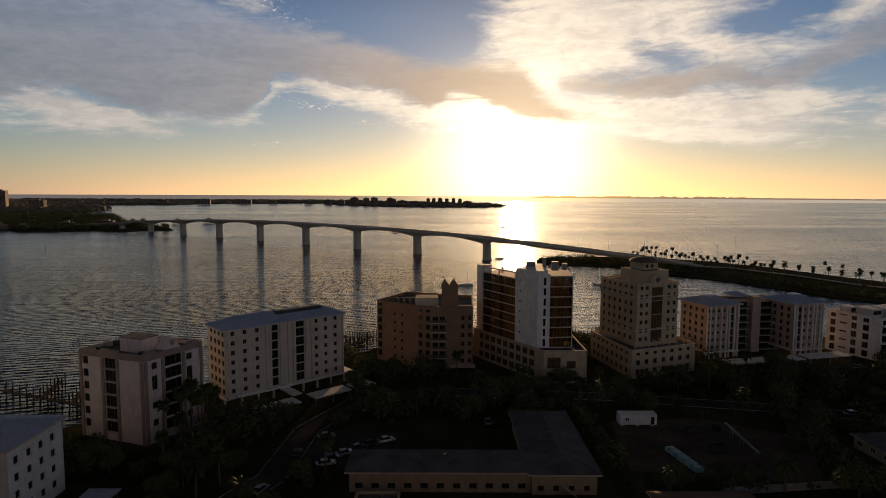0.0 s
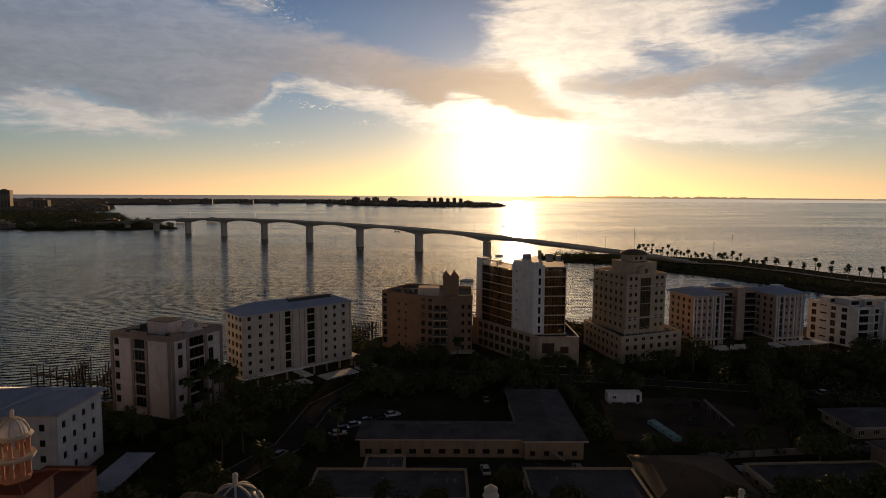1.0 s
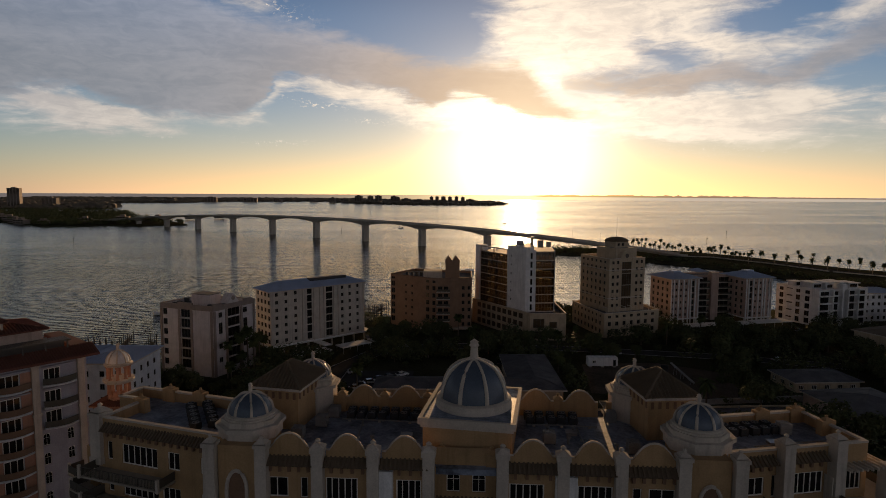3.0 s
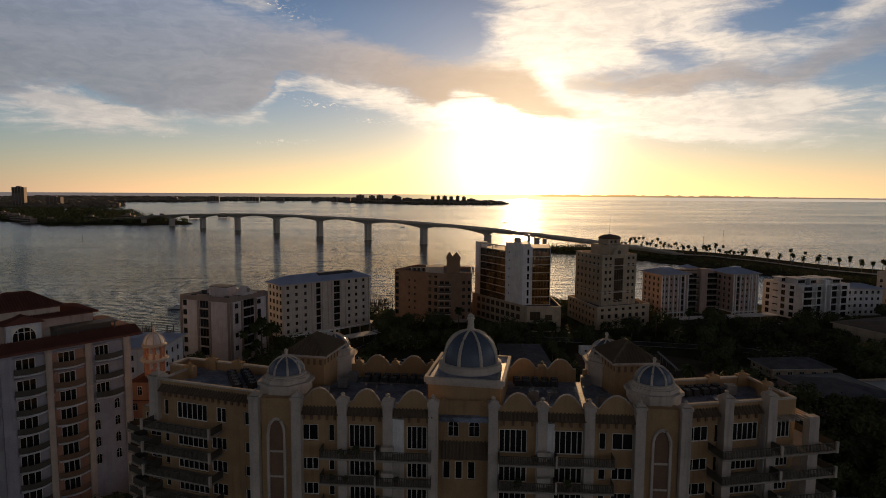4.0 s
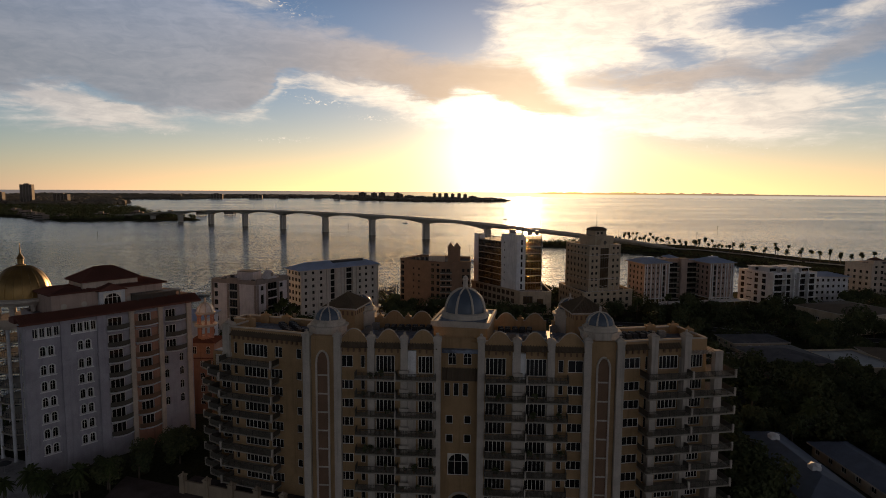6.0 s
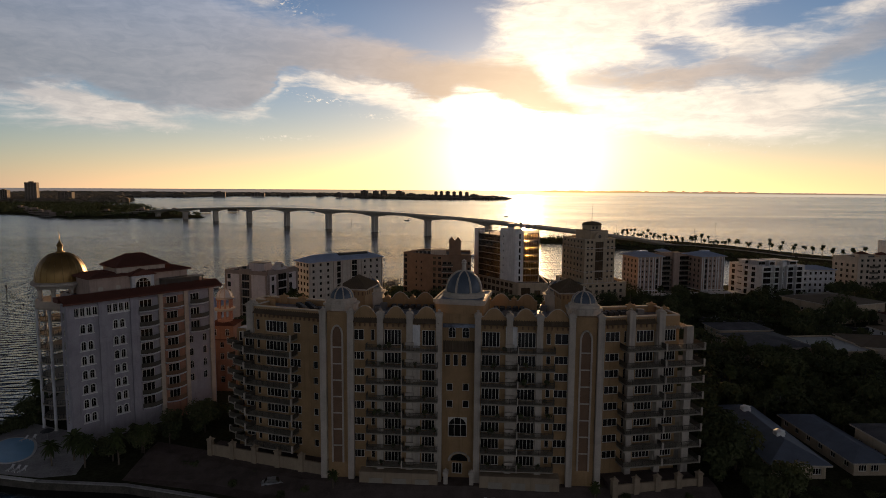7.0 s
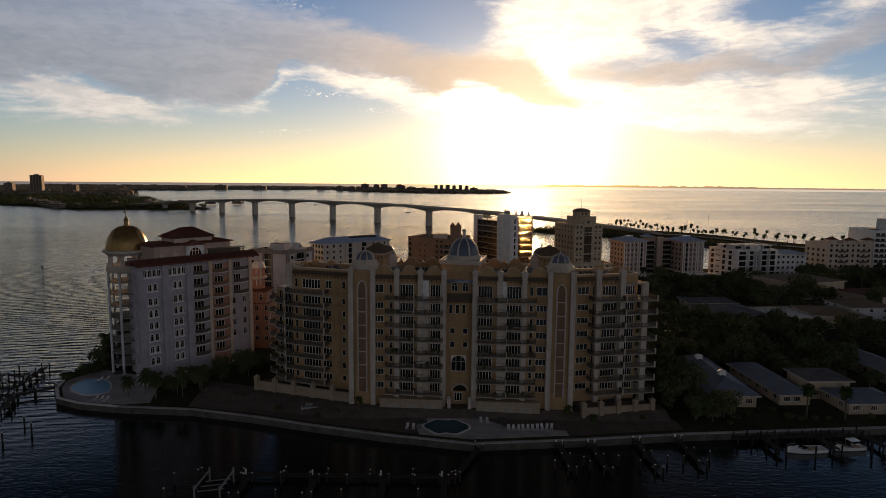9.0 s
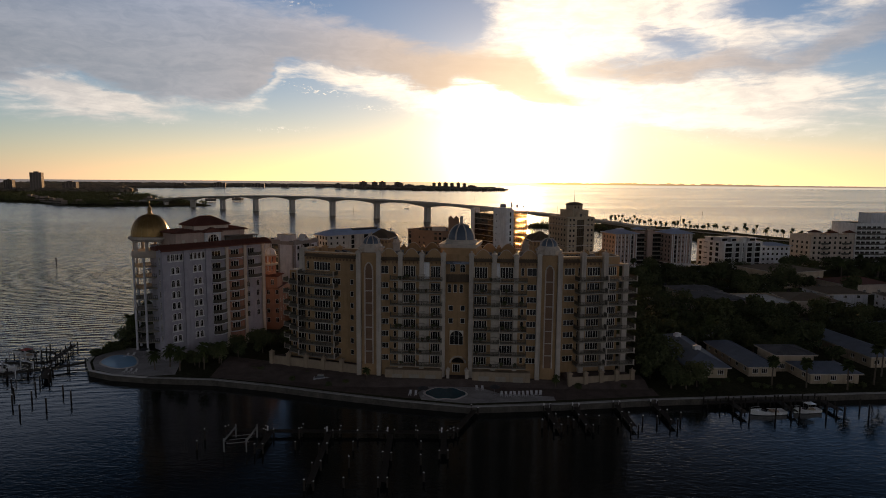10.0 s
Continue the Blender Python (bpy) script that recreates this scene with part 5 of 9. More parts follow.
        for i, z in enumerate(SL):
            for u0, u1 in ((4.2, 12.2), (12.3, 20.1)):
                balcony(condo, m, u0, u1, z, 3.0, back=0.0 if u0 < 11 else 4.0, bars=True)
            bm = bmesh.new()
            box(bm, 12.1, 12.4, -3.1, -2.8, z - 0.24, z + 1.2, m)
            part("balcony_post", bm, TRIM, condo)
            bm = bmesh.new()
            box(bm, 19.9, 20.2, -3.1, -2.8, z - 0.24, z + 1.2, m)
            part("balcony_post", bm, TRIM, condo)
            bm = bmesh.new()
            box(bm, 11.3, 11.4, -1.1, -0.02, z + 0.01, z + 2.9, m)
            part("balcony_screen", bm, TRIM, condo)
    else:
        a, b = sp(0.4, length - 0.4)
        awning(m, a, b, ROOF + 0.7)
        brackets(m, a, b, ROOF - 0.3)
        for i, z in enumerate(SL):
            a, b = sp(6.6, length + 0.6)
            balcony(condo, m, a, b, z, 2.6, bars=True)
            for u in (-0.7, length - 6.6):
                bm = bmesh.new()
                box(bm, u - 0.15, u + 0.15, -2.75, -2.45, z - 0.24, z + 1.25, m)
                part("balcony_post", bm, TRIM, condo)
        pier(m, -0.6, 1.0, 27.0, 33.0, 1.5, 1.5, 0.9)
    # walled forecourt terrace with gate piers
    ty, far, base = (-6.0, length + 2.0, 0.0) if side > 0 else (-3.4, length + 9.0, 0.9)
    a, b = sp(1.0 if side > 0 else -1.5, far)
    bm = bmesh.new()
    box(bm, a, b, ty, ty + 0.4, 0, base + 2.6, m)
    part("terrace_wall", bm, BUFF, condo)
    bm = bmesh.new()
    box(bm, a, b, ty + 0.4, -0.01, 0, base + 2.0, m)
    part("terrace", bm, PAVE, condo)
    n = 5 if side > 0 else 6
    for i in range(n):
        x = a + 0.2 + (b - a - 0.4) * i / (n - 1)
        bm = bmesh.new()
        box(bm, x - 0.5, x + 0.5, ty - 0.4, ty + 0.6, 0, base + 3.5, m)
        box(bm, x - 0.62, x + 0.62, ty - 0.52, ty + 0.72, base + 3.5, base + 3.75, m)
        urn_cap(bm, x, ty + 0.1, base + 3.75, 0.55, m)
        part("terrace_pier", bm, BUFF, condo)
    if side < 0:
        stepped_corner(m)


def stepped_corner(m):
    """The corner beyond the western wing: a full-height back range and two lower bays with a balcony each on every floor."""
    for p, q in (((-3.9, 6.2), (0.0, 6.2)), ((-3.9, 10.0), (-3.9, 6.2)), ((0.0, 10.0), (-3.9, 10.0))):
        em, w = edge_pose((m @ Vector((*p, 0))).xy, (m @ Vector((*q, 0))).xy)
        wall_part(em, w, ROOF + 1.2, [(1.0, SL[7] + 0.3, 2.0, 2.1, 2)] if q[0] == 0.0 else [])
        bm = bmesh.new()
        box(bm, -0.1, w + 0.1, -0.06, 0.4, ROOF + 1.2, ROOF + 1.42, em)
        part("coping", bm, TRIM, condo)
    bm = bmesh.new()
    box(bm, -3.8, 0.0, 6.3, 9.9, ROOF - 0.6, ROOF - 0.002, m)
    part("roof_deck", bm, MEMB, condo, "blue-grey coated flat roof")
    for x0, x1, y0, y1 in ((-3.8, 0.0, 1.4, 9.8), (-7.4, -3.8, 4.2, 9.6)):
        w = x1 - x0
        fm = m @ Matrix.Translation((x0, y0, 0))
        wall_part(fm, w, SL[7] - 0.2, [(0.5, z + 0.2, w - 1.0, 2.1, 3) for z in SL[:7]])
        lm = m @ Matrix.Translation((x0, y1, 0)) @ Matrix.Rotation(radians(-90), 4, "Z")
        wall_part(lm, y1 - y0, SL[7] - 0.2, [])
        bm = bmesh.new()
        box(bm, x0, x1, y0 + 0.3, y1, SL[7] - 0.5, SL[7] - 0.2, m)
        part("roof_terrace", bm, MEMB, condo)
        for z in SL[:7]:
            balcony(condo, m @ Matrix.Translation((x0 - 0.6, y0, 0)) @ Matrix.Rotation(radians(-14), 4, "Z"), 0, w + 0.7, z, 2.0)
            bm = bmesh.new()
            box(bm, x0 - 1.15, x0 - 0.85, y0 - 1.9, y0 - 1.6, z - 0.24, z + 1.25, m)
            part("balcony_post", bm, TRIM, condo)


wing(1, 14.0, 16.4)
wing(-1, 15.0, 16.8)


def condenser(x, y, z, s=1.0, tall=1.0):
    """A rooftop air conditioner: louvred case, fan grille and feet."""
    ob = thing("air_conditioner", "grey louvred air conditioner on the flat roof", "air conditioner", ON_CONDO @ Matrix.Translation((x, y, z)), "rooftop air conditioners")
    bm = bmesh.new()
    h = 0.85 * tall
    side = [(0, 0.1), (0.636 * s, 0.1)]
    for i in range(5):
        zz = 0.2 + (h - 0.3) * i / 5
        side += [(0.636 * s, zz), (0.68 * s, zz), (0.68 * s, zz + 0.05), (0.636 * s, zz + 0.05)]
    lathe(bm, side + [(0.636 * s, h), (0, h)], 4, m=Matrix.Rotation(math.pi / 4, 4, "Z"))
    part("case", bm, DARKM if s < 1.2 else UNIT, ob)
    bm = bmesh.new()
    lathe(bm, [(0.40 * s, h), (0.40 * s, h + 0.06), (0.34 * s, h + 0.06), (0.34 * s, h + 0.01)], 14)
    lathe(bm, [(0.0, h + 0.06), (0.1 * s, h + 0.06), (0.1 * s, h + 0.01)], 10)
    part("fan_grille", bm, UNIT, ob)
    for dx in (-0.38, 0.38):
        bm = bmesh.new()
        box(bm, dx * s - 0.05, dx * s + 0.05, -0.4 * s, 0.4 * s, 0, 0.1)
        part("foot", bm, DARKM, ob)
    return ob


unit = condenser(-14.4, 14.2, ROOF)
big = condenser(-17.2, 10.3, ROOF, 1.4, 1.5)
spots = [(-14.4 + 1.3 * i, 14.2 - 1.4 * j) for i in range(7) for j in range(2)] + [(6.9 + 1.3 * i, 14.2 - 1.4 * j) for i in range(5) for j in range(2)]
for i, (x, y) in enumerate(spots):
    if i:
        copy_thing(unit, ON_CONDO @ Matrix.Translation((x + random.uniform(-0.15, 0.15), y, ROOF)) @ Matrix.Rotation(random.uniform(-0.05, 0.05), 4, "Z"))
for x, y in ((-16.4, 13.2), (-18.9, 6.6), (8.65, 7.3), (17.2, 5.4), (16.6, 14.0), (35.6, 11.8)):
    copy_thing(big, ON_CONDO @ Matrix.Translation((x, y, ROOF)))
rw = ON_CONDO @ Matrix.Translation((26.2, 3.4, ROOF)) @ Matrix.Rotation(radians(14), 4, "Z")
for j in range(2):
    for i in range(6):
        copy_thing(unit, ON_CONDO @ Matrix.Translation((-31.2 + 1.7 * j - 0.7 * i, 8.0 + 0.9 * j + 1.22 * i, ROOF)) @ Matrix.Rotation(radians(-15), 4, "Z"))
    for i in range(6):
        copy_thing(unit, rw @ Matrix.Translation((3.6 + 1.3 * i + random.uniform(-0.1, 0.1), 6.2 + 1.4 * j, 0)))
for i, (x, y) in enumerate(((-8, 4), (-5.6, 11), (9, 9), (13, 7), (-10.6, 6.4), (8.4, 3.2), (15.6, 6.0))):
    pipe = thing("roof_vent", "small grey vent pipe on the flat roof", "vent", ON_CONDO @ Matrix.Translation((x, y, ROOF)), "roof vents")
    bm = bmesh.new()
    lathe(bm, [(0.14, 0), (0.14, 0.5), (0.26, 0.52), (0.26, 0.62), (0, 0.72)], 10)
    part("pipe", bm, UNIT, pipe)
for i in range(12):
    x, y = random.uniform(-17, 17), random.uniform(2.5, 11)
    if abs(x - 0.7) > 7 and not 15.5 < abs(x) < 25:
        copy_thing(pipe, ON_CONDO @ Matrix.Translation((x, y, ROOF)) @ Matrix.Diagonal((1, 1, random.uniform(0.6, 1.4), 1)))
for x0, y0, x1, y1 in ((-15.2, 11.9, -6.2, 11.6), (6.6, 11.8, 14.6, 11.6), (-12.0, 2.6, -12.6, 11.4), (12.4, 4.8, 12.2, 11.2), (30.5, 7.4, 39.0, 9.6)):
    run = thing("roof_conduit", "grey conduit pipe lying on low blocks across the roof", "pipe", ON_CONDO @ Matrix.Translation((0, 0, ROOF)), "roof conduits")
    bm = bmesh.new()
    tube(bm, [(x0, y0, 0.22), ((x0 + x1) / 2, (y0 + y1) / 2 + 0.1, 0.22), (x1, y1, 0.22)], 0.09, n=6)
    part("pipe", bm, UNIT, run)
    for f in (0.1, 0.5, 0.9):
        bm = bmesh.new()
        px, py = x0 + (x1 - x0) * f, y0 + (y1 - y0) * f
        box(bm, px - 0.15, px + 0.15, py - 0.15, py + 0.15, 0, 0.16)
        part("block", bm, CONC, run)
for x, y in ((-7.0, 7.6), (11.4, 9.8), (33.0, 8.6)):
    hatch = thing("roof_hatch", "low grey metal hatch on the flat roof", "hatch", ON_CONDO @ Matrix.Translation((x, y, ROOF)), "roof hatches")
    bm = bmesh.new()
    box(bm, -0.6, 0.6, -0.5, 0.5, 0, 0.35)
    part("curb", bm, UNIT, hatch)
    bm = bmesh.new()
    box(bm, -0.66, 0.66, -0.56, 0.56, 0.35, 0.42)
    part("lid", bm, STEEL, hatch)

# ---- the white and peach apartment house with a gilded dome ----
g_house = thing("tower_apartment_house", "white and peach apartment house with red tile eaves and gilded dome", "building", Matrix.Translation((0, 0, GROUND)))
GP, GQ = (-79.9, 81.9), (-58.7, 107.9)
gm, glen = edge_pose(GP, GQ)
GE, PE = 32.0, 31.0  # eave, and the deck of the penthouse, above the ground
gl = [4.8, 8.0, 11.2, 14.4, 17.6, 20.8, 24.1, 27.7]
arch_rows = [24.6] + [20.85 - 3.2 * i for i in range(6)]
gh = [(u, round(z, 2), 1.0, 1.95, 2, True) for z in arch_rows for u in (2.65, 4.05, 9.35, 10.75)]
gh += [(round(u + 1.24 * i, 2), 28.3, 1.0, 1.9, 2) for u in (1.5, 8.2) for i in range(4)]
for i, z in enumerate(gl):
    gh += [(15.2, z + 0.12, 2.9, 2.35, 3), (21.4, z + 0.12, 2.7, 2.35, 3)]
    if i >= 5:
        gh.append((27.3, z + 0.12, 2.4, 2.35, 3))
    elif i >= 1:
        gh += [(26.85, z + 0.2, 0.95, 1.9, 2, True), (30.3, z + 0.2, 0.95, 1.9, 2, True)]
gw = 15.0
corners = [gm @ Vector((x, y, 0)) for x, y in ((0, 0), (glen, 0), (glen, gw), (4, gw), (4, 3), (0, 3))]
pts = [(c.x, c.y) for c in corners]
end_holes = rows(1.0, 3.4, 1, 5.1, 3.2, 8, 1.0, 2.0, 2)
block(g_house, pts, 0, GE, LILAC, {0: gh, 5: end_holes}, FRAME, parapet=0.4, roof_mat=ROOFG)
# peach bay and pale piers along the front
bm = bmesh.new()
for z0, z1 in [(0, gl[0])] + [(z + 2.55, z + 3.4) for z in gl[:-1]]:
    box(bm, 20.4, 25.6, -0.05, 0.0, z0, z1, gm)
for a, b in ((20.4, 21.36), (24.15, 25.6)):
    box(bm, a, b, -0.055, 0.0, 0, 30.2, gm)
part("peach_panel", bm, PEACH, g_house)
for u, w in ((0.75, 1.5), (7.2, 1.8), (13.85, 1.7), (19.9, 1.0), (26.1, 1.0), (32.6, 1.0)):
    bm = bmesh.new()
    box(bm, u - w / 2, u + w / 2, -0.45, -0.003, 0, GE - 0.5, gm)
    box(bm, u - w / 2 - 0.12, u + w / 2 + 0.12, -0.6, -0.003, 22.9, 23.3, gm)
    box(bm, u - w / 2 - 0.12, u + w / 2 + 0.12, -0.6, -0.003, GE - 1.2, GE - 0.85, gm)
    part("pilaster", bm, LILAC if u < 15 else PINK, g_house)


def bowed_balcony(u0, u1, z, rail_mat):
    """A balcony whose front bows outwards, with its railing."""
    def arc(off, n=9):
        return [(u0 + (u1 - u0) * i / n, -0.75 - 0.85 * math.sin(math.pi * i / n) - off) for i in range(n + 1)]
    bm = bmesh.new()
    prism(bm, arc(0.0) + [(u1, 0.0), (u0, 0.0)], z - 0.24, z, gm)
    slab = part("balcony", bm, GREYW, g_house)
    bm = bmesh.new()
    prism(bm, arc(-0.06) + arc(-0.11)[::-1], z + 0.08, z + 0.98, gm)
    prism(bm, arc(-0.02) + arc(-0.15)[::-1], z + 0.98, z + 1.06, gm)
    part("railing", bm, rail_mat, slab)


for i, z in enumerate(gl):
    for u0, u1, go in ((14.8, 19.3, True), (20.6, 25.4, True), (27.0, 31.8, i >= 5)):
        if go:
            bowed_balcony(u0, u1, z, NICHE if 20 < u0 < 26 else RAIL)
            bm = bmesh.new()
            box(bm, u0 + 0.1, u1 - 0.1, -0.5, -0.06, z + 2.75, z + 2.94, gm)
            part("balcony_lintel", bm, LILAC, g_house)
for z in arch_rows:
    for u in (2.65, 9.35):
        bm = bmesh.new()
        box(bm, u - 0.35, u + 2.75, -0.22, 0.0, z - 0.26, z - 0.06, gm)
        part("window_sill", bm, WHITE, g_house)
        for w in (u, u + 1.4):
            bm = bmesh.new()
            jamb = [(w - 0.06, z), (w - 0.06, z + 0.7)] + [(w + 0.5 - 0.56 * math.cos(math.pi * k / 8), z + 1.42 + 0.56 * math.sin(math.pi * k / 8)) for k in range(9)] + [(w + 1.06, z + 0.7), (w + 1.06, z)]
            tube(bm, [gm @ Vector((a, -0.03, b)) for a, b in jamb], 0.13, n=4)
            part("window_surround", bm, WHITE, g_house)
for u0 in (1.5, 8.2):
    bm = bmesh.new()
    box(bm, u0 - 0.3, u0 + 5.0, -0.2, 0.0, 28.0, 28.24, gm)
    part("window_sill", bm, WHITE, g_house)
    for k in range(5):
        bm = bmesh.new()
        box(bm, u0 - 0.24 + 1.24 * k, u0 + 1.24 * k - 0.01, -0.12, 0.0, 28.24, 30.35, gm)
        part("window_pier", bm, WHITE, g_house)
# tile eave
bm = bmesh.new()
n = int((glen + 2.4) / 0.4)
vs = [bm.verts.new(gm @ Vector(p)) for p in ((-0.9, -1.7, GE - 0.35), (glen + 1.5, -1.7, GE - 0.35), (glen + 1.5, 1.2, GE + 0.95), (-0.9, 1.2, GE + 0.95), (-0.9, -1.7, GE - 0.7), (glen + 1.5, -1.7, GE - 0.7), (glen + 1.5, 0, GE - 0.7), (-0.9, 0, GE - 0.7))]
bm.faces.new(vs[:4]), bm.faces.new((vs[4], vs[5], vs[1], vs[0])), bm.faces.new((vs[7], vs[6], vs[5], vs[4]))
for i in range(n):
    x = -0.9 + (glen + 2.4) * (i + 0.5) / n
    tube(bm, [gm @ Vector((x, -1.74, GE - 0.31)), gm @ Vector((x, 1.2, GE + 1.0))], 0.11, n=5)
part("tile_eave", bm, TILE, g_house)
bm = bmesh.new()
box(bm, -0.9, 4.4, 1.3, 4.4, GE - 0.5, GE + 0.5, gm)
box(bm, glen - 1.0, glen + 1.6, 1.3, gw + 1.2, GE - 0.5, GE + 0.5, gm)
part("eave", bm, TILE, g_house)
# penthouse storey with stepped tile roofs
bm = bmesh.new()
box(bm, 6.2, 28.6, 3.6, gw - 1, PE - 0.5, PE + 4.9, gm)
part("penthouse_wall", bm, ROSE, g_house)
bm = bmesh.new()
box(bm, 12.4, 23.6, 4.6, 12.0, PE + 4.8, PE + 6.7, gm)
part("penthouse_wall", bm, PINK, g_house)
for (a, b, y0, y1, zz, rise) in ((6.2, 14.4, 3.6, gw - 1, PE + 4.9, 0.7), (12.6, 23.4, 4.8, 11.8, PE + 6.7, 2.5), (15.6, 28.6, 3.6, gw - 2, PE + 5.0, 1.3)):
    hip_roof(g_house, a, b, y0, y1, zz, rise, TILE, gm, over=0.8, pitch=0.45, rib=0.1, fascia=0.2, fascia_mat=TILE)
# a white-framed arched window in its own gabled bay
bm = bmesh.new()
box(bm, 14.9, 20.1, 2.9, 3.7, PE - 0.3, PE + 4.5, gm)
part("window_bay", bm, GREYW, g_house)
add_window(g_house, gm @ Matrix.Translation((0, 2.9, 0)), (15.7, PE + 1.5, 3.6, 2.5, 4, True), depth=-0.08)
bm = bmesh.new()
vs = [bm.verts.new(gm @ Vector(p)) for p in ((14.3, 2.4, PE + 4.5), (20.7, 2.4, PE + 4.5), (17.5, 2.4, PE + 6.0), (14.3, 5.4, PE + 4.5), (20.7, 5.4, PE + 4.5), (17.5, 5.4, PE + 6.0))]
for f in ((0, 1, 2), (0, 2, 5, 3), (1, 4, 5, 2), (0, 3, 4, 1)):
    bm.faces.new([vs[i] for i in f])
part("bay_roof", bm, TILE, g_house)
# slatted pergola on posts
for u in (21.8, 24.9, 28.0, 31.1):
    bm = bmesh.new()
    box(bm, u, u + 0.2, 0.7, 0.9, PE + 0.9, PE + 3.0, gm)
    part("pergola_post", bm, FRAME_D, g_house)
for k in range(12):
    bm = bmesh.new()
    box(bm, 21.5, 31.6, 0.5 + 0.26 * k, 0.66 + 0.26 * k, PE + 3.0, PE + 3.25, gm)
    part("pergola_slat", bm, FRAME_D, g_house)
bm = bmesh.new()
box(bm, 21.6, 31.4, 2.9, 3.5, PE + 0.9, PE + 2.95, gm)
part("pergola_screen", bm, FRAME_D, g_house)
for u in (8.4, 12.2, 21.2):
    bm = bmesh.new()
    lathe(bm, [(0, 0), (0.55, 0), (0.55, 0.06), (0, 0.06)], 18)
    bm.transform(gm @ Matrix.Translation((u, 3.58, PE + 2.2)) @ Matrix.Rotation(math.pi / 2, 4, "X"))
    part("roundel", bm, TRIM, g_house)
# round corner tower: columns, ring balconies, arcade and dome
tx, ty = -89.6, 96.2
ring = [2.7 + 3.28 * i for i in range(8)]
for i, z in enumerate(ring):
    bm = bmesh.new()
    lathe(bm, [(0, z - 0.25), (5.2, z - 0.25), (5.2, z), (0, z)], 28, tx, ty)
    b = part("ring_balcony", bm, SLAB, g_house)
    bm = bmesh.new()
    for lo, hi in ((0.08, 0.14), (0.98, 1.05)):
        lathe(bm, [(4.9, z + lo), (4.9, z + hi), (4.82, z + hi), (4.82, z + lo)], 28, tx, ty)
    for k in range(56):
        a = 2 * math.pi * k / 56
        bx, by = tx + 4.86 * math.cos(a), ty + 4.86 * math.sin(a)
        box(bm, bx - 0.03, bx + 0.03, by - 0.03, by + 0.03, z, z + 1.0)
    part("railing", bm, RAIL_D, b)
for i in range(7):
    a = 2 * math.pi * i / 7 + 0.25
    bm = bmesh.new()
    lathe(bm, [(0.46, 0), (0.33, 0.6), (0.33, 27.6), (0.46, 28.2)], 10, tx + 5.1 * math.cos(a), ty + 5.1 * math.sin(a))
    part("column", bm, GREYW, g_house)
bm = bmesh.new()
lathe(bm, [(1.3, 0), (1.3, 28)], 16, tx + 1.6, ty - 0.6)
part("tower_core", bm, LILAC, g_house)
for z in ring:
    for a in (-1.9,):
        m = Matrix.Translation((tx + 1.6, ty - 0.6, 0)) @ Matrix.Rotation(a + math.pi / 2, 4, "Z") @ Matrix.Translation((-0.5, -1.4, 0))
        add_window(g_house, m, (0, z + 0.1, 1.0, 2.3, 2), depth=0.0)
bm = bmesh.new()
lathe(bm, [(0, 28.2), (5.3, 28.2), (5.5, 28.8), (5.3, 30.2), (0, 30.2)], 32, tx, ty)
part("cornice", bm, PINK, g_house)
for i in range(8):
    a = 2 * math.pi * i / 8 + 0.2
    bm = bmesh.new()
    lathe(bm, [(0.6, 30.2), (0.5, 30.5), (0.46, 32.4), (0.7, 32.9), (0.9, 33.2)], 8, tx + 4.7 * math.cos(a), ty + 4.7 * math.sin(a))
    part("column", bm, TRIM, g_house)
bm = bmesh.new()
lathe(bm, [(4.0, 32.9), (5.2, 32.9), (5.7, 33.5), (6.2, 33.7), (6.2, 34.2), (5.4, 34.4), (0, 34.4)], 32, tx, ty)
part("cornice", bm, TRIM, g_house)
prof = [(5.35 * math.cos(a) ** 0.85 if a < 1.56 else 0, 34.3 + 6.6 * math.sin(a)) for a in (math.pi / 2 * i / 12 for i in range(13))]
bm = bmesh.new()
lathe(bm, prof, 32, tx, ty)
smooth(part("dome_shell", bm, GOLD, g_house, "gilded dome"))
for i in range(20):
    a = 2 * math.pi * i / 20
    bm = bmesh.new()
    tube(bm, [(tx + (r + 0.02) * math.cos(a), ty + (r + 0.02) * math.sin(a), z) for r, z in prof[:-1]], 0.08, 0.05, 5)
    part("rib", bm, GOLD, g_house)
bm = bmesh.new()
lathe(bm, [(0.9, 40.8), (0.9, 41.1), (0.55, 41.2), (0.55, 42.2), (0.8, 42.3), (0.4, 43.0), (0.12, 43.5), (0.05, 45.6), (0, 45.7)], 12, tx, ty)
part("spire", bm, GOLD, g_house)

# ---- the peach house with a cupola behind ----
cup = thing("cupola_house", "peach stucco house wing with a domed open cupola", "building", Matrix.Translation((0, 0, GROUND)))
block(cup, [(-66, 119), (-57.6, 119), (-57.6, 136), (-66, 136)], 0, 14.4, PEACH, {0: rows(1.2, 3.0, 3, 2.5, 3.25, 4, 1.1, 1.7, 2, True), 1: rows(2.0, 3.6, 4, 2.5, 3.25, 3, 1.2, 1.7, 2)}, FRAME, 0.6, TILE, coping=TILE)
CX, CY = -61.4, 122.4
bm = bmesh.new()
box(bm, CX - 3.3, CX + 3.3, CY - 3.3, CY + 3.3, 14.2, 18.4)
part("cupola_base", bm, PEACH, cup)
for u in (-1.7, 1.7):
    add_window(cup, Matrix.Translation((CX, CY - 3.3, 0)), (u - 0.5, 15.6, 1.0, 1.9, 2, True), depth=-0.08)
hip_roof(cup, CX - 3.3, CX + 3.3, CY - 3.3, CY + 3.3, 18.45, 1.0, TILE, over=0.5, pitch=0.4, rib=0.08, fascia=0.2, fascia_mat=PEACH)
bm = bmesh.new()
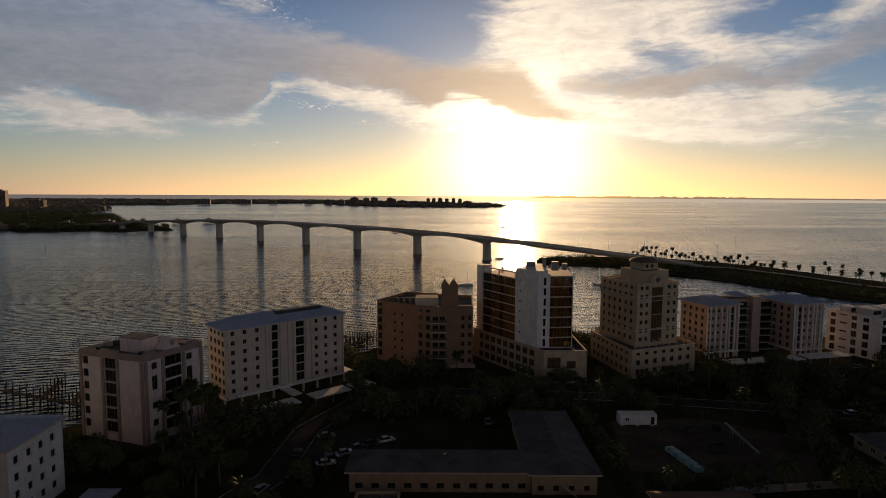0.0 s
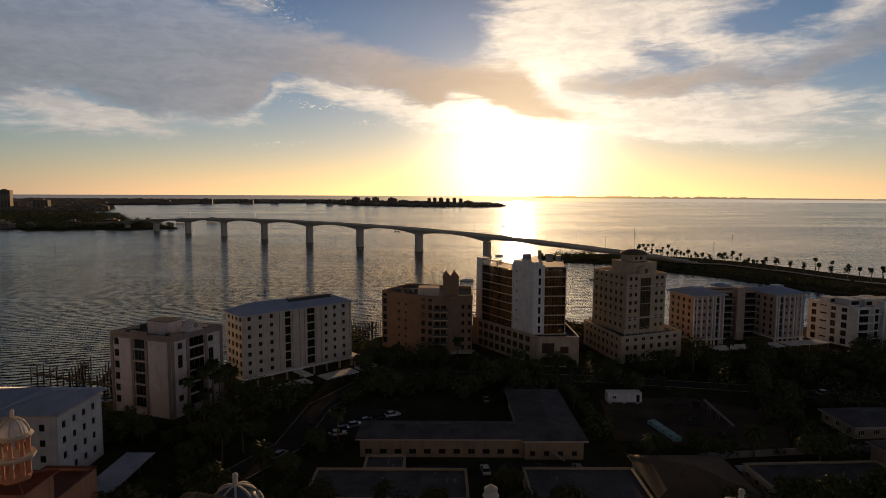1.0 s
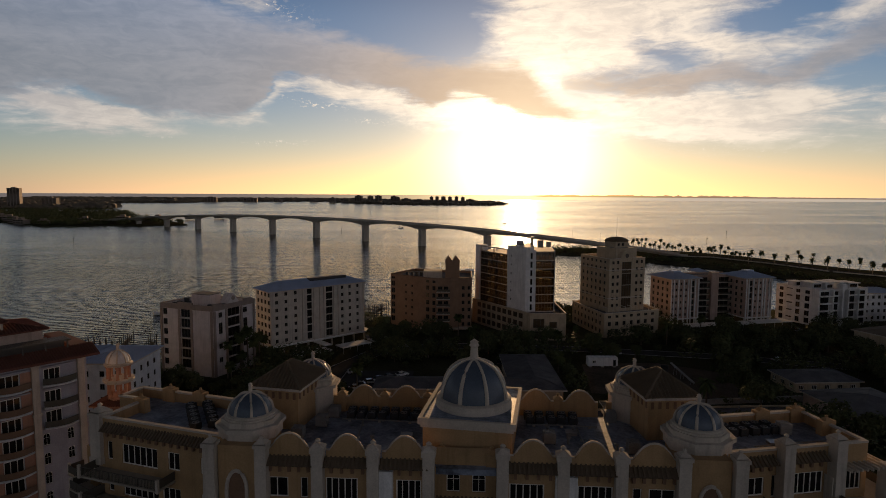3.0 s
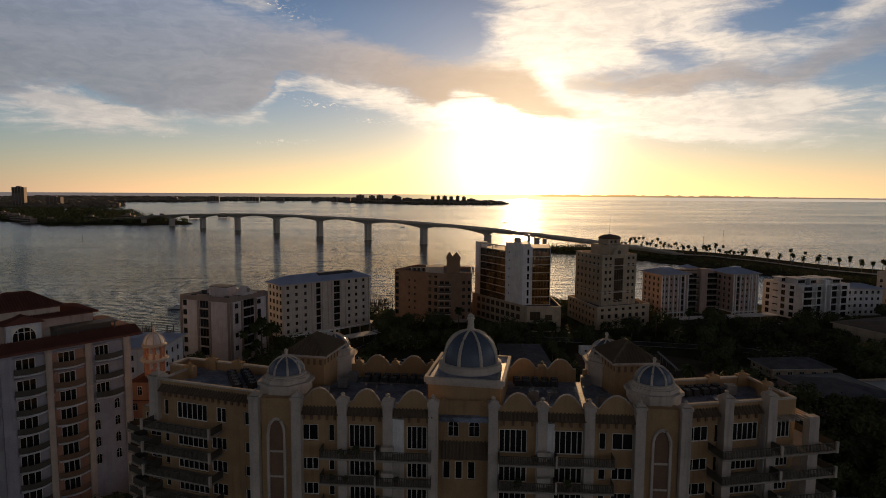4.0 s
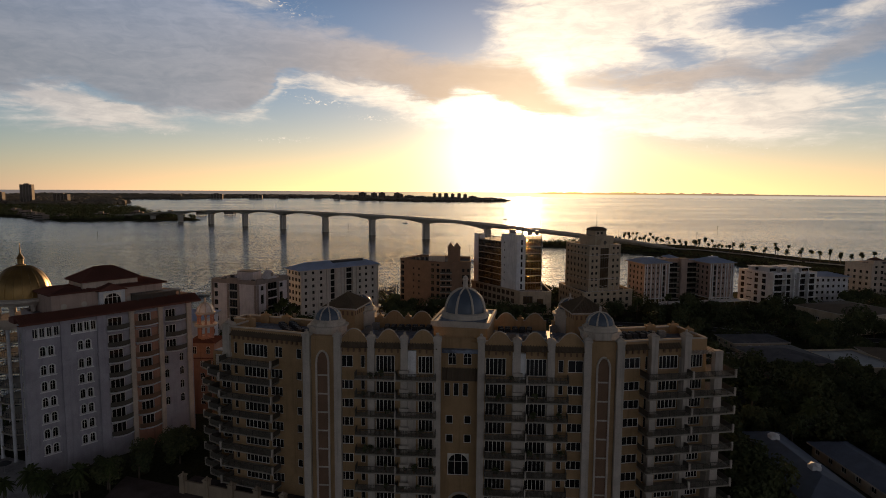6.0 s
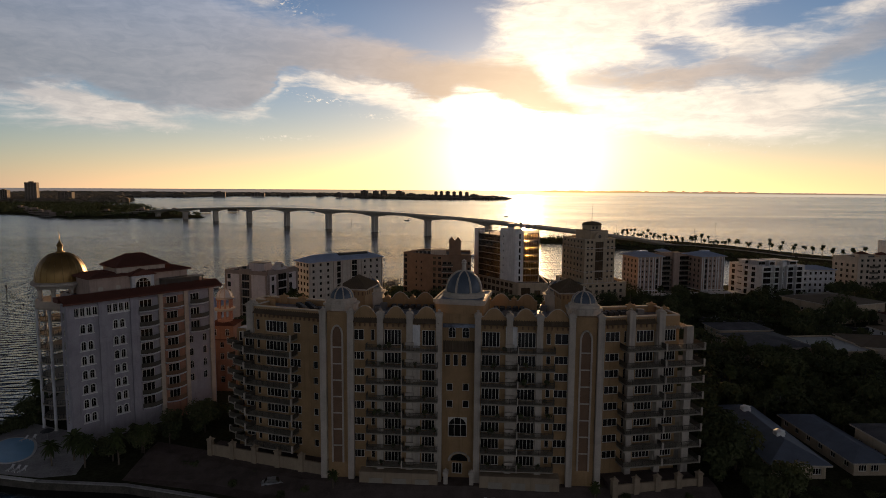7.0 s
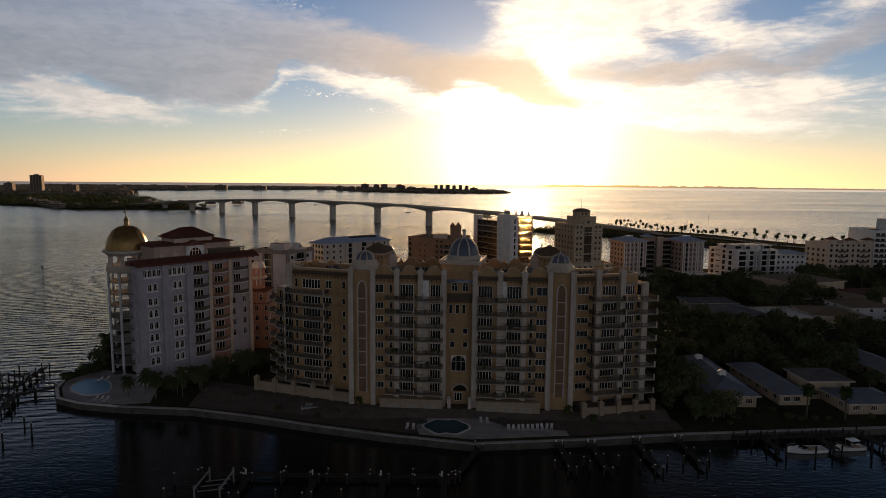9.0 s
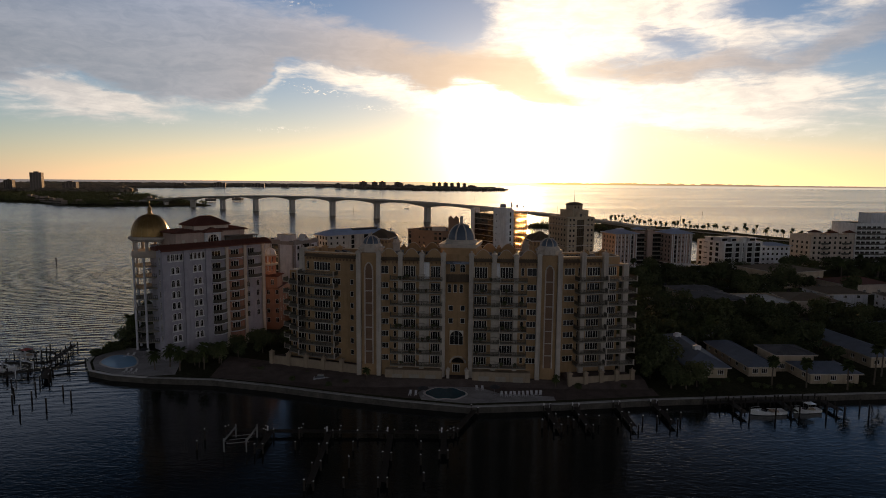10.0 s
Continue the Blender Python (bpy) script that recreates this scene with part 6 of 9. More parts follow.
lathe(bm, [(0, 18.6), (2.1, 18.6), (2.1, 19.5), (1.8, 19.7), (0, 19.7)], 8, CX, CY)
part("plinth", bm, PEACH, cup)
for i in range(8):
    a = 2 * math.pi * (i + 0.5) / 8
    bm = bmesh.new()
    lathe(bm, [(0.34, 19.7), (0.30, 20.0), (0.30, 21.8), (0.42, 22.2)], 8, CX + 1.75 * math.cos(a), CY + 1.75 * math.sin(a))
    part("lower_column", bm, PEACH, cup)
bm = bmesh.new()
lathe(bm, [(1.3, 22.1), (2.5, 22.1), (2.75, 22.5), (2.75, 22.8), (0, 22.8)], 24, CX, CY)
part("ledge", bm, TRIM, cup)
for i in range(8):
    a = 2 * math.pi * (i + 0.5) / 8
    bm = bmesh.new()
    lathe(bm, [(0.36, 22.8), (0.26, 23.0), (0.24, 24.6), (0.44, 25.2), (0.5, 25.5)], 8, CX + 1.85 * math.cos(a), CY + 1.85 * math.sin(a))
    part("column", bm, PEACH, cup)
bm = bmesh.new()
lathe(bm, [(1.2, 25.3), (2.3, 25.3), (2.55, 25.6), (2.2, 25.75), (0, 25.75)], 24, CX, CY)
part("cornice", bm, TRIM, cup)
dome(cup, CX, CY, 25.6, 2.0, 2.2, 8, GREYW, TRIM, 0.3, 1.4, 1.1)

# ---- the white house with pale metal roofs by the canal ----
i_house = thing("metal_roof_house", "white apartment house with pale blue metal hip roofs", "building", Matrix.Translation((-2.6, 0, GROUND)))
block(i_house, [(-88, 157), (-75, 157), (-75, 173), (-88, 173)], 0, 15.6, GREYW, {0: rows(1.4, 3.9, 3, 2.0, 3.3, 4, 1.2, 1.5), 1: rows(1.6, 3.5, 4, 2.0, 3.3, 4, 1.2, 1.5)}, FRAME_D, 0.02)
block(i_house, [(-116, 152), (-88.1, 159), (-88.1, 173), (-116, 173)], 0, 15.6, GREYW, {0: rows(3, 4.5, 6, 2.0, 3.3, 4, 2.6, 1.9)}, FRAME_D, 0.02)
for k in range(4):
    m, w = edge_pose((-116, 152), (-88.1, 159), 0)
    balcony(i_house, m, 2, w - 1, 1.6 + 3.3 * k, 1.6)
hip_roof(i_house, -88, -75, 157, 173, 15.6, 1.9, METAL, over=0.9, pitch=0.6, rib=0.05)
hip_roof(i_house, -116, -87, 161, 173, 15.62, 1.9, METAL, over=0.9, pitch=0.6, rib=0.05)
hip_roof(i_house, -116, -94, 152, 163, 15.64, 1.7, METAL, over=0.9, pitch=0.6, rib=0.05)
port = thing("carport", "open carport with a pale ribbed metal roof on posts", "carport", Matrix.Translation((0, 0, GROUND)))
hip_roof(port, -69.5, -63.5, 150.5, 168, 2.6, 0.5, METAL, over=0.2, pitch=0.6, rib=0.05, fascia=0.15)
for x in (-69.2, -63.8):
    for y in (151, 156.5, 162, 167.5):
        bm = bmesh.new()
        lathe(bm, [(0.09, 0), (0.09, 2.5)], 8, x, y)
        part("post", bm, STEEL, port)

# ---- house with gables and roof terraces ----
a_house = thing("gabled_apartment_house", "beige stucco apartment house with arched windows and a gabled roof terrace", "building", Matrix.Translation((0, 0, GROUND)))
AP = [(-90.5, 201.5), (-71, 194.5), (-63, 210), (-82.5, 217)]
ah0 = rows(1.0, 5, 1, 2.6, 3.25, 6, 1.7, 2.0, 1) + rows(8.2, 5, 1, 2.2, 3.25, 6, 3.6, 2.8, 3)
ah1 = [(2.2, 18.6, 1.5, 1.7, 2, True), (2.2, 13.4, 1.5, 3.6, 2, True), (2.2, 8.6, 1.5, 1.7, 2), (2.2, 4.2, 1.5, 1.7, 2), (12.4, 18.6, 1.8, 1.7, 2, True), (12.4, 12.4, 1.8, 4.4, 2, True), (12.4, 7.4, 1.6, 1.7, 2), (12.4, 3.4, 1.6, 1.7, 2)] + rows(6.0, 5, 1, 2.2, 3.25, 6, 4.9, 2.8, 3)
block(a_house, AP, 0, 22.4, MAUVE, {0: ah0, 1: ah1}, FRAME_D, 1.0, ROOFG, coping=TAUPE)
am, alen = edge_pose(AP[0], AP[1])
am1, alen1 = edge_pose(AP[1], AP[2])
for mm, us, top in ((am, (0.35, 7.6, 12.4, alen - 0.5), 22.4), (am1, (0.5, 5.3, 11.5, alen1 - 0.4), 22.4)):
    for u in us:
        bm = bmesh.new()
        box(bm, u - 0.42, u + 0.42, -0.3, -0.002, 0, top - 1.5, mm)
        part("pilaster", bm, TAUPE, a_house)
for mm, w in ((am, alen), (am1, alen1)):
    bm = bmesh.new()
    box(bm, -0.05, w + 0.05, -0.16, -0.002, 21.0, 22.39, mm)
    part("cornice_band", bm, TAUPE, a_house)
for mm, u0, u1 in ((am, 7.2, 12.8), (am1, 0.0, 3.4), (am1, 12.6, 16.0)):
    bm = bmesh.new()
    box(bm, u0, u1, -0.3, 0.35, 22.41, 23.2, mm)
    part("raised_parapet", bm, TAUPE, a_house)
for k in range(6):
    bm = bmesh.new()
    box(bm, 8.1, 11.9, -0.55, 0.0, 1.9 + 3.25 * k, 2.15 + 3.25 * k, am)
    part("floor_band", bm, TRIM, a_house)
bm = bmesh.new()
lathe(bm, [(0, 0), (0.75, 0), (0.75, 0.08), (0, 0.08)], 20)
bm.transform(am1 @ Matrix.Translation((8.3, -0.01, 24.2)) @ Matrix.Rotation(math.pi / 2, 4, "X"))
part("roundel", bm, TAUPE, a_house)
bm = bmesh.new()
vs = [bm.verts.new(am1 @ Vector(p)) for p in ((5.8, 0.0, 22.6), (10.8, 0.0, 22.6), (8.3, 0.0, 25.6), (5.8, 3.4, 22.6), (10.8, 3.4, 22.6), (8.3, 3.4, 25.6))]
for f in ((0, 1, 2), (5, 4, 3), (0, 2, 5, 3), (2, 1, 4, 5)):
    bm.faces.new([vs[i] for i in f])
part("gable", bm, MAUVE, a_house)
bm = bmesh.new()
box(bm, 8.0, 15.4, 5.0, 10.0, 21.4, 25.0, am)
part("roof_house_wall", bm, MAUVE, a_house)
bm = bmesh.new()
box(bm, 7.8, 15.6, 4.8, 10.2, 25.0, 25.2, am)
part("coping", bm, ROOFG, a_house)
for k, (x, y) in enumerate(((2, 3), (3.6, 3.4), (2.2, 8), (16, 3), (10, 12), (7, 12.5))):
    bm = bmesh.new()
    box(bm, x, x + 1.3, y, y + 1.0, 21.4, 22.4 + 0.3 * (k % 3), am)
    part("plant_box", bm, DARKM, a_house)

# ---- long white house on stilts, hipped pale roof ----
b_house = thing("stilted_apartment_house", "cream apartment slab on stilts with a pale hipped roof", "building", Matrix.Translation((0, 0, GROUND)))
BP, BQ = (-60.5, 219.5), (-31.0, 246.0)
bmx, blen = edge_pose(BP, BQ)
bd = 11.5
bpts = [(c.x, c.y) for c in (bmx @ Vector(p) for p in ((0, 0, 0), (blen, 0, 0), (blen, bd, 0), (0, bd, 0)))]
bh = []
for i in range(7):
    z = 0.9 + 2.8 * i
    for u in (2.0, 5.6, 9.4, 29.2, 32.6, 36.2):
        bh.append((u, z, 1.1, 1.3, 2))
    bh += [(14.6, z - 0.4, 2.0, 2.5, 1), (22.6, z - 0.4, 2.8, 2.5, 2)]
block(b_house, bpts, 3.4, 23.0, IVORY, {0: bh, 3: rows(1.4, 2.8, 4, 0.8, 2.8, 7, 1.5, 1.6, 2)}, FRAME_D, 0.02)
for u in (0.2, 12.8, 17.4, 20.0, 21.8, 26.0, 28.0, blen - 0.2):
    bm = bmesh.new()
    box(bm, u - 0.25, u + 0.25, -0.35, -0.002, 3.4, 23.0, bmx)
    part("pilaster", bm, TRIM, b_house)
hip_roof(b_house, 0, blen, 0, bd, 23.1, 2.6, METAL, bmx, over=0.9, pitch=0.7, rib=0.05)
bm = bmesh.new()
box(bm, blen * 0.45, blen * 0.85, bd * 0.3, bd * 0.5, 24.6, 25.9, bmx)
part("roof_well", bm, DARKM, b_house)
bm = bmesh.new()
box(bm, -0.6, blen + 3.5, -1.0, bd + 0.5, 2.9, 3.4, bmx)
part("deck_slab", bm, WHITE, b_house)
for u in range(0, 41, 5):
    for y in (0.2, bd - 0.4):
        bm = bmesh.new()
        box(bm, u - 0.3, u + 0.3, y - 0.3, y + 0.3, 0, 2.9, bmx)
        part("stilt", bm, TRIM, b_house)
bm = bmesh.new()
box(bm, 16.5, 19.5, -9.0, -1.0, 2.6, 2.95, bmx)
part("entrance_canopy", bm, WHITE, b_house)
b_port = thing("carport", "long open carport with a flat white roof", "carport", Matrix.Translation((0, 0, GROUND)))
for u0, u1 in ((3, 16), (20.5, 33), (34.5, 42)):
    bm = bmesh.new()
    box(bm, u0, u1, -15.0, -9.6, 2.3, 2.65, bmx)
    part("canopy", bm, WHITE, b_port)
    for u in (u0 + 0.4, (u0 + u1) / 2, u1 - 0.4):
        for y in (-14.6, -10.0):
            bm = bmesh.new()
            box(bm, u - 0.08, u + 0.08, y - 0.08, y + 0.08, 0, 2.3, bmx)
            part("post", bm, STEEL, b_port)

# ---- brown brick house with a lantern tower ----
c_house = thing("brown_apartment_house", "brown brick apartment house with balconies and a gabled lantern tower", "building", Matrix.Translation((0, 0, GROUND)))
CP = [(-22.6, 273.4), (-8, 262.5), (-2.5, 259.5), (3.5, 259.5), (7.0, 262), (12.6, 262.5), (13.5, 284), (-13, 292)]
ch = {0: rows(0.4, 3, 1, 1.8, 3.1, 7, 2.0, 2.3, 2) + rows(8.2, 3.4, 2, 2.2, 3.1, 6, 0.9, 1.1, 1) + rows(16.6, 3, 1, 1.8, 3.1, 6, 2.0, 2.3, 2), 1: rows(1.4, 3, 2, 1.8, 3.1, 7, 1.6, 1.9, 2), 2: rows(0.8, 2.4, 2, 1.6, 3.1, 6, 1.9, 2.0, 2), 4: rows(1.4, 2.5, 2, 1.8, 3.1, 6, 1.2, 1.6, 2)}
block(c_house, CP, 0, 22.4, BROWN, ch, FRAME_D, 0.9, ROOFG, coping=NICHE)
cm, cl = edge_pose(CP[2], CP[3])
for k in range(6):
    balcony(c_house, cm, 0.2, cl - 0.2, 1.5 + 3.1 * k, 1.5, slab_mat=TRIM)
bm = bmesh.new()
box(bm, -9, 13.4, 258.6, 262.4, 1.0, 1.5)
part("terrace_slab", bm, TRIM, c_house)
bm = bmesh.new()
box(bm, 1.4, 7.4, 263.5, 269.5, 21, 28.6)
part("lantern", bm, BROWN, c_house)
for x0, x1 in ((1.2, 4.39), (4.4, 7.6)):
    bm = bmesh.new()
    xm = (x0 + x1) / 2
    vs = [bm.verts.new(p) for p in ((x0, 263.3, 28.6), (x1, 263.3, 28.6), (x1, 263.3, 29.4), (xm, 263.3, 31.4), (x0, 263.3, 29.4), (x0, 269.7, 28.6), (x1, 269.7, 28.6), (x1, 269.7, 29.4), (xm, 269.7, 31.4), (x0, 269.7, 29.4))]
    for f in ((0, 1, 2, 3, 4), (9, 8, 7, 6, 5), (1, 6, 7, 2), (2, 7, 8, 3), (3, 8, 9, 4), (4, 9, 5, 0)):
        bm.faces.new([vs[i] for i in f])
    part("lantern_gable", bm, BROWN, c_house)
bm = bmesh.new()
box(bm, -8, 0, 266, 273, 21.5, 24.6)
part("roof_house_wall", bm, PINK, c_house)
for k in range(5):
    bm = bmesh.new()
    box(bm, -16 + k * 2.1, -14.9 + k * 2.1, 274, 275.2, 21.4, 23.2)
    part("plant_box", bm, DARKM, c_house)

# ---- tall glazed slab with a white shear wall ----
d_house = thing("glass_tower", "tall slab with gridded glass walls and a blank white wall", "building", Matrix.Translation((1.2, 0, GROUND)))
block(d_house, [(12.5, 279), (33.8, 245), (48, 245), (48, 282), (20, 296)], 0, 10.8, CREAM, {0: rows(4, 3.6, 9, 1.0, 3.4, 3, 2.6, 2.2, 2), 1: [(1.2, 0.6, 4.4, 3.0, 3), (7.4, 0.6, 3.6, 2.4, 2), (7.6, 5.0, 3.0, 2.4, 2), (1.2, 5.0, 4.4, 3.6, 3)]}, FRAME_D, 0.9, ROOFG, coping=TRIM, glass=GLASS_W)
DP = [(25.8, 258.5), (32.2, 249.6), (44.2, 251.0), (46.5, 268), (36, 272)]
DL = [(16.0, 277.0), (26.3, 259.5), (33, 274), (24, 287)]


def glazed_block(pts, z0, floors, pitch, glazed, wall_mat):
    """Open floors between slabs: glass along the sides named in glazed (side: first and last metre), plain walls on the others."""
    top = z0 + floors * pitch
    cx, cy = sum(p[0] for p in pts) / len(pts), sum(p[1] for p in pts) / len(pts)
    inner = [(cx + (x - cx) * 0.97, cy + (y - cy) * 0.97) for x, y in pts]
    for k in range(floors + 1):
        bm = bmesh.new()
        prism(bm, inner, z0 + pitch * k - 0.15, z0 + pitch * k + 0.15)
        part("floor_slab", bm, TRIM, d_house)
    for i in range(len(pts)):
        m, w = edge_pose(pts[i], pts[(i + 1) % len(pts)], z0)
        u0, u1 = glazed.get(i, (w, w))
        u1 = min(u1, w - 0.3)
        for a, b in ((0.0, u0), (u1, w)) if i in glazed else ((0.0, w),):
            if b - a > 0.05:
                bm = bmesh.new()
                box(bm, a, b, 0.0, 0.35, 0.0, top - z0 + 0.8, m)
                part("wall", bm, wall_mat, d_house)
        if i not in glazed:
            continue
        n = max(2, round((u1 - u0) / (1.25 if i < 2 else 3.4)))
        step = (u1 - u0) / n
        for k in range(floors):
            bm = bmesh.new()
            box(bm, u0, u1, -0.3, 0.02, pitch * k - 0.16, pitch * k + 0.16, m)
            part("floor_band", bm, TRIM, d_house)
            for j in range(n):
                bm = bmesh.new()
                box(bm, u0 + step * j + 0.05, u0 + step * (j + 1) - 0.05, 0.05, 0.07, pitch * k + 0.2, pitch * (k + 1) - 0.2, m)
                part("pane", bm, AMBER, d_house)
            bm = bmesh.new()
            box(bm, u0, u1, -0.03, 0.09, pitch * k + pitch * 0.42, pitch * k + pitch * 0.42 + 0.07, m)
            part("transom", bm, FRAME_D, d_house)
        for j in range(n + 1):
            bm = bmesh.new()
            box(bm, u0 + step * j - 0.05, u0 + step * j + 0.05, -0.08, 0.12, 0.0, top - z0, m)
            part("mullion", bm, FRAME_D, d_house)
    return top


d_top = glazed_block(DP, 10.6, 7, 3.45, {1: (4.3, 99.0), 2: (0.4, 16.0), 3: (0.4, 10.8)}, WHITE)
bm = bmesh.new()
prism(bm, [(25.9, 258.4), (32.2, 249.7), (35.6, 250.1), (38, 271), (36, 271.8)], d_top + 0.2, 36.6)
part("upper_wall", bm, WHITE, d_house)
bm = bmesh.new()
m, w = edge_pose(DP[1], DP[2], 0)
for z in range(7):
    box(bm, 2.0, 2.8, -0.04, 0.0, 11.2 + 3.45 * z, 13.6 + 3.45 * z, m)
part("window_strip", bm, GLASS, d_house, "narrow dark window strip")
for z in range(6):
    mm, w = edge_pose(DP[0], DP[1], 0)
    bm = bmesh.new()
    box(bm, 2.2, 2.7, -0.05, 0.0, 14.2 + 3.6 * z, 14.9 + 3.6 * z, mm)
    part("vent", bm, DARKM, d_house)
dl_top = glazed_block(DL, 10.2, 7, 3.2, {0: (0.4, 99.0), 2: (0.3, 14.5), 3: (0.4, 12.0)}, CREAM)
dm, dl = edge_pose(DL[0], DL[1], 0)
for u in (0.4, dl / 2, dl - 0.6):
    bm = bmesh.new()
    box(bm, u, u + 0.3, -0.4, 0.0, dl_top, 34.6, dm)
    part("roof_post", bm, TRIM, d_house)
bm = bmesh.new()
box(bm, 0.3, dl - 0.3, -0.4, 0.0, 34.6, 35.0, dm)
part("roof_beam", bm, TRIM, d_house)
bm = bmesh.new()
box(bm, -3.6, -0.2, -0.4, 4.0, 0, 35.2, dm)
part("end_wall", bm, WHITE, d_house)
for x, y, w, h in ((30, 262, 3.2, 1.8), (38, 256, 2.2, 2.4), (42, 258, 1.6, 1.6), (36, 262, 1.0, 3.2)):
    bm = bmesh.new()
    box(bm, x, x + w, y, y + 2, 36.0, 36.6 + h)
    part("plant_box", bm, UNIT, d_house)

# ---- stepped cream tower with a tiled crown ----
e_house = thing("stepped_tower", "cream stepped apartment tower with a hipped tile crown", "building", Matrix.Translation((0, 0, GROUND)))
EP = [(59.0, 279), (65.4, 249.5), (91, 259.5), (86, 287)]
block(e_house, EP, 0, 9.8, CREAM, {0: rows(2.2, 3.4, 8, 1.4, 3.2, 3, 1.4, 1.7, 2), 1: rows(2.0, 3.6, 7, 1.4, 3.2, 3, 1.5, 1.7, 2)}, FRAME_D, 0.9, ROOFG, coping=TRIM)
ET = [(61.8, 277), (69.0, 256.8), (86.0, 264.0), (81, 284)]
eh = [(u, 2.0 + 3.0 * i, 1.2, 1.4, 2) for i in range(7) for u in (1.4, 3.8, 13.6, 16.2)] + []
block(e_house, ET, 9.0, 31.2, CREAM, {0: rows(1.6, 3.2, 6, 2.2, 3.0, 7, 1.3, 1.5, 2), 1: eh}, FRAME_D, 0.9, ROOFG, coping=TRIM)
for z in (14.6, 26.4):
    bm = bmesh.new()
    for i in range(4):
        mm, ll = edge_pose(ET[i], ET[(i + 1) % 4], 0)
        box(bm, -0.2, ll + 0.2, -0.25, -0.003, z, z + 0.35, mm)
    part("string_course", bm, TRIM, e_house)
block(e_house, [(67.5, 272), (72.5, 260.4), (82.5, 264.6), (78, 276)], 30.2, 35.4, CREAM, {1: rows(1.5, 3, 3, 1.0, 3, 1, 1.2, 1.6, 2)}, FRAME_D, 0.02)
emr, elr = edge_pose(ET[1], ET[2], 0)
bm = bmesh.new()
arc = [(elr / 2 - 0.5 + 3.2 * math.cos(math.pi * i / 14), 31.2 + 3.2 * math.sin(math.pi * i / 14)) for i in range(15)]
fa, fb = [[bm.verts.new(emr @ Vector((x, y, z))) for x, z in arc] for y in (-0.2, 2.4)]
bm.faces.new(fa[::-1]), bm.faces.new(fb)
for i in range(14):
    bm.faces.new((fa[i], fa[i + 1], fb[i + 1], fb[i]))
part("pediment", bm, CREAM, e_house)
bm = bmesh.new()
lathe(bm, [(0, 0), (0.9, 0), (0.9, 0.08), (0, 0.08)], 20)
bm.transform(emr @ Matrix.Translation((elr / 2 - 0.5, -0.21, 32.4)) @ Matrix.Rotation(math.pi / 2, 4, "X"))
part("roundel", bm, FRAME_D, e_house)
block(e_house, [(70.6, 271), (73.4, 264.2), (79.4, 266.8), (76.6, 273.4)], 35.3, 37.9, CREAM, {1: rows(1.0, 2.2, 2, 0.7, 3, 1, 1.2, 1.2, 2)}, FRAME_D, 0.02)
bm = bmesh.new()
lathe(bm, [(5.2, 37.9), (5.2, 38.2), (4.4, 38.9), (2.6, 39.5), (0, 39.8)], 12, 75.0, 268.8)
part("crown_roof", bm, TILE_D, e_house)
bm = bmesh.new()
tube(bm, [(75.0, 268.8, 39.6), (75.0, 268.8, 48.0)], 0.12, 0.05, 6)
part("mast", bm, STEEL, e_house)
for u in (2, 5, 8, 11, 14, 17, 20, 23, 26):
    bm = bmesh.new()
    m, _ = edge_pose(EP[1], EP[2], 0)
    box(bm, u, u + 0.2, 1.0, 3.6, 11.8, 12.0, m)
    box(bm, u, u + 0.2, 1.0, 1.2, 9.9, 11.8, m)
    part("pergola", bm, TRIM, e_house)

em3, el3 = edge_pose(ET[1], ET[2], 9.0)
for i in range(4):
    add_window(e_house, em3, (el3 / 2 - 2.8, 1.4 + 4.9 * i, 4.8, 4.7, 4), FRAME_D, depth=-0.11, name="glazed_bay", glass=GLASS_W)

# ---- twin blocks with pale hipped roofs ----
f_house = thing("twin_block_apartments", "pinkish twin apartment blocks with white piers and pale hip roofs", "building", Matrix.Translation((0, 0, GROUND)))


def twin(p, q, depth, left):
    m, w = edge_pose(p, q)
    pts = [(c.x, c.y) for c in (m @ Vector(v) for v in ((0, 0, 0), (w, 0, 0), (w, depth, 0), (0, depth, 0)))]
    strip = 10.75 if left else 1.95
    hs = [(u, 3.7 + 2.8 * i, 0.9, 1.1, 2) for i in range(6) for u in (0.75, 2.45, 4.9, 7.55, 10.0, 12.0) if abs(u - strip) > 1.3 and u + 1.1 < w]
    hs += [(strip, 3.0 + 2.8 * i, 1.5, 2.3, 2) for i in range(6)]
    block(f_house, pts, 2.6, 20.4, ROSE, {0: [(a[0], a[1] - 2.6, *a[2:]) for a in hs], 3: rows(1.6, 3.4, 4, 0.8, 2.8, 6, 1.3, 1.6, 2), 1: rows(1.6, 3.4, 4, 0.8, 2.8, 6, 1.3, 1.6, 2)}, FRAME_D, 0.02)
    for u in (0.2, 1.5, 3.9, 6.6, 9.0, 10.4, 12.6, w - 0.2):
        if abs(u - strip - 0.75) > 0.9:
            bm = bmesh.new()
            box(bm, u - 0.2, u + 0.2, -0.45, -0.002, 0, 20.4, m)
            part("pilaster", bm, WHITE, f_house)
    hip_roof(f_house, 0, w, 0, depth, 20.6, 2.6, METAL, m, over=1.2, pitch=0.7, rib=0.05)
    bm = bmesh.new()
    box(bm, w * 0.36, w * 0.64, depth * 0.38, depth * 0.6, 22.4, 23.3, m)
    part("roof_well", bm, METAL, f_house)
    bm = bmesh.new()
    box(bm, -0.4, w + 0.4, -0.8, depth, 2.2, 2.6, m)
    part("deck_slab", bm, WHITE, f_house)
    for u in (0.4, w / 2, w - 0.4):
        bm = bmesh.new()
        box(bm, u - 0.3, u + 0.3, 0.1, 0.7, 0, 2.2, m)
        part("stilt", bm, WHITE, f_house)
    return m, w


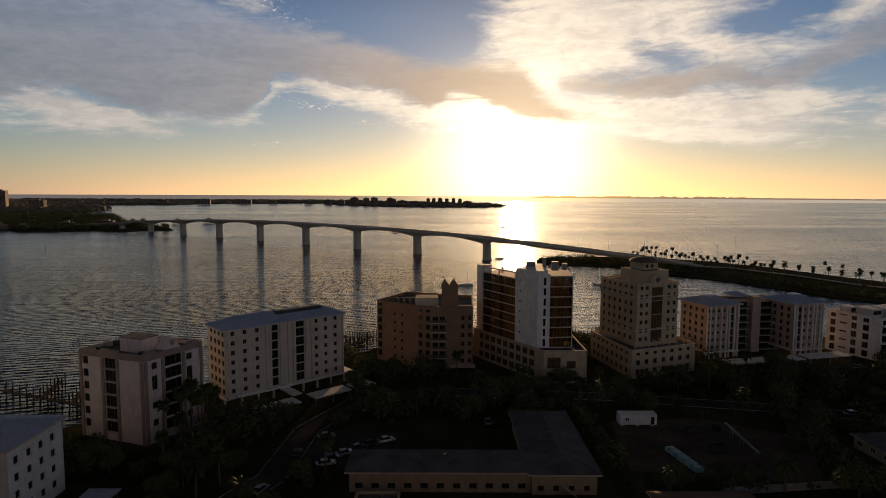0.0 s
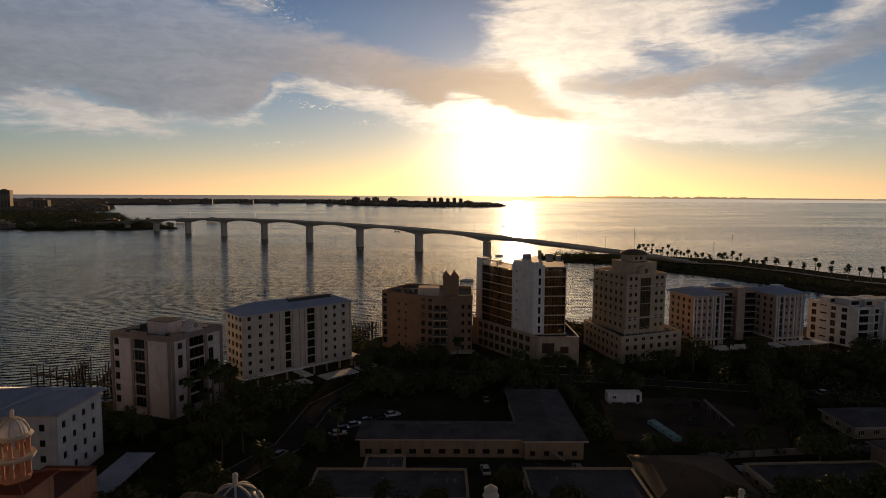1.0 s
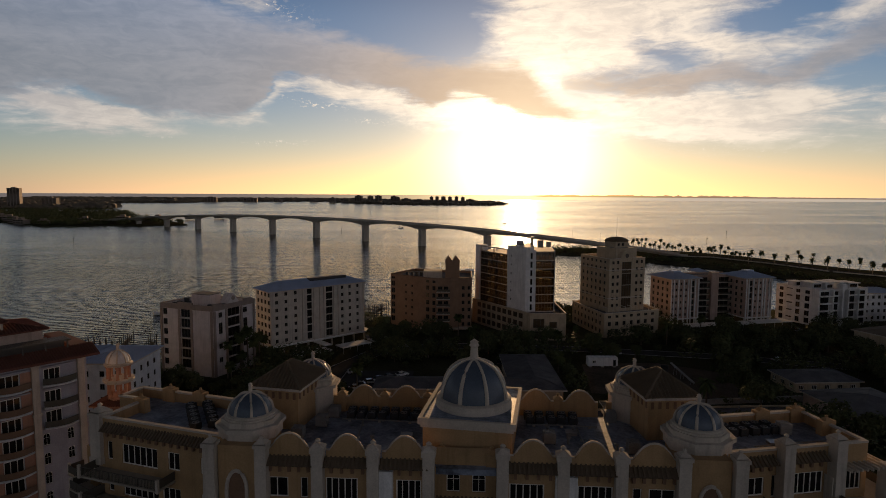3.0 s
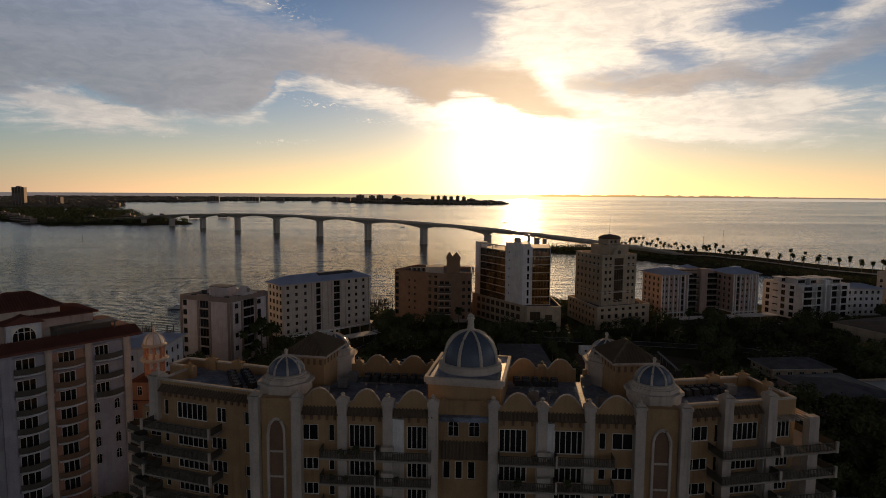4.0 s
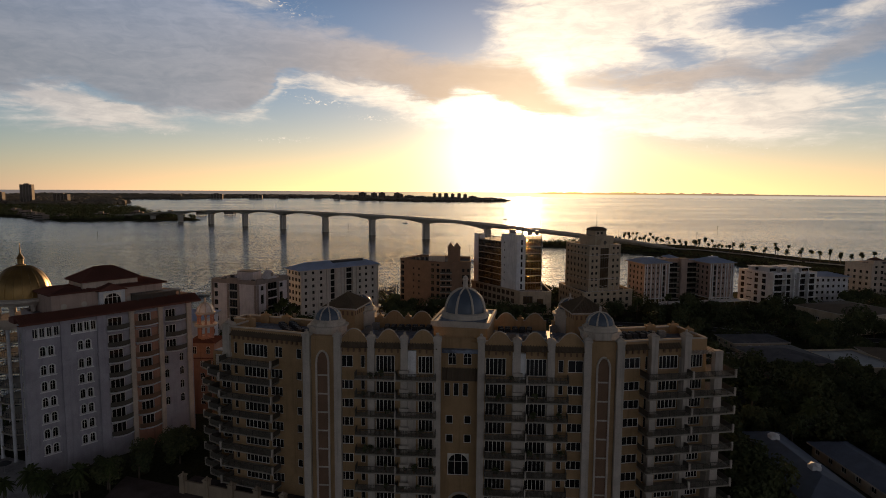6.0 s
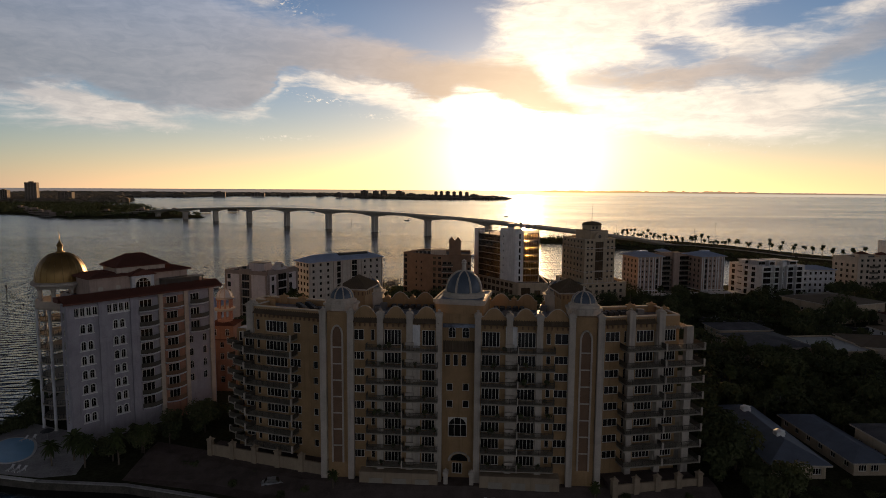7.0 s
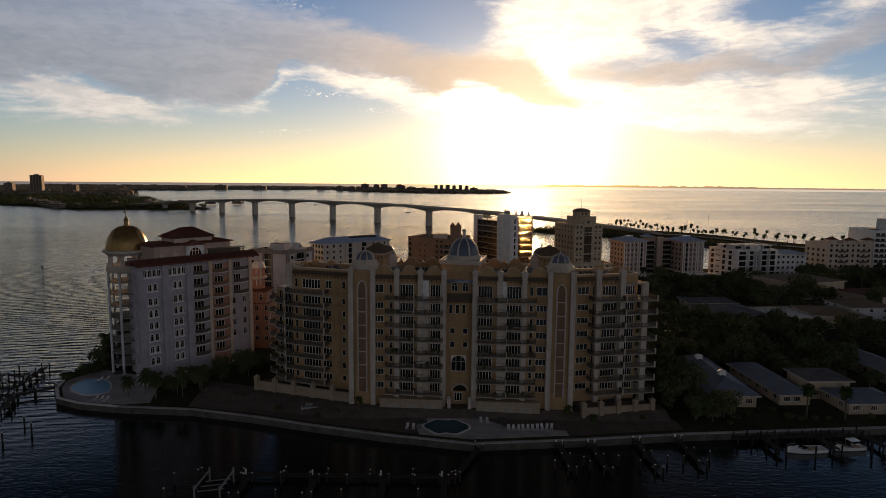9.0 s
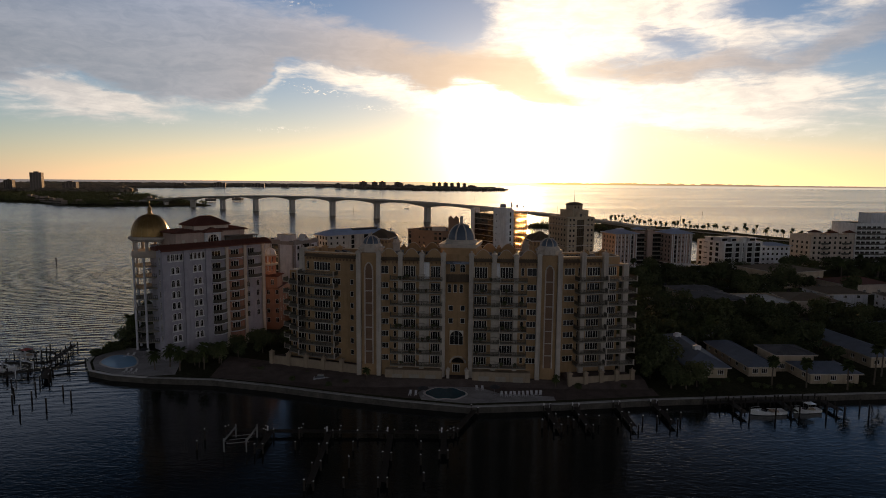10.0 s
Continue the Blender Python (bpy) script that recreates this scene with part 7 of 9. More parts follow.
twin((101.7, 275.0), (115.7, 279.0), 15, True)
twin((137.0, 279.0), (150.5, 282.6), 15, False)
fm, fw = edge_pose((115.8, 287), (137.0, 290))
fpts = [(c.x, c.y) for c in (fm @ Vector(v) for v in ((0, 0, 0), (fw, 0, 0), (fw, 9, 0), (0, 9, 0)))]
gallery = [(u, 0.5 + 2.8 * k, wd, 2.35, 4) for k in range(7) for u, wd in ((0.6, 7.2), (12.4, 8.2))]
block(f_house, fpts, 0, 20.8, ROSE, {0: gallery}, FRAME_D, 0.6)
for k in range(7):
    for u0, u1 in ((0.2, 8.2), (12.0, fw - 0.2)):
        balcony(f_house, fm, u0, u1, 0.6 + 2.8 * k, 1.5, RAIL, IVORY, rail_h=0.75)
bm = bmesh.new()
box(bm, 8.3, 11.9, -2.6, 0.5, 0, 22.2, fm)
part("stair_tower", bm, ROSE, f_house)
hip_roof(f_house, 2, 7, -0.5, 6, 22.4, 1.2, METAL, fm, over=0.6, pitch=0.7, rib=0.05)
f_port = thing("carport", "flat white carport roof along the apartment block", "carport", Matrix.Translation((0, 0, GROUND)))
for x0, y0, x1, y1 in ((104, 258, 121, 262), (124, 262, 134, 265), (136, 266, 154, 270)):
    m, w = edge_pose((x0, y0), (x1, y1))
    bm = bmesh.new()
    box(bm, 0, w, 0, 6, 2.6, 3.0, m)
    part("canopy", bm, WHITE, f_port)
    for u in (0.5, w / 2, w - 0.5):
        for y in (0.3, 5.7):
            bm = bmesh.new()
            box(bm, u - 0.1, u + 0.1, y - 0.1, y + 0.1, 0, 2.6, m)
            part("post", bm, STEEL, f_port)

# ---- white modern terraces ----
h_house = thing("modern_terrace_apartments", "white modern apartment house with wide balconies and roof terraces", "building", Matrix.Translation((0, 0, GROUND)))
HP = [(157.5, 291), (166, 272.5), (192, 279), (186, 300)]
block(h_house, HP, 0, 16.4, WHITE, {0: [(u, round(0.7 + 3.3 * k + dz, 2), wd, ht, n) for k in range(5) for u, wd, ht, dz, n in ((1.6, 2.0, 2.3, 0, 2), (5.2, 2.9, 0.6, 1.2, 2), (9.7, 2.0, 2.3, 0, 2), (14.0, 2.2, 2.3, 0, 2))], 1: [(u, round(0.55 + 3.3 * k, 2), wd, 2.65, n) for k in range(5) for u, wd, n in ((0.9, 4.6, 2), (6.4, 4.2, 2), (12.3, 1.4, 1), (15.2, 4.4, 2), (20.4, 5.0, 2))]}, FRAME_D, 0.9, ROOFG, coping=WHITE)
hm, hl = edge_pose(HP[1], HP[2])
for k in range(5):
    balcony(h_house, hm, -0.8, 6.0, 0.5 + 3.3 * k, 2.2, WHITE, WHITE, rail_h=0.3)
    balcony(h_house, hm, 6.3, 10.7, 0.5 + 3.3 * k, 1.2, WHITE, WHITE, rail_h=0.25)
    balcony(h_house, hm, 14.9, 19.8, 0.5 + 3.3 * k, 1.2, WHITE, WHITE, rail_h=0.25)
    balcony(h_house, hm, 20.2, hl + 0.8, 0.5 + 3.3 * k, 2.2, WHITE, WHITE, rail_h=0.3)
for u in (6.15, 11.3, 14.4, 20.0):
    bm = bmesh.new()
    box(bm, u - 0.25, u + 0.25, -1.9, -0.003, 0, 16.4, hm)
    part("fin_wall", bm, WHITE, h_house)
bm = bmesh.new()
box(bm, 11.5, 14.2, -1.2, 2.4, 16.4, 18.6, hm)
part("lift_tower", bm, WHITE, h_house)
for a, b, y0, y1, z in ((1.5, 6.5, 5, 12, 18.6), (7.2, 11.2, 3.4, 10, 18.9), (14.8, 18.6, 4, 12, 18.7), (19.4, 24.6, 3, 10, 18.3), (-0.5, 3.4, 12.6, 17, 18.2)):
    bm = bmesh.new()
    box(bm, a, b, y0, y1, 15.5, z, hm)
    part("penthouse_wall", bm, GREYW, h_house)
    bm = bmesh.new()
    box(bm, a - 0.5, b + 0.5, y0 - 0.8, y1 + 0.4, z, z + 0.3, hm)
    part("penthouse_roof", bm, WHITE, h_house)
    add_window(h_house, hm @ Matrix.Translation((0, y0, 0)), (a + 0.6, 16.6, b - a - 1.2, 1.5, 3), FRAME_D, depth=-0.08)
h2 = thing("metal_roof_block", "white apartment block with a pale blue metal roof", "building", Matrix.Translation((0, 0, GROUND)))
block(h2, [(194, 284), (213, 286), (212, 300), (193, 298)], 0, 13.2, GREYW, {0: rows(1.2, 3.0, 6, 1.0, 3.2, 4, 1.3, 1.5, 2)}, FRAME_D, 0.02)
hip_roof(h2, 194, 212.6, 285, 299, 13.3, 1.6, METAL, over=0.9, pitch=0.7, rib=0.05)
j_house = thing("turreted_apartment_house", "beige apartment house with tiled turrets and small balconies", "building", Matrix.Translation((0, 0, GROUND)))
block(j_house, [(222, 303), (228, 290), (256, 292), (256, 310)], 0, 19.4, PINK, {0: rows(1.5, 3.2, 4, 1.2, 3.2, 5, 1.3, 1.6, 2), 1: rows(1.6, 3.4, 8, 1.2, 3.2, 6, 1.4, 1.7, 2)}, FRAME_D, 0.9, ROOFG, coping=TRIM)
for x, z in ((232, 19), (243, 18.6), (254, 18.8)):
    bm = bmesh.new()
    box(bm, x - 2.2, x + 2.2, 291.5, 296, 17, z + 2.2)
    part("turret_wall", bm, PINK, j_house)
    hip_roof(j_house, x - 2.2, x + 2.2, 291.5, 296, z + 2.2, 1.5, TILE, over=0.6, pitch=0.6, rib=0.1)
jm, _ = edge_pose((228, 290), (256, 292))
for k in range(5):
    for u in (6.8, 20.4):
        balcony(j_house, jm, u, u + 4.2, 1.0 + 3.2 * k, 1.3)
k_house = thing("curved_white_tower", "white curved apartment tower with banded balconies", "building", Matrix.Translation((0, 0, GROUND)))
KP = [(258 + 40 * math.sin(a) , 300 - 10 * math.cos(a) + 4) for a in (0.0, 0.25, 0.5, 0.75, 1.0)] + [(300, 320), (258, 318)]
block(k_house, KP, 0, 27.0, WHITE, {i: rows(0.8, 3.2, 3, 1.0, 3.2, 8, 2.6, 1.7, 3) for i in range(4)}, FRAME_D, 0.9, ROOFG)
for k in range(8):
    for i in range(4):
        m, w = edge_pose(KP[i], KP[i + 1])
        balcony(k_house, m, 0.0, w, 0.6 + 3.2 * k, 1.3, slab_mat=WHITE, ends=False)
bm = bmesh.new()
box(bm, 274, 292, 304, 316, 26.0, 33.0)
part("lift_house", bm, GREYW, k_house)

# ---- motel, flat-roofed houses and bungalows ----
motel = thing("motel", "two-storey buff motel with a grey roof and outside stair", "building", Matrix.Translation((0, 0, GROUND)))
block(motel, [(-18, 172), (20, 172), (20, 181.5), (-18, 181.5)], 0, 4.8, BUFF, {0: rows(1.2, 3.4, 11, 0.8, 3, 1, 1.6, 1.2, 2)}, FRAME_D, 0.02)
block(motel, [(20.01, 171), (33.5, 171), (33.5, 206), (20.01, 206)], 0, 4.8, BUFF, {0: rows(1.2, 3.2, 4, 0.8, 3, 1, 1.2, 1.2, 2)}, FRAME_D, 0.02)
hip_roof(motel, -18, 33.4, 172, 181.5, 4.7, 1.3, ROOFG, over=0.9, pitch=1.0, rib=0.03)
hip_roof(motel, 20, 33.5, 171, 206, 4.75, 1.5, ROOFG, over=0.9, pitch=1.0, rib=0.03)
for i in range(10):
    bm = bmesh.new()
    box(bm, 26 + 0.3 * i, 26.3 + 0.3 * i, 169.6, 170.8, 2.2 - 0.22 * i, 2.4 - 0.22 * i)
    part("stair_tread", bm, TRIM, motel)


def flat_house(label, x0, x1, y0, y1, h, material, roof_mat, turn=0.0, nx=4, name="flat_roofed_house"):
    cx, cy = (x0 + x1) / 2, (y0 + y1) / 2
    ob = thing(name, label, "house", Matrix.Translation((cx, cy, GROUND)) @ Matrix.Rotation(radians(turn), 4, "Z"))
    w, d = (x1 - x0) / 2, (y1 - y0) / 2
    nz = max(1, int(h / 2.9))
    block(ob, [(-w, -d), (w, -d), (w, d), (-w, d)], 0, h, material, {0: rows(1.0, 2 * w / nx, nx, 0.9, 2.9, nz, 1.6, 1.3, 2), 1: rows(1.0, 3.4, 3, 0.9, 2.9, nz, 1.4, 1.3, 2), 3: rows(1.0, 3.4, 3, 0.9, 2.9, nz, 1.4, 1.3, 2)}, FRAME, 0.25, roof_mat, coping=material)
    for i in range(4):
        bm = bmesh.new()
        x, y = random.uniform(-w + 1, w - 1), random.uniform(-d + 1, d - 1)
        lathe(bm, [(0.16, h - 0.3), (0.16, h + 0.3), (0.3, h + 0.32), (0, h + 0.5)], 8, x, y)
        part("roof_vent", bm, UNIT, ob)
    return ob


def bungalow(label, x0, x1, y0, y1, h, rise, material, roof_mat, turn=0.0, nx=3, rib=0.02):
    cx, cy = (x0 + x1) / 2, (y0 + y1) / 2
    ob = thing("bungalow", label, "house", Matrix.Translation((cx, cy, GROUND)) @ Matrix.Rotation(radians(turn), 4, "Z"))
    w, d = (x1 - x0) / 2, (y1 - y0) / 2
    nz = max(1, int(h / 2.8))
    ny = max(2, int(2 * d / 4))
    side = rows(1.0, 2 * d / ny, ny, 0.9, 2.8, nz, 1.5, 1.3, 2)
    block(ob, [(-w, -d), (w, -d), (w, d), (-w, d)], 0, h, material, {0: rows(1.0, 2 * w / nx, nx, 0.8, 2.8, nz, 1.7, 1.4, 3), 1: side, 3: side}, FRAME, 0.02)
    hip_roof(ob, -w, w, -d, d, h + 0.1, rise, roof_mat, over=0.8, pitch=0.8, rib=rib)
    return ob


flat_house("low flat-roofed house with a stained grey roof", -25, 6, 146, 158.5, 3.6, CREAM, ROOFG)
flat_house("small annexe with a grey felt roof", -15.5, -7, 159.2, 165.5, 3.3, CREAM, ROOFG)
flat_house("low cream house with a dark flat roof", 18, 41, 142, 160, 3.2, CREAM, ROOFG)
bungalow("bungalow under a brown tile roof", 43, 62, 148, 166, 3.0, 2.2, CREAM, TILE_D)
bungalow("grey-roofed cream bungalow by the water", 64.6, 75.2, 71.4, 102, 3.0, 2.6, CREAM, SHINGLE, -1)
bungalow("long grey-roofed bungalow wing", 81.0, 88.5, 73, 97.5, 2.8, 1.6, CREAM, SHINGLE, 2)
bungalow("two-storey white house with grey roof", 91.0, 101.5, 77.6, 87, 4.8, 1.3, CREAM, ROOFG, 2)
bungalow("low white house with a grey roof near the lawn", 94.6, 107.4, 67.6, 77.4, 2.8, 1.6, CREAM, SHINGLE, 2)
bungalow("long low house with a pale grey roof", 118.6, 128.6, 82, 117, 3.2, 1.5, CREAM, SHINGLE, 6)
bungalow("two-storey house with porches and a brown roof", 99, 119, 150, 170, 5.4, 2.0, ROSE, ROOFG, 8)
flat_house("house with a patchy white flat roof", 121, 138, 147, 168, 5.0, CREAM, UNIT, 6)
bungalow("cream house under a brown hip roof", 139, 158, 152, 170, 5.0, 2.0, PINK, TILE_D, -8)
bungalow("white two-storey house with a tile roof", 160, 178, 166, 182, 5.6, 2.0, GREYW, TILE_D, 5)
bungalow("house with white gables and a dark roof", 182, 200, 150, 168, 5.6, 2.0, WHITE, TILE_D, -5)
bungalow("low house with a grey roof among trees", 150, 172, 110, 126, 3.4, 2.0, CREAM, SHINGLE, 12)
bungalow("three-storey cream house under a red tile roof", 158, 188, 212, 238, 8.0, 2.0, CREAM, TILE_D, 20, 6)
bungalow("house under a tile roof behind trees", 186, 210, 196, 214, 4.6, 2.4, PINK, TILE, 10)
bungalow("long low house with a grey roof among trees", 104, 124, 184, 196, 3.2, 1.4, CREAM, ROOFG, 4, 5)
flat_house("low house with a grey flat roof", 66, 96, 150, 163, 3.2, CREAM, ROOFG, 3, 5)

# ---- docks, boats, cars and small things ----
pile_bm = bmesh.new()
lathe(pile_bm, [(0.19, -3.0), (0.17, 2.3), (0, 2.3)], 8)
PILE = bpy.data.meshes.new("pile")
pile_bm.to_mesh(PILE)
pile_bm.free()
PILE.materials.append(TIMBER)
cap_bm = bmesh.new()
lathe(cap_bm, [(0, 2.28), (0.17, 2.28), (0.16, 2.36), (0, 2.52)], 8)
CAP = bpy.data.meshes.new("pile_cap")
cap_bm.to_mesh(CAP)
cap_bm.free()
CAP.materials.append(CAPW)
post_bm = bmesh.new()
box(post_bm, -0.11, 0.11, -0.11, 0.11, 0, 0.8)
box(post_bm, -0.16, 0.16, -0.16, 0.16, 0.8, 0.92)
lathe(post_bm, [(0.09, 0.92), (0.14, 1.0), (0, 1.1)], 8)
POST = bpy.data.meshes.new("service_post")
post_bm.to_mesh(POST)
post_bm.free()
POST.materials.append(CAPW)
plank_bm = bmesh.new()
box(plank_bm, -0.235, 0.235, -0.5, 0.5, -0.05, 0.0)
PLANK = bpy.data.meshes.new("plank")
plank_bm.to_mesh(PLANK)
plank_bm.free()
PLANK.materials.append(TIMBER)


def dock(label, legs, width=1.6, z=1.35, capped=True, every=3.2, posts=(), loose=(), tall=1.0):
    """A timber dock: straight legs of planks on stringers, with piles along both edges."""
    ob = thing("dock", label, "dock", group="docks")
    for p, q in legs:
        m, length = edge_pose(p, q, z)
        bm = bmesh.new()
        for y in (-width * 0.4, width * 0.4 - 0.1):
            box(bm, 0, length, y, y + 0.1, -0.3, -0.06, m)
        part("stringer", bm, TIMBER, ob)
        if p[1] < 60 and p[0] > -50 and length < 9:
            for i in range(int(length / 0.5)):
                reuse("plank", PLANK, ob, m @ Matrix.Translation((0.25 + 0.5 * i, 0, 0)) @ Matrix.Diagonal((1, width, 1, 1)))
        else:
            bm = bmesh.new()
            for i in range(int(length / 0.5)):
                box(bm, 0.5 * i + 0.01, 0.5 * i + 0.48, -width / 2, width / 2, -0.05, 0.0, m)
            tagged(part("planking", bm, TIMBER, ob), kind="stuff")
        n = max(1, int(length / every))
        for i in range(n + 1):
            for y in (-width / 2 - 0.2, width / 2 + 0.2):
                h = tall * random.uniform(0.85, 1.15)
                pm = m @ Matrix.Translation((length * i / n, y, -z)) @ Matrix.Diagonal((1, 1, h, 1))
                pl = reuse("pile", PILE, ob, pm)
                if capped:
                    reuse("pile_cap", CAP, pl, Matrix())
    for x, y in posts:
        reuse("service_post", POST, ob, Matrix.Translation((x, y, z)), "white service post")
    for x, y in loose:
        pl = reuse("pile", PILE, ob, Matrix.Translation((x, y, 0)) @ Matrix.Diagonal((1, 1, tall * random.uniform(0.9, 1.3), 1)))
        if capped:
            reuse("pile_cap", CAP, pl, Matrix())
    return ob


dock("long grey timber dock with white-capped piles", [((-46, 36.2), (1.5, 36.2)), ((1.6, 36.4), (6.5, 48.6)), ((-36.7, 35), (-36.7, 27.5)), ((-24.4, 35), (-23.8, 13.6)), ((-11.6, 35), (-11.2, 15.0)), ((-0.6, 35), (-0.6, 26))], width=1.2, z=1.0, posts=((-37.4, 36), (-25, 36), (-12.3, 36), (-1, 36)), loose=((-18.2, 22), (-18, 14.8), (-4.9, 23.4), (-4.1, 17.2), (-49.7, 33.7), (-49.3, 28.8), (-30, 29.3), (-18.5, 29.3), (-5.1, 29.8), (-30.4, 34.2), (-18.4, 34.5), (-6, 34.8)), every=7.0, tall=0.8)
for i, (x, y0, y1) in enumerate(((23.4, 50.2, 39), (30.2, 50.8, 39), (40.2, 52.6, 40), (49.4, 53.6, 42))):
    dock("grey finger dock with white-capped piles at the seawall", [((x, y0), (x + 0.4, y1))], width=1.2, z=1.0, posts=((x - 0.7, y0 + 0.2), (x + 0.7, y0 + 0.2)), loose=((x + 3.4, y1 + 4), (x - 2.6, y1 + 2)), every=5.4, tall=0.75)
dock("dark timber dock with a boat basin off the terrace", [((-102, 81), (-108.5, 74.6)), ((-108.6, 74.4), (-104.4, 66.4)), ((-109, 75), (-121, 68)), ((-112, 79.4), (-116, 98)), ((-116, 90), (-129, 91)), ((-113, 80), (-128, 79))], 1.6, 1.3, True, 3.6, loose=((-89.9, 54.2), (-92.7, 49.4), (-96.4, 45.9), (-102.1, 51.5), (-95, 59.2), (-99.2, 54), (-106, 57.5), (-103.4, 61.5), (-110.5, 63), (-115, 58), (-120, 86.4), (-125, 86.6), (-121.5, 95), (-118.6, 72.5)), tall=0.95)
dock("weathered dock along the grassy shore", [((62, 54.4), (90, 56.6)), ((68, 55), (68.4, 48)), ((80, 55.6), (80.4, 49)), ((91, 56.4), (91.4, 50))], 1.5, 1.2, False, 3.0, loose=((98, 50), (98.6, 54), (75, 47.5), (87.5, 49)))
dock("dark dock on tall piles behind the apartment house", [((-90, 218), (-136, 236)), ((-108, 226), (-112, 240)), ((-120, 231), (-124, 246))], 1.8, 1.4, False, 3.0, tall=1.7)
dock("dark dock on tall piles beside the brown house", [((-40, 284), (-28, 312)), ((-36, 296), (-46, 300)), ((-31, 306), (-42, 311))], 1.8, 1.4, False, 2.4, tall=1.7)
dock("marina dock between the towers", [((50, 300), (72, 318)), ((56, 306), (50, 314)), ((64, 312), (58, 320))], 1.8, 1.4, False, 2.6, tall=1.5)

def boat_lift(x, y, turn, label, material, top):
    """Four piles, two beams along them and slung bunks between."""
    lift = thing("boat_lift", label, "boat lift", Matrix.Translation((x, y, 0)) @ Matrix.Rotation(radians(turn), 4, "Z"), "boat lifts")
    for px, py in ((-2.2, -3.4), (2.2, -3.4), (-2.2, 3.4), (2.2, 3.4)):
        bm = bmesh.new()
        lathe(bm, [(0.15, -3), (0.15, top), (0, top + 0.1)], 8, px, py)
        part("pile", bm, material, lift)
    for px in (-2.2, 2.2):
        bm = bmesh.new()
        box(bm, px - 0.12, px + 0.12, -3.6, 3.6, top - 0.7, top - 0.4)
        part("beam", bm, material, lift)
    for py in (-1.8, 0.0, 1.8):
        bm = bmesh.new()
        tube(bm, [(-2.1, py - 0.6, 1.2), (2.1, py + 0.6, 1.2)], 0.09, n=6)
        part("bunk", bm, material, lift)
    for px in (-2.2, 2.2):
        bm = bmesh.new()
        tube(bm, [(px * 0.96, -3.3, top - 0.6), (px * 0.96, -1.8, 1.2)], 0.03, n=5)
        part("cable", bm, STEEL, lift)


boat_lift(-41.5, 31.5, 0, "empty grey boat lift frame on four piles", UNIT, 2.8)
boat_lift(-116.2, 73.5, 60, "pale steel boat lift frame in the basin", GREYW, 3.6)
boat_lift(-122.6, 85.4, 70, "pale steel boat lift frame under a moored boat", GREYW, 3.8)


def motorboat(label, m, length, top=None, mat_hull=None, screen=True):
    """A small cruiser: flared hull, deck with cockpit, windscreen, rails and outboard."""
    ob = thing("motorboat", label, "boat", m)
    L, W = length, length * 0.31
    bm = bmesh.new()
    secs = []
    for f, w, keel, sheer in ((0.0, 0.88, -0.25, 0.85), (0.3, 1.0, -0.35, 0.85), (0.6, 0.95, -0.32, 0.95), (0.82, 0.62, -0.15, 1.1), (1.0, 0.03, 0.35, 1.3)):
        x, hw = -L / 2 + L * f, W / 2 * w
        secs.append([bm.verts.new(p) for p in ((x, -hw, sheer), (x, -hw * 0.86, 0.15), (x, 0, keel), (x, hw * 0.86, 0.15), (x, hw, sheer))])
    for a, b in zip(secs, secs[1:]):
        for i in range(4):
            bm.faces.new((a[i], a[i + 1], b[i + 1], b[i]))
    bm.faces.new(secs[0])
    part("hull", bm, mat_hull or HULL, ob)
    bm = bmesh.new()
    for a, b in (((-0.02, 0.30)), ((0.30, 0.62)), ((0.62, 0.96))):
        z = 0.55 if b < 0.31 else (0.5 if b < 0.63 else 0.98)
        w = W * (0.78 if b < 0.7 else 0.42)
        box(bm, -L / 2 + L * max(a, 0.01), -L / 2 + L * b, -w / 2, w / 2, z - 0.1, z)
    part("deck", bm, HULL, ob)
    if screen:
        bm = bmesh.new()
        vs = [bm.verts.new(p) for p in ((L * 0.12, -W * 0.36, 0.95), (L * 0.20, 0, 0.98), (L * 0.12, W * 0.36, 0.95), (L * 0.02, -W * 0.34, 1.5), (L * 0.10, 0, 1.55), (L * 0.02, W * 0.34, 1.5))]
        bm.faces.new((vs[0], vs[1], vs[4], vs[3])), bm.faces.new((vs[1], vs[2], vs[5], vs[4]))
        part("windscreen", bm, GLASS, ob)
    for x in (-0.12, -0.24):
        bm = bmesh.new()
        box(bm, L * x - 0.3, L * x + 0.3, -W * 0.3, W * 0.3, 0.5, 0.95)
        part("seat", bm, CREAM, ob)
    bm = bmesh.new()
    for s in (-1, 1):
        tube(bm, [(L * 0.16, s * W * 0.44, 1.0), (L * 0.16, s * W * 0.44, 1.45), (L * 0.36, s * W * 0.28, 1.6), (L * 0.49, 0, 1.75)], 0.03, n=5)
    part("bow_rail", bm, STEEL, ob)
    if top:
        bm = bmesh.new()
        box(bm, -L * 0.26, L * 0.06, -W * 0.42, W * 0.42, 2.2, 2.3)
        part("canopy", bm, top, ob)
        for x in (-0.24, 0.04):
            for s in (-1, 1):
                bm = bmesh.new()
                tube(bm, [(L * x, s * W * 0.4, 0.6), (L * x, s * W * 0.4, 2.2)], 0.03, n=5)
                part("canopy_pole", bm, STEEL, ob)
    bm = bmesh.new()
    box(bm, -L / 2 - 0.55, -L / 2 - 0.05, -0.22, 0.22, 0.35, 1.35)
    part("outboard", bm, DARKM, ob)
    return ob


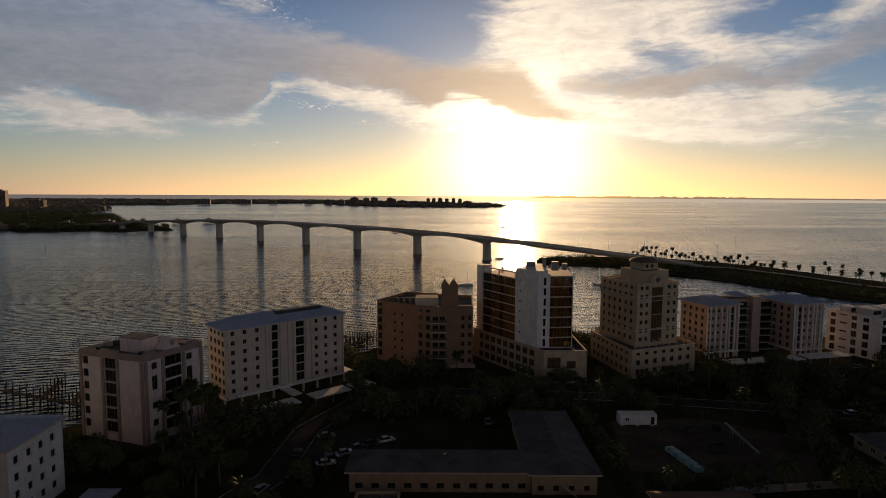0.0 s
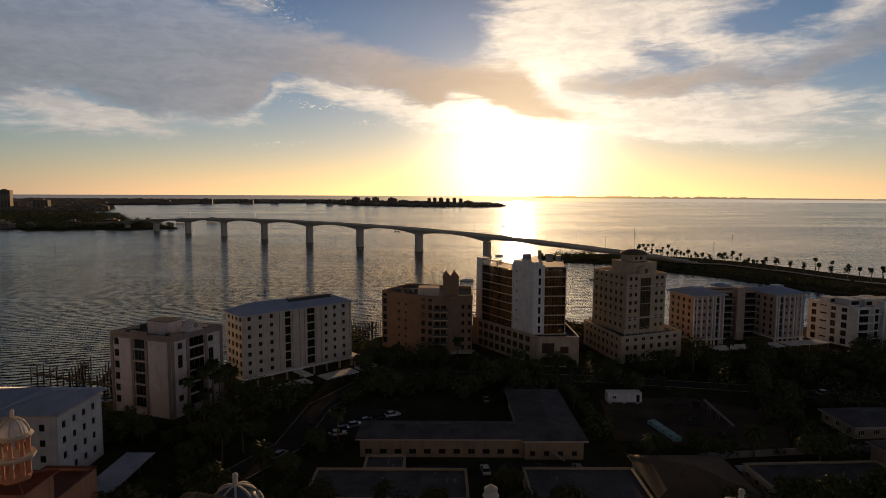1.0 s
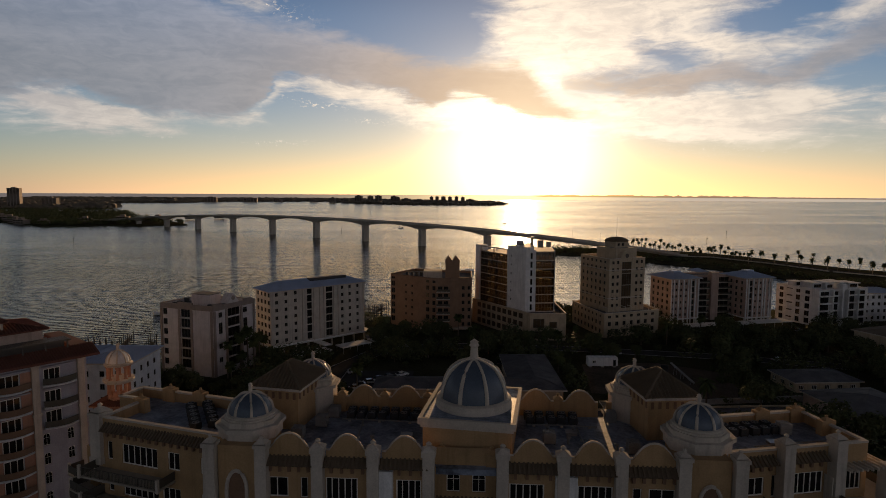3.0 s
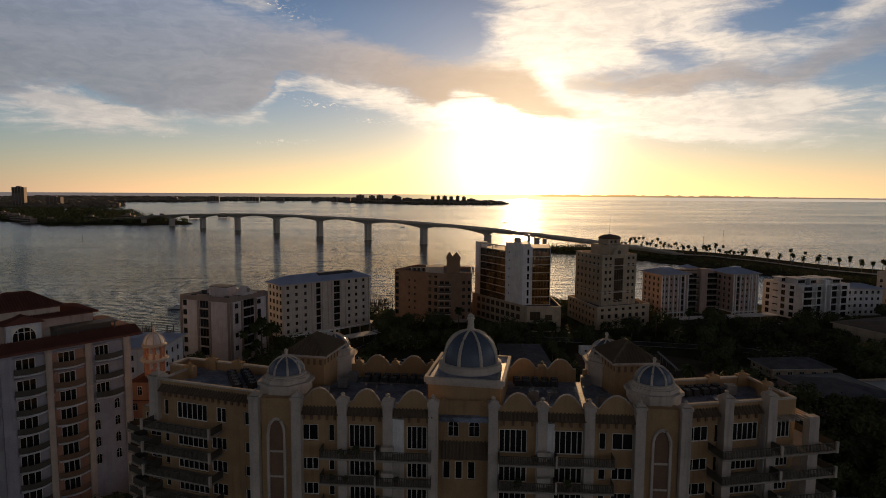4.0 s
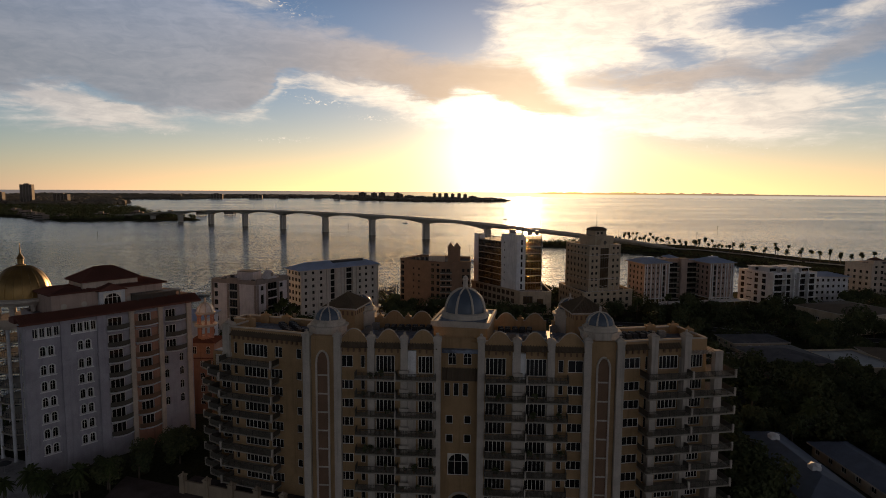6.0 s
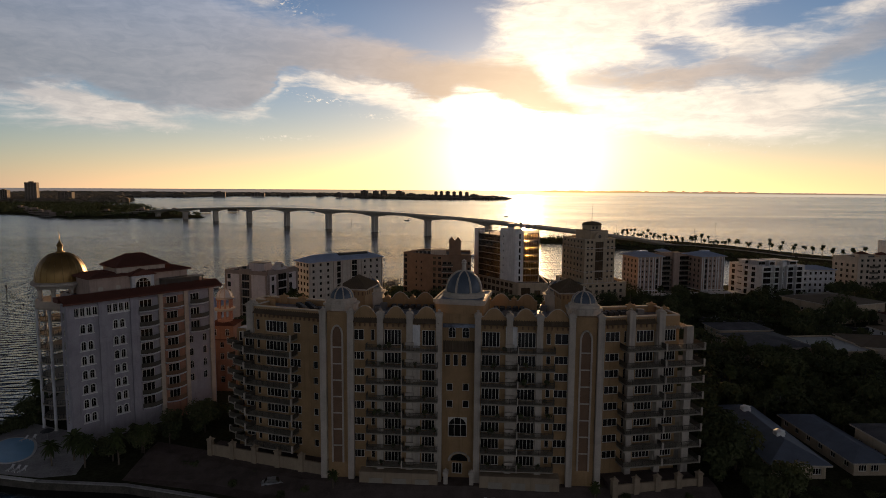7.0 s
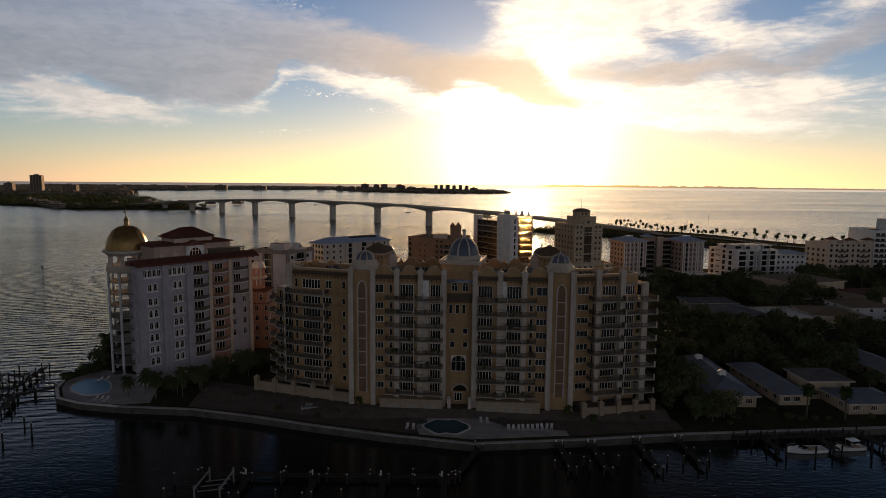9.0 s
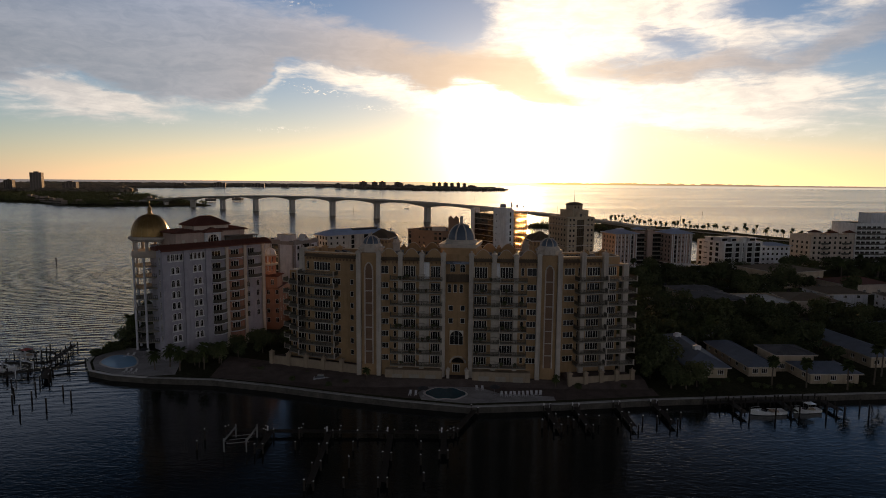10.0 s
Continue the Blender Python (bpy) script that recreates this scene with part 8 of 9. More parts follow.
motorboat("white open cruiser moored stern-on at the dock", Matrix.Translation((74.6, 50.2, 0)) @ Matrix.Rotation(radians(186), 4, "Z"), 8.4)
motorboat("white sports boat with a light arch at the dock", Matrix.Translation((84.4, 51.4, 0)) @ Matrix.Rotation(radians(188), 4, "Z"), 6.6, HULL)
motorboat("white motorboat with a red canvas top in the basin", Matrix.Translation((-122.6, 85.2, 1.3)) @ Matrix.Rotation(radians(160), 4, "Z"), 8.2, CANVAS)
motorboat("white motorboat lying among dock piles", Matrix.Translation((-121.5, 74.6, 0.3)) @ Matrix.Rotation(radians(20), 4, "Z"), 7.0, HULL)
motorboat("white launch under way in the bay", Matrix.Translation((-134.6, 297.5, 0)) @ Matrix.Rotation(radians(185), 4, "Z"), 10.0, HULL)
motorboat("small white boat in the marina", Matrix.Translation((60, 316, 0)) @ Matrix.Rotation(radians(40), 4, "Z"), 8.0, HULL)
motorboat("small white boat tied to the marina dock", Matrix.Translation((54, 318, 0)) @ Matrix.Rotation(radians(50), 4, "Z"), 7.0)
for x, y in ((60, 640), (-70, 1010), (-300, 1300), (120, 1180)):
    motorboat("distant small boat on the bay", Matrix.Translation((x, y, 0)) @ Matrix.Rotation(radians(20), 4, "Z"), 9.0, HULL)


def sailboat(x, y, turn, h):
    ob = thing("sailboat", "white moored sailing boat with bare mast", "boat", Matrix.Translation((x, y, 0)) @ Matrix.Rotation(radians(turn), 4, "Z"))
    bm = bmesh.new()
    secs = []
    for f, w, keel, sheer in ((0.0, 0.6, -0.2, 1.1), (0.35, 1.0, -0.5, 1.0), (0.7, 0.75, -0.4, 1.15), (1.0, 0.03, 0.2, 1.4)):
        px, hw = -5 + 10 * f, 1.55 * w
        secs.append([bm.verts.new(p) for p in ((px, -hw, sheer), (px, -hw * 0.7, 0.0), (px, 0, keel), (px, hw * 0.7, 0.0), (px, hw, sheer))])
    for a, b in zip(secs, secs[1:]):
        for i in range(4):
            bm.faces.new((a[i], a[i + 1], b[i + 1], b[i]))
        bm.faces.new((a[4], a[0], b[0], b[4]))
    bm.faces.new(secs[0])
    part("hull", bm, HULL, ob)
    bm = bmesh.new()
    box(bm, -2.2, 1.8, -0.8, 0.8, 1.0, 1.55)
    part("cabin", bm, HULL, ob)
    bm = bmesh.new()
    tube(bm, [(0.8, 0, 1.0), (0.8, 0, h)], 0.09, 0.06, 6)
    part("mast", bm, STEEL, ob)
    bm = bmesh.new()
    tube(bm, [(0.7, 0, 2.4), (-3.6, 0, 2.5)], 0.16, 0.12, 6)
    part("boom", bm, CANVAS if h > 13 else TRIM, ob)
    for p in ((5.0, 0, 1.4), (-4.9, 0, 1.1)):
        bm = bmesh.new()
        tube(bm, [p, (0.8, 0, h - 0.2)], 0.025, n=4)
        part("stay", bm, STEEL, ob)


sailboat(19.3, 467, 10, 14)
sailboat(113.5, 470, 170, 13)
sailboat(-2, 420, 30, 12)
for x, y, h in ((-232, 270, 5.2), (-421, 695, 5.5), (-150, 900, 5.0), (330, 760, 5.0), (420, 900, 5.0)):
    ob = thing("channel_marker", "dark channel marker post with a square board", "marker", Matrix.Translation((x, y, 0)))
    bm = bmesh.new()
    lathe(bm, [(0.22, -3), (0.2, h)], 8)
    part("post", bm, TIMBER, ob)
    bm = bmesh.new()
    box(bm, -0.6, 0.6, -0.28, -0.22, h - 1.0, h + 0.2)
    part("board", bm, DARKM, ob)


def make_car(label, m, paint, group=""):
    """A parked car: shaped body, glazed cabin, four wheels, lamps and bumpers."""
    ob = thing("car", label, "car", m, group)
    bm = bmesh.new()
    side = [(-2.2, 0.35), (-2.25, 0.75), (-1.7, 0.92), (-1.0, 0.95), (1.0, 0.95), (2.0, 0.85), (2.25, 0.65), (2.2, 0.35)]
    a, b = [bm.verts.new((x, -0.88, z)) for x, z in side], [bm.verts.new((x, 0.88, z)) for x, z in side]
    for i in range(len(side)):
        j = (i + 1) % len(side)
        bm.faces.new((a[i], b[i], b[j], a[j]))
    bm.faces.new(a), bm.faces.new(b[::-1])
    part("body", bm, paint, ob)
    bm = bmesh.new()
    cab = [(-1.75, 0.92, 0.80), (-1.15, 1.42, 0.66), (0.35, 1.45, 0.66), (1.1, 0.94, 0.80)]
    a, b = [bm.verts.new((x, -w, z)) for x, z, w in cab], [bm.verts.new((x, w, z)) for x, z, w in cab]
    bm.faces.new(a), bm.faces.new(b[::-1])
    bm.faces.new((a[0], b[0], b[1], a[1])), bm.faces.new((a[2], b[2], b[3], a[3]))
    part("glazing", bm, GLASS, ob)
    bm = bmesh.new()
    box(bm, -1.2, 0.4, -0.67, 0.67, 1.41, 1.47)
    part("roof", bm, paint, ob)
    for x in (-1.4, 1.4):
        for s in (-1, 1):
            bm = bmesh.new()
            lathe(bm, [(0, -0.11), (0.33, -0.11), (0.33, 0.11), (0, 0.11)], 14)
            bm.transform(Matrix.Translation((x, s * 0.82, 0.33)) @ Matrix.Rotation(math.pi / 2, 4, "X"))
            w = part("wheel", bm, RUBBER, ob)
            bm = bmesh.new()
            lathe(bm, [(0, 0), (0.19, 0), (0.19, 0.03), (0, 0.04)], 10)
            bm.transform(Matrix.Translation((x, s * 0.935, 0.33)) @ Matrix.Rotation(-s * math.pi / 2, 4, "X"))
            part("rim", bm, STEEL, w)
    for x, mt, nm in ((2.235, HULL, "headlight"), (-2.245, CANVAS, "tail_light")):
        for y in (-0.62, 0.62):
            bm = bmesh.new()
            box(bm, x - 0.04, x + 0.04, y - 0.18, y + 0.18, 0.6, 0.74)
            part(nm, bm, mt, ob)
    return ob


cars = {p.name: make_car(l, Matrix.Translation((x, y, GROUND)) @ Matrix.Rotation(radians(r), 4, "Z"), p, "parked cars") for p, l, x, y, r in ((CAR_W, "parked white car on asphalt", -25.2, 184.4, 20), (CAR_D, "parked dark car on asphalt", -19.0, 193.0, 30), (CAR_S, "parked silver car on asphalt", -21.8, 190, 28))}
W, D, S = (cars[p.name] for p in (CAR_W, CAR_D, CAR_S))
for src, x, y, r in ((W, -12.6, 197.6, 30), (D, -16.2, 195.6, 30), (S, -28, 200, 20), (D, -24.4, 187.2, 25), (S, -19.5, 228, 40), (W, -17.5, 232, 42), (D, -21, 224, 40), (S, 83.0, 113.4, 10), (D, 78.5, 111.5, 10), (W, 64, 226, 100), (D, 58, 229, 100), (S, 118, 217, 12), (W, 140, 209, 15), (D, 170, 140, 8), (W, 174, 143, 8), (S, 178, 146, 8), (S, 196, 140, 5), (D, -33, 190, 95), (S, -36.5, 172, 70), (D, 20, 212, 90), (S, 14, 210, 92), (W, 148, 262, 15), (S, 152, 263, 15), (D, 128, 258, 12), (S, -32.2, 66.6, 10), (W, 10.5, 164.6, 96), (D, 22.4, 165.2, 94), (S, 31.0, 165.4, 92)):
    copy_thing(src, Matrix.Translation((x, y, GROUND)) @ Matrix.Rotation(radians(r), 4, "Z"))

# trailer-borne boat by the side street
motorboat("covered white boat on a trailer beside a car", Matrix.Translation((89.4, 113.6, GROUND + 0.5)) @ Matrix.Rotation(radians(10), 4, "Z"), 7.0, screen=False)

# building plot: site cabin, long teal-covered load, conveyor
cabin = thing("site_cabin", "white site cabin on blocks at the building plot", "cabin", Matrix.Translation((54.2, 209.5, GROUND)))
bm = bmesh.new()
box(bm, -5, 5, -1.5, 1.5, 0.5, 3.3)
for i in range(20):
    box(bm, -4.95 + 0.5 * i, -4.85 + 0.5 * i, -1.54, -1.49, 0.6, 3.2)
part("body", bm, WHITE, cabin)
for x in (-4, 0, 4):
    bm = bmesh.new()
    box(bm, x - 0.4, x + 0.4, -1.3, 1.3, 0, 0.5)
    part("block", bm, CONC, cabin)
add_window(cabin, Matrix.Translation((0, -1.56, 0)), (-3.6, 1.5, 1.2, 1.0, 2), depth=-0.06)
add_window(cabin, Matrix.Translation((0, -1.56, 0)), (3.4, 0.6, 0.9, 2.1, 1), FRAME_D, depth=-0.06)
load = thing("covered_load", "long load under a teal tarpaulin", "tarpaulin", Matrix.Translation((58, 187, GROUND)) @ Matrix.Rotation(radians(12), 4, "Z"))
bm = bmesh.new()
box(bm, -1.2, 1.2, -6.2, 6.2, 0, 1.2)
bmesh.ops.bevel(bm, geom=bm.edges[:], offset=0.25, segments=2, affect="EDGES")
part("tarpaulin", bm, BLUEC, load)
for y in (-4.5, -1.5, 1.5, 4.5):
    bm = bmesh.new()
    box(bm, -1.23, 1.23, y - 0.05, y + 0.05, 0, 1.23)
    part("strap", bm, DARKM, load)
conv = thing("conveyor", "pale inclined conveyor on the building plot", "conveyor", Matrix.Translation((76, 196, GROUND)) @ Matrix.Rotation(radians(10), 4, "Z"))
bm = bmesh.new()
vs = box(bm, -0.35, 0.35, -6.5, 6.5, 0.6, 0.9)
for v in vs:
    v.co.z += (v.co.y + 6.5) * 0.2
part("belt_frame", bm, UNIT, conv)
for y, h in ((-5.5, 0.8), (0, 1.9), (4, 2.7)):
    for x in (-0.5, 0.5):
        bm = bmesh.new()
        tube(bm, [(x, y, 0), (x * 0.6, y, h)], 0.06, n=5)
        part("leg", bm, STEEL, conv)
for x, y, w, d, h, r in ((68, 192, 4, 2.2, 2.0, 10), (73, 203, 5, 2.4, 1.8, 70), (66, 204, 3, 2, 1.4, 30)):
    ob = thing("skip", "rusty dark builder's skip on sand", "skip", Matrix.Translation((x, y, GROUND)) @ Matrix.Rotation(radians(r), 4, "Z"))
    bm = bmesh.new()
    for x0, x1, y0, y1 in ((-w / 2, w / 2, -d / 2, -d / 2 + 0.1), (-w / 2, w / 2, d / 2 - 0.1, d / 2), (-w / 2, -w / 2 + 0.1, -d / 2 + 0.1, d / 2 - 0.1), (w / 2 - 0.1, w / 2, -d / 2 + 0.1, d / 2 - 0.1)):
        box(bm, x0, x1, y0, y1, 0, h)
    box(bm, -w / 2, w / 2, -d / 2, d / 2, 0, 0.2)
    part("tub", bm, DARKM, ob)

# pale garden walls and slabs
for p, q in (((60, 171), (101, 176)), ((101, 176), (112, 172)), ((-30, 246), (-14, 232)), ((-14, 232), (-10, 226))):
    m, length = edge_pose(p, q, GROUND)
    bm = bmesh.new()
    box(bm, 0, length, 0, 0.25, 0, 1.5, m)
    box(bm, -0.05, length + 0.05, -0.06, 0.31, 1.5, 1.6, m)
    setting("garden_wall", bm, PATH_M, "pale rendered garden wall")
for x, y in ((70, 166.5), (89, 167.5)):
    ob = thing("pool_cover", "pale rectangular pool cover on a patio", "cover", Matrix.Translation((x, y, GROUND)))
    bm = bmesh.new()
    box(bm, -3.2, 3.2, -1.6, 1.6, 0, 0.25)
    bmesh.ops.bevel(bm, geom=bm.edges[:], offset=0.08, segments=2, affect="EDGES")
    part("cover", bm, METAL, ob)

# ridge vents on the bungalow by the water
for x, y, z in ((69.8, 93.4, 5.9), (69.9, 79.4, 5.9)):
    ob = thing("ridge_vent", "white louvred ridge vent on a shingle roof", "vent", Matrix.Translation((x, y, GROUND + z - 0.4)))
    bm = bmesh.new()
    box(bm, -0.8, 0.8, -0.8, 0.8, 0, 0.9)
    for i in range(4):
        box(bm, -0.86, 0.86, -0.86, 0.86, 0.15 + 0.18 * i, 0.22 + 0.18 * i)
    part("case", bm, CAPW, ob)
    bm = bmesh.new()
    lathe(bm, [(1.3, 0.9), (1.25, 0.98), (0, 1.4)], 4)
    part("cap", bm, CAPW, ob)


# pool furniture
def lounger(x, y, turn):
    ob = thing("sun_lounger", "white sun lounger by the pool", "lounger", Matrix.Translation((x, y, GROUND + 0.06)) @ Matrix.Rotation(radians(turn), 4, "Z"), "pool loungers")
    bm = bmesh.new()
    box(bm, -0.3, 0.3, -0.9, 0.36, 0.32, 0.37)
    bmesh.ops.bevel(bm, geom=bm.edges[:], offset=0.012, segments=1, affect="EDGES")
    part("bed", bm, GREYW, ob)
    bm = bmesh.new()
    vs = box(bm, -0.3, 0.3, 0.38, 1.0, 0.34, 0.38)
    for v in vs:
        v.co.z += (v.co.y - 0.38) * 0.7
    part("backrest", bm, GREYW, ob)
    for px in (-0.27, 0.27):
        for py in (-0.8, 0.4):
            bm = bmesh.new()
            box(bm, px - 0.03, px + 0.03, py - 0.03, py + 0.03, 0, 0.32)
            part("leg", bm, CAPW, ob)
    return ob


first = lounger(13.4, 56.4, -6)
for i, (x, y) in enumerate([(14.5 + 1.05 * k, 56.2 + 0.12 * k) for k in range(9)] + [(-7.4, 56.4), (-8.8, 56.6), (7.6, 60.4), (9.0, 60.2), (-86, 71.6), (-84.6, 71.3), (-83.2, 71.0), (-93, 85.4), (-91.4, 86)]):
    copy_thing(first, Matrix.Translation((x, y, GROUND + 0.06)) @ Matrix.Rotation(radians(-6 + random.uniform(-9, 9)), 4, "Z"))
for x, y in ((-5.6, 55.6), (11.8, 57.0), (-88.2, 86.0)):
    ob = thing("parasol", "closed-weave dark parasol on a pole", "parasol", Matrix.Translation((x, y, GROUND + 0.06)))
    bm = bmesh.new()
    lathe(bm, [(0.35, 0), (0.35, 0.1), (0.04, 0.12), (0.04, 2.4)], 10)
    part("pole", bm, STEEL, ob)
    bm = bmesh.new()
    lathe(bm, [(1.4, 1.95), (1.38, 2.0), (0.7, 2.35), (0, 2.6)], 8)
    part("canopy", bm, DARKM, ob)

# ---- trees ----


def crown_mesh(name, seed, r, h, clumps, leaf):
    """A broad crown: many small leaf sprays gathered into uneven lobes."""
    rnd = random.Random(seed)
    bm = bmesh.new()
    lobes = []
    for i in range(9):
        a, q = rnd.uniform(0, 2 * math.pi), rnd.uniform(0.15, 0.72) * r
        lobes.append((Vector((q * math.cos(a), q * math.sin(a), h * rnd.uniform(0.35, 0.85))), r * rnd.uniform(0.28, 0.5)))
    for i in range(clumps):
        c, s = rnd.choice(lobes)
        d = Vector((rnd.gauss(0, 1), rnd.gauss(0, 1), rnd.gauss(0.25, 0.8))).normalized()
        p = c + d * s * rnd.uniform(0.62, 1.08)
        n = (d + Vector((rnd.uniform(-0.7, 0.7), rnd.uniform(-0.7, 0.7), rnd.uniform(-0.2, 0.9)))).normalized()
        a = n.orthogonal().normalized()
        b = n.cross(a)
        turn = rnd.uniform(0, 2 * math.pi)
        a, b = math.cos(turn) * a + math.sin(turn) * b, math.cos(turn) * b - math.sin(turn) * a
        w = leaf * rnd.uniform(0.6, 1.3)
        v = [bm.verts.new(p + a * w * x + b * w * y + n * w * z) for x, y, z in ((-0.6, 0, 0), (0, -0.4, 0.15), (0.7, 0.05, -0.05), (0.05, 0.45, 0.12))]
        bm.faces.new(v)
    me = bpy.data.meshes.new(name)
    bm.to_mesh(me)
    bm.free()
    me.materials.append(LEAF)
    return me


def trunk_mesh(seed, h, r):
    rnd = random.Random(seed)
    bm = bmesh.new()
    tube(bm, [(0, 0, -0.2), (0.1, 0.05, h * 0.3), (0.15, -0.1, h * 0.55)], 0.28, 0.18, 7)
    for i in range(5):
        a = 2 * math.pi * i / 5 + rnd.uniform(-0.4, 0.4)
        tube(bm, [(0.12, -0.05, h * rnd.uniform(0.3, 0.5)), (0.35 * r * math.cos(a), 0.35 * r * math.sin(a), h * 0.62), (0.6 * r * math.cos(a), 0.6 * r * math.sin(a), h * 0.8)], 0.14, 0.04, 5)
    me = bpy.data.meshes.new("trunk")
    bm.to_mesh(me)
    bm.free()
    me.materials.append(BARK)
    return me


TREES = [(crown_mesh("crown", s, r, h, 1500, lf), trunk_mesh(s, h, r)) for s, r, h, lf in ((1, 4.2, 7.5, 0.62), (2, 5.2, 8.5, 0.7), (3, 3.4, 6.2, 0.55), (4, 4.6, 6.8, 0.6), (5, 5.8, 9.5, 0.72))]
SHRUBS = [crown_mesh("foliage", 20 + s, 1.9, 2.2, 420, 0.42) for s in range(3)]


def tree(x, y, kind, s, z=GROUND, label="dense dark green broadleaf tree"):
    ob = thing("tree", label, "tree", Matrix.Translation((x, y, z)) @ Matrix.Rotation(random.uniform(0, 6.28), 4, "Z") @ Matrix.Diagonal((s, s, s * random.uniform(0.85, 1.15), 1)), "garden trees")
    reuse("trunk", TREES[kind][1], ob, Matrix())
    reuse("crown", TREES[kind][0], ob, Matrix())
    return ob


def shrub(x, y, s, z=GROUND):
    ob = new("shrub", SHRUBS[random.randrange(3)])
    ob.matrix_basis = Matrix.Translation((x, y, z - 0.5 * s)) @ Matrix.Rotation(random.uniform(0, 6.28), 4, "Z") @ Matrix.Diagonal((s, s, s, 1))
    tagged(ob, "rounded dark green garden shrub", "shrub", "garden shrubs")


def palm_meshes(seed, h, fan):
    rnd = random.Random(seed)
    bm = bmesh.new()
    lean = rnd.uniform(-0.4, 0.4)
    tube(bm, [(0, 0, -0.2), (lean * 0.2, 0, h * 0.33), (lean * 0.6, 0.1, h * 0.66), (lean, 0.1, h)], 0.24, 0.15, 7)
    trunk = bpy.data.meshes.new("trunk")
    bm.to_mesh(trunk)
    bm.free()
    trunk.materials.append(BARK)
    bm = bmesh.new()
    n = 60 if fan else 34
    for i in range(n):
        a, up = 2 * math.pi * i / n * 2.4 + rnd.uniform(-0.2, 0.2), rnd.uniform(-0.95, 1.2)
        length = (1.9 if fan else 3.0) * rnd.uniform(0.85, 1.1)
        out, side = Vector((math.cos(a), math.sin(a), 0)), Vector((-math.sin(a), math.cos(a), 0))
        pts = []
        for j in range(6):
            f = j / 5
            el = up * 1.1 - (0.9 if fan else 1.7) * f * f
            pts.append(Vector((lean, 0.1, h)) + out * length * f * math.cos(up * 0.8) + Vector((0, 0, length * (math.sin(up) * f - (0.35 if fan else 0.55) * f * f))))
        width = [0.05, 0.3, 0.42, 0.4, 0.26, 0.03] if not fan else [0.04, 0.12, 0.45, 0.62, 0.4, 0.05]
        for (p, w), (q, v) in zip(zip(pts, width), zip(pts[1:], width[1:])):
            droop = Vector((0, 0, -0.5))
            for s in (-1, 1):
                vs = [bm.verts.new(t) for t in (p, q, q + (side * s + droop) * v, p + (side * s + droop) * w)]
                bm.faces.new(vs if s > 0 else vs[::-1])
    crown = bpy.data.meshes.new("crown")
    bm.to_mesh(crown)
    bm.free()
    crown.materials.append(PALM)
    return trunk, crown


PALMS = [palm_meshes(1, 9.5, True), palm_meshes(2, 11.0, True), palm_meshes(3, 7.5, True), palm_meshes(4, 6.5, False), palm_meshes(5, 8.5, False)]


def palm(x, y, kind, s=1.0, z=GROUND, label="slender palm with a dark tufted crown"):
    ob = thing("palm_tree", label, "palm", Matrix.Translation((x, y, z)) @ Matrix.Rotation(random.uniform(0, 6.28), 4, "Z") @ Matrix.Diagonal((s, s, s, 1)), "palms")
    reuse("trunk", PALMS[kind][0], ob, Matrix())
    reuse("crown", PALMS[kind][1], ob, Matrix())
    return ob


# palms along the causeway
row = [(192, 634), (214, 604), (240, 566), (264, 526), (300, 474), (330, 438), (366, 398), (420, 346), (470, 312)]
for i in range(128):
    f = i / 127 * (len(row) - 1)
    a = min(int(f), len(row) - 2)
    p = Vector(row[a]).lerp(Vector(row[a + 1]), f - a)
    off = (8, -9, 13, 3, -14)[i % 5] + random.uniform(-3, 3)
    kind = random.choice((0, 1, 1, 2, 2, 4))
    palm(p.x + off * 0.7, p.y + off * 0.7, kind, random.uniform(0.65, 1.1), 2.0, "tall cabbage palm beside the causeway road")

KEEP_OUT = [(-64, 50, 66, 90), (-94, -56, 78, 128), (-64, -49, 103, 126), (-120, -62, 150, 175), (-90, -60, 188, 214), (-64, -28, 214, 258), (-26, 15, 256, 294), (12, 49, 243, 297), (58, 92, 248, 288), (100, 156, 256, 300), (156, 214, 270, 302), (220, 300, 288, 322), (-19, 35, 170, 208), (6, 40, 160, 171), (-27, 7, 147, 168), (17, 42, 141, 161), (42, 63, 147, 167), (61, 78, 66, 103), (79, 91, 68, 99), (90, 112, 62, 90), (115, 132, 78, 119), (97, 160, 146, 172), (158, 212, 148, 240), (98, 130, 176, 198), (65, 97, 149, 164), (-32, -8, 182, 204), (44, 86, 178, 214), (148, 174, 108, 128), (-76, -60, 140, 172), (60, 90, 56, 74), (90, 130, 58, 76)]


def free(x, y, pad=2.5):
    if any(a - pad < x < b + pad and c - pad < y < d + pad for a, b, c, d in KEEP_OUT):
        return False
    for (px, py), (qx, qy) in zip(road_line, road_line[1:]):
        p, d = Vector((px, py)), Vector((qx - px, qy - py))
        t = max(0, min(1, (Vector((x, y)) - p).dot(d) / d.length_squared))
        if (p + d * t - Vector((x, y))).length < 4.5 + pad * 0.6:
            return False
    return True


def inside(x, y, poly):
    n, odd = len(poly), False
    for i in range(n):
        (ax, ay), (bx, by) = poly[i], poly[(i + 1) % n]
        if (ay > y) != (by > y) and x < (bx - ax) * (y - ay) / (by - ay) + ax:
            odd = not odd
    return odd


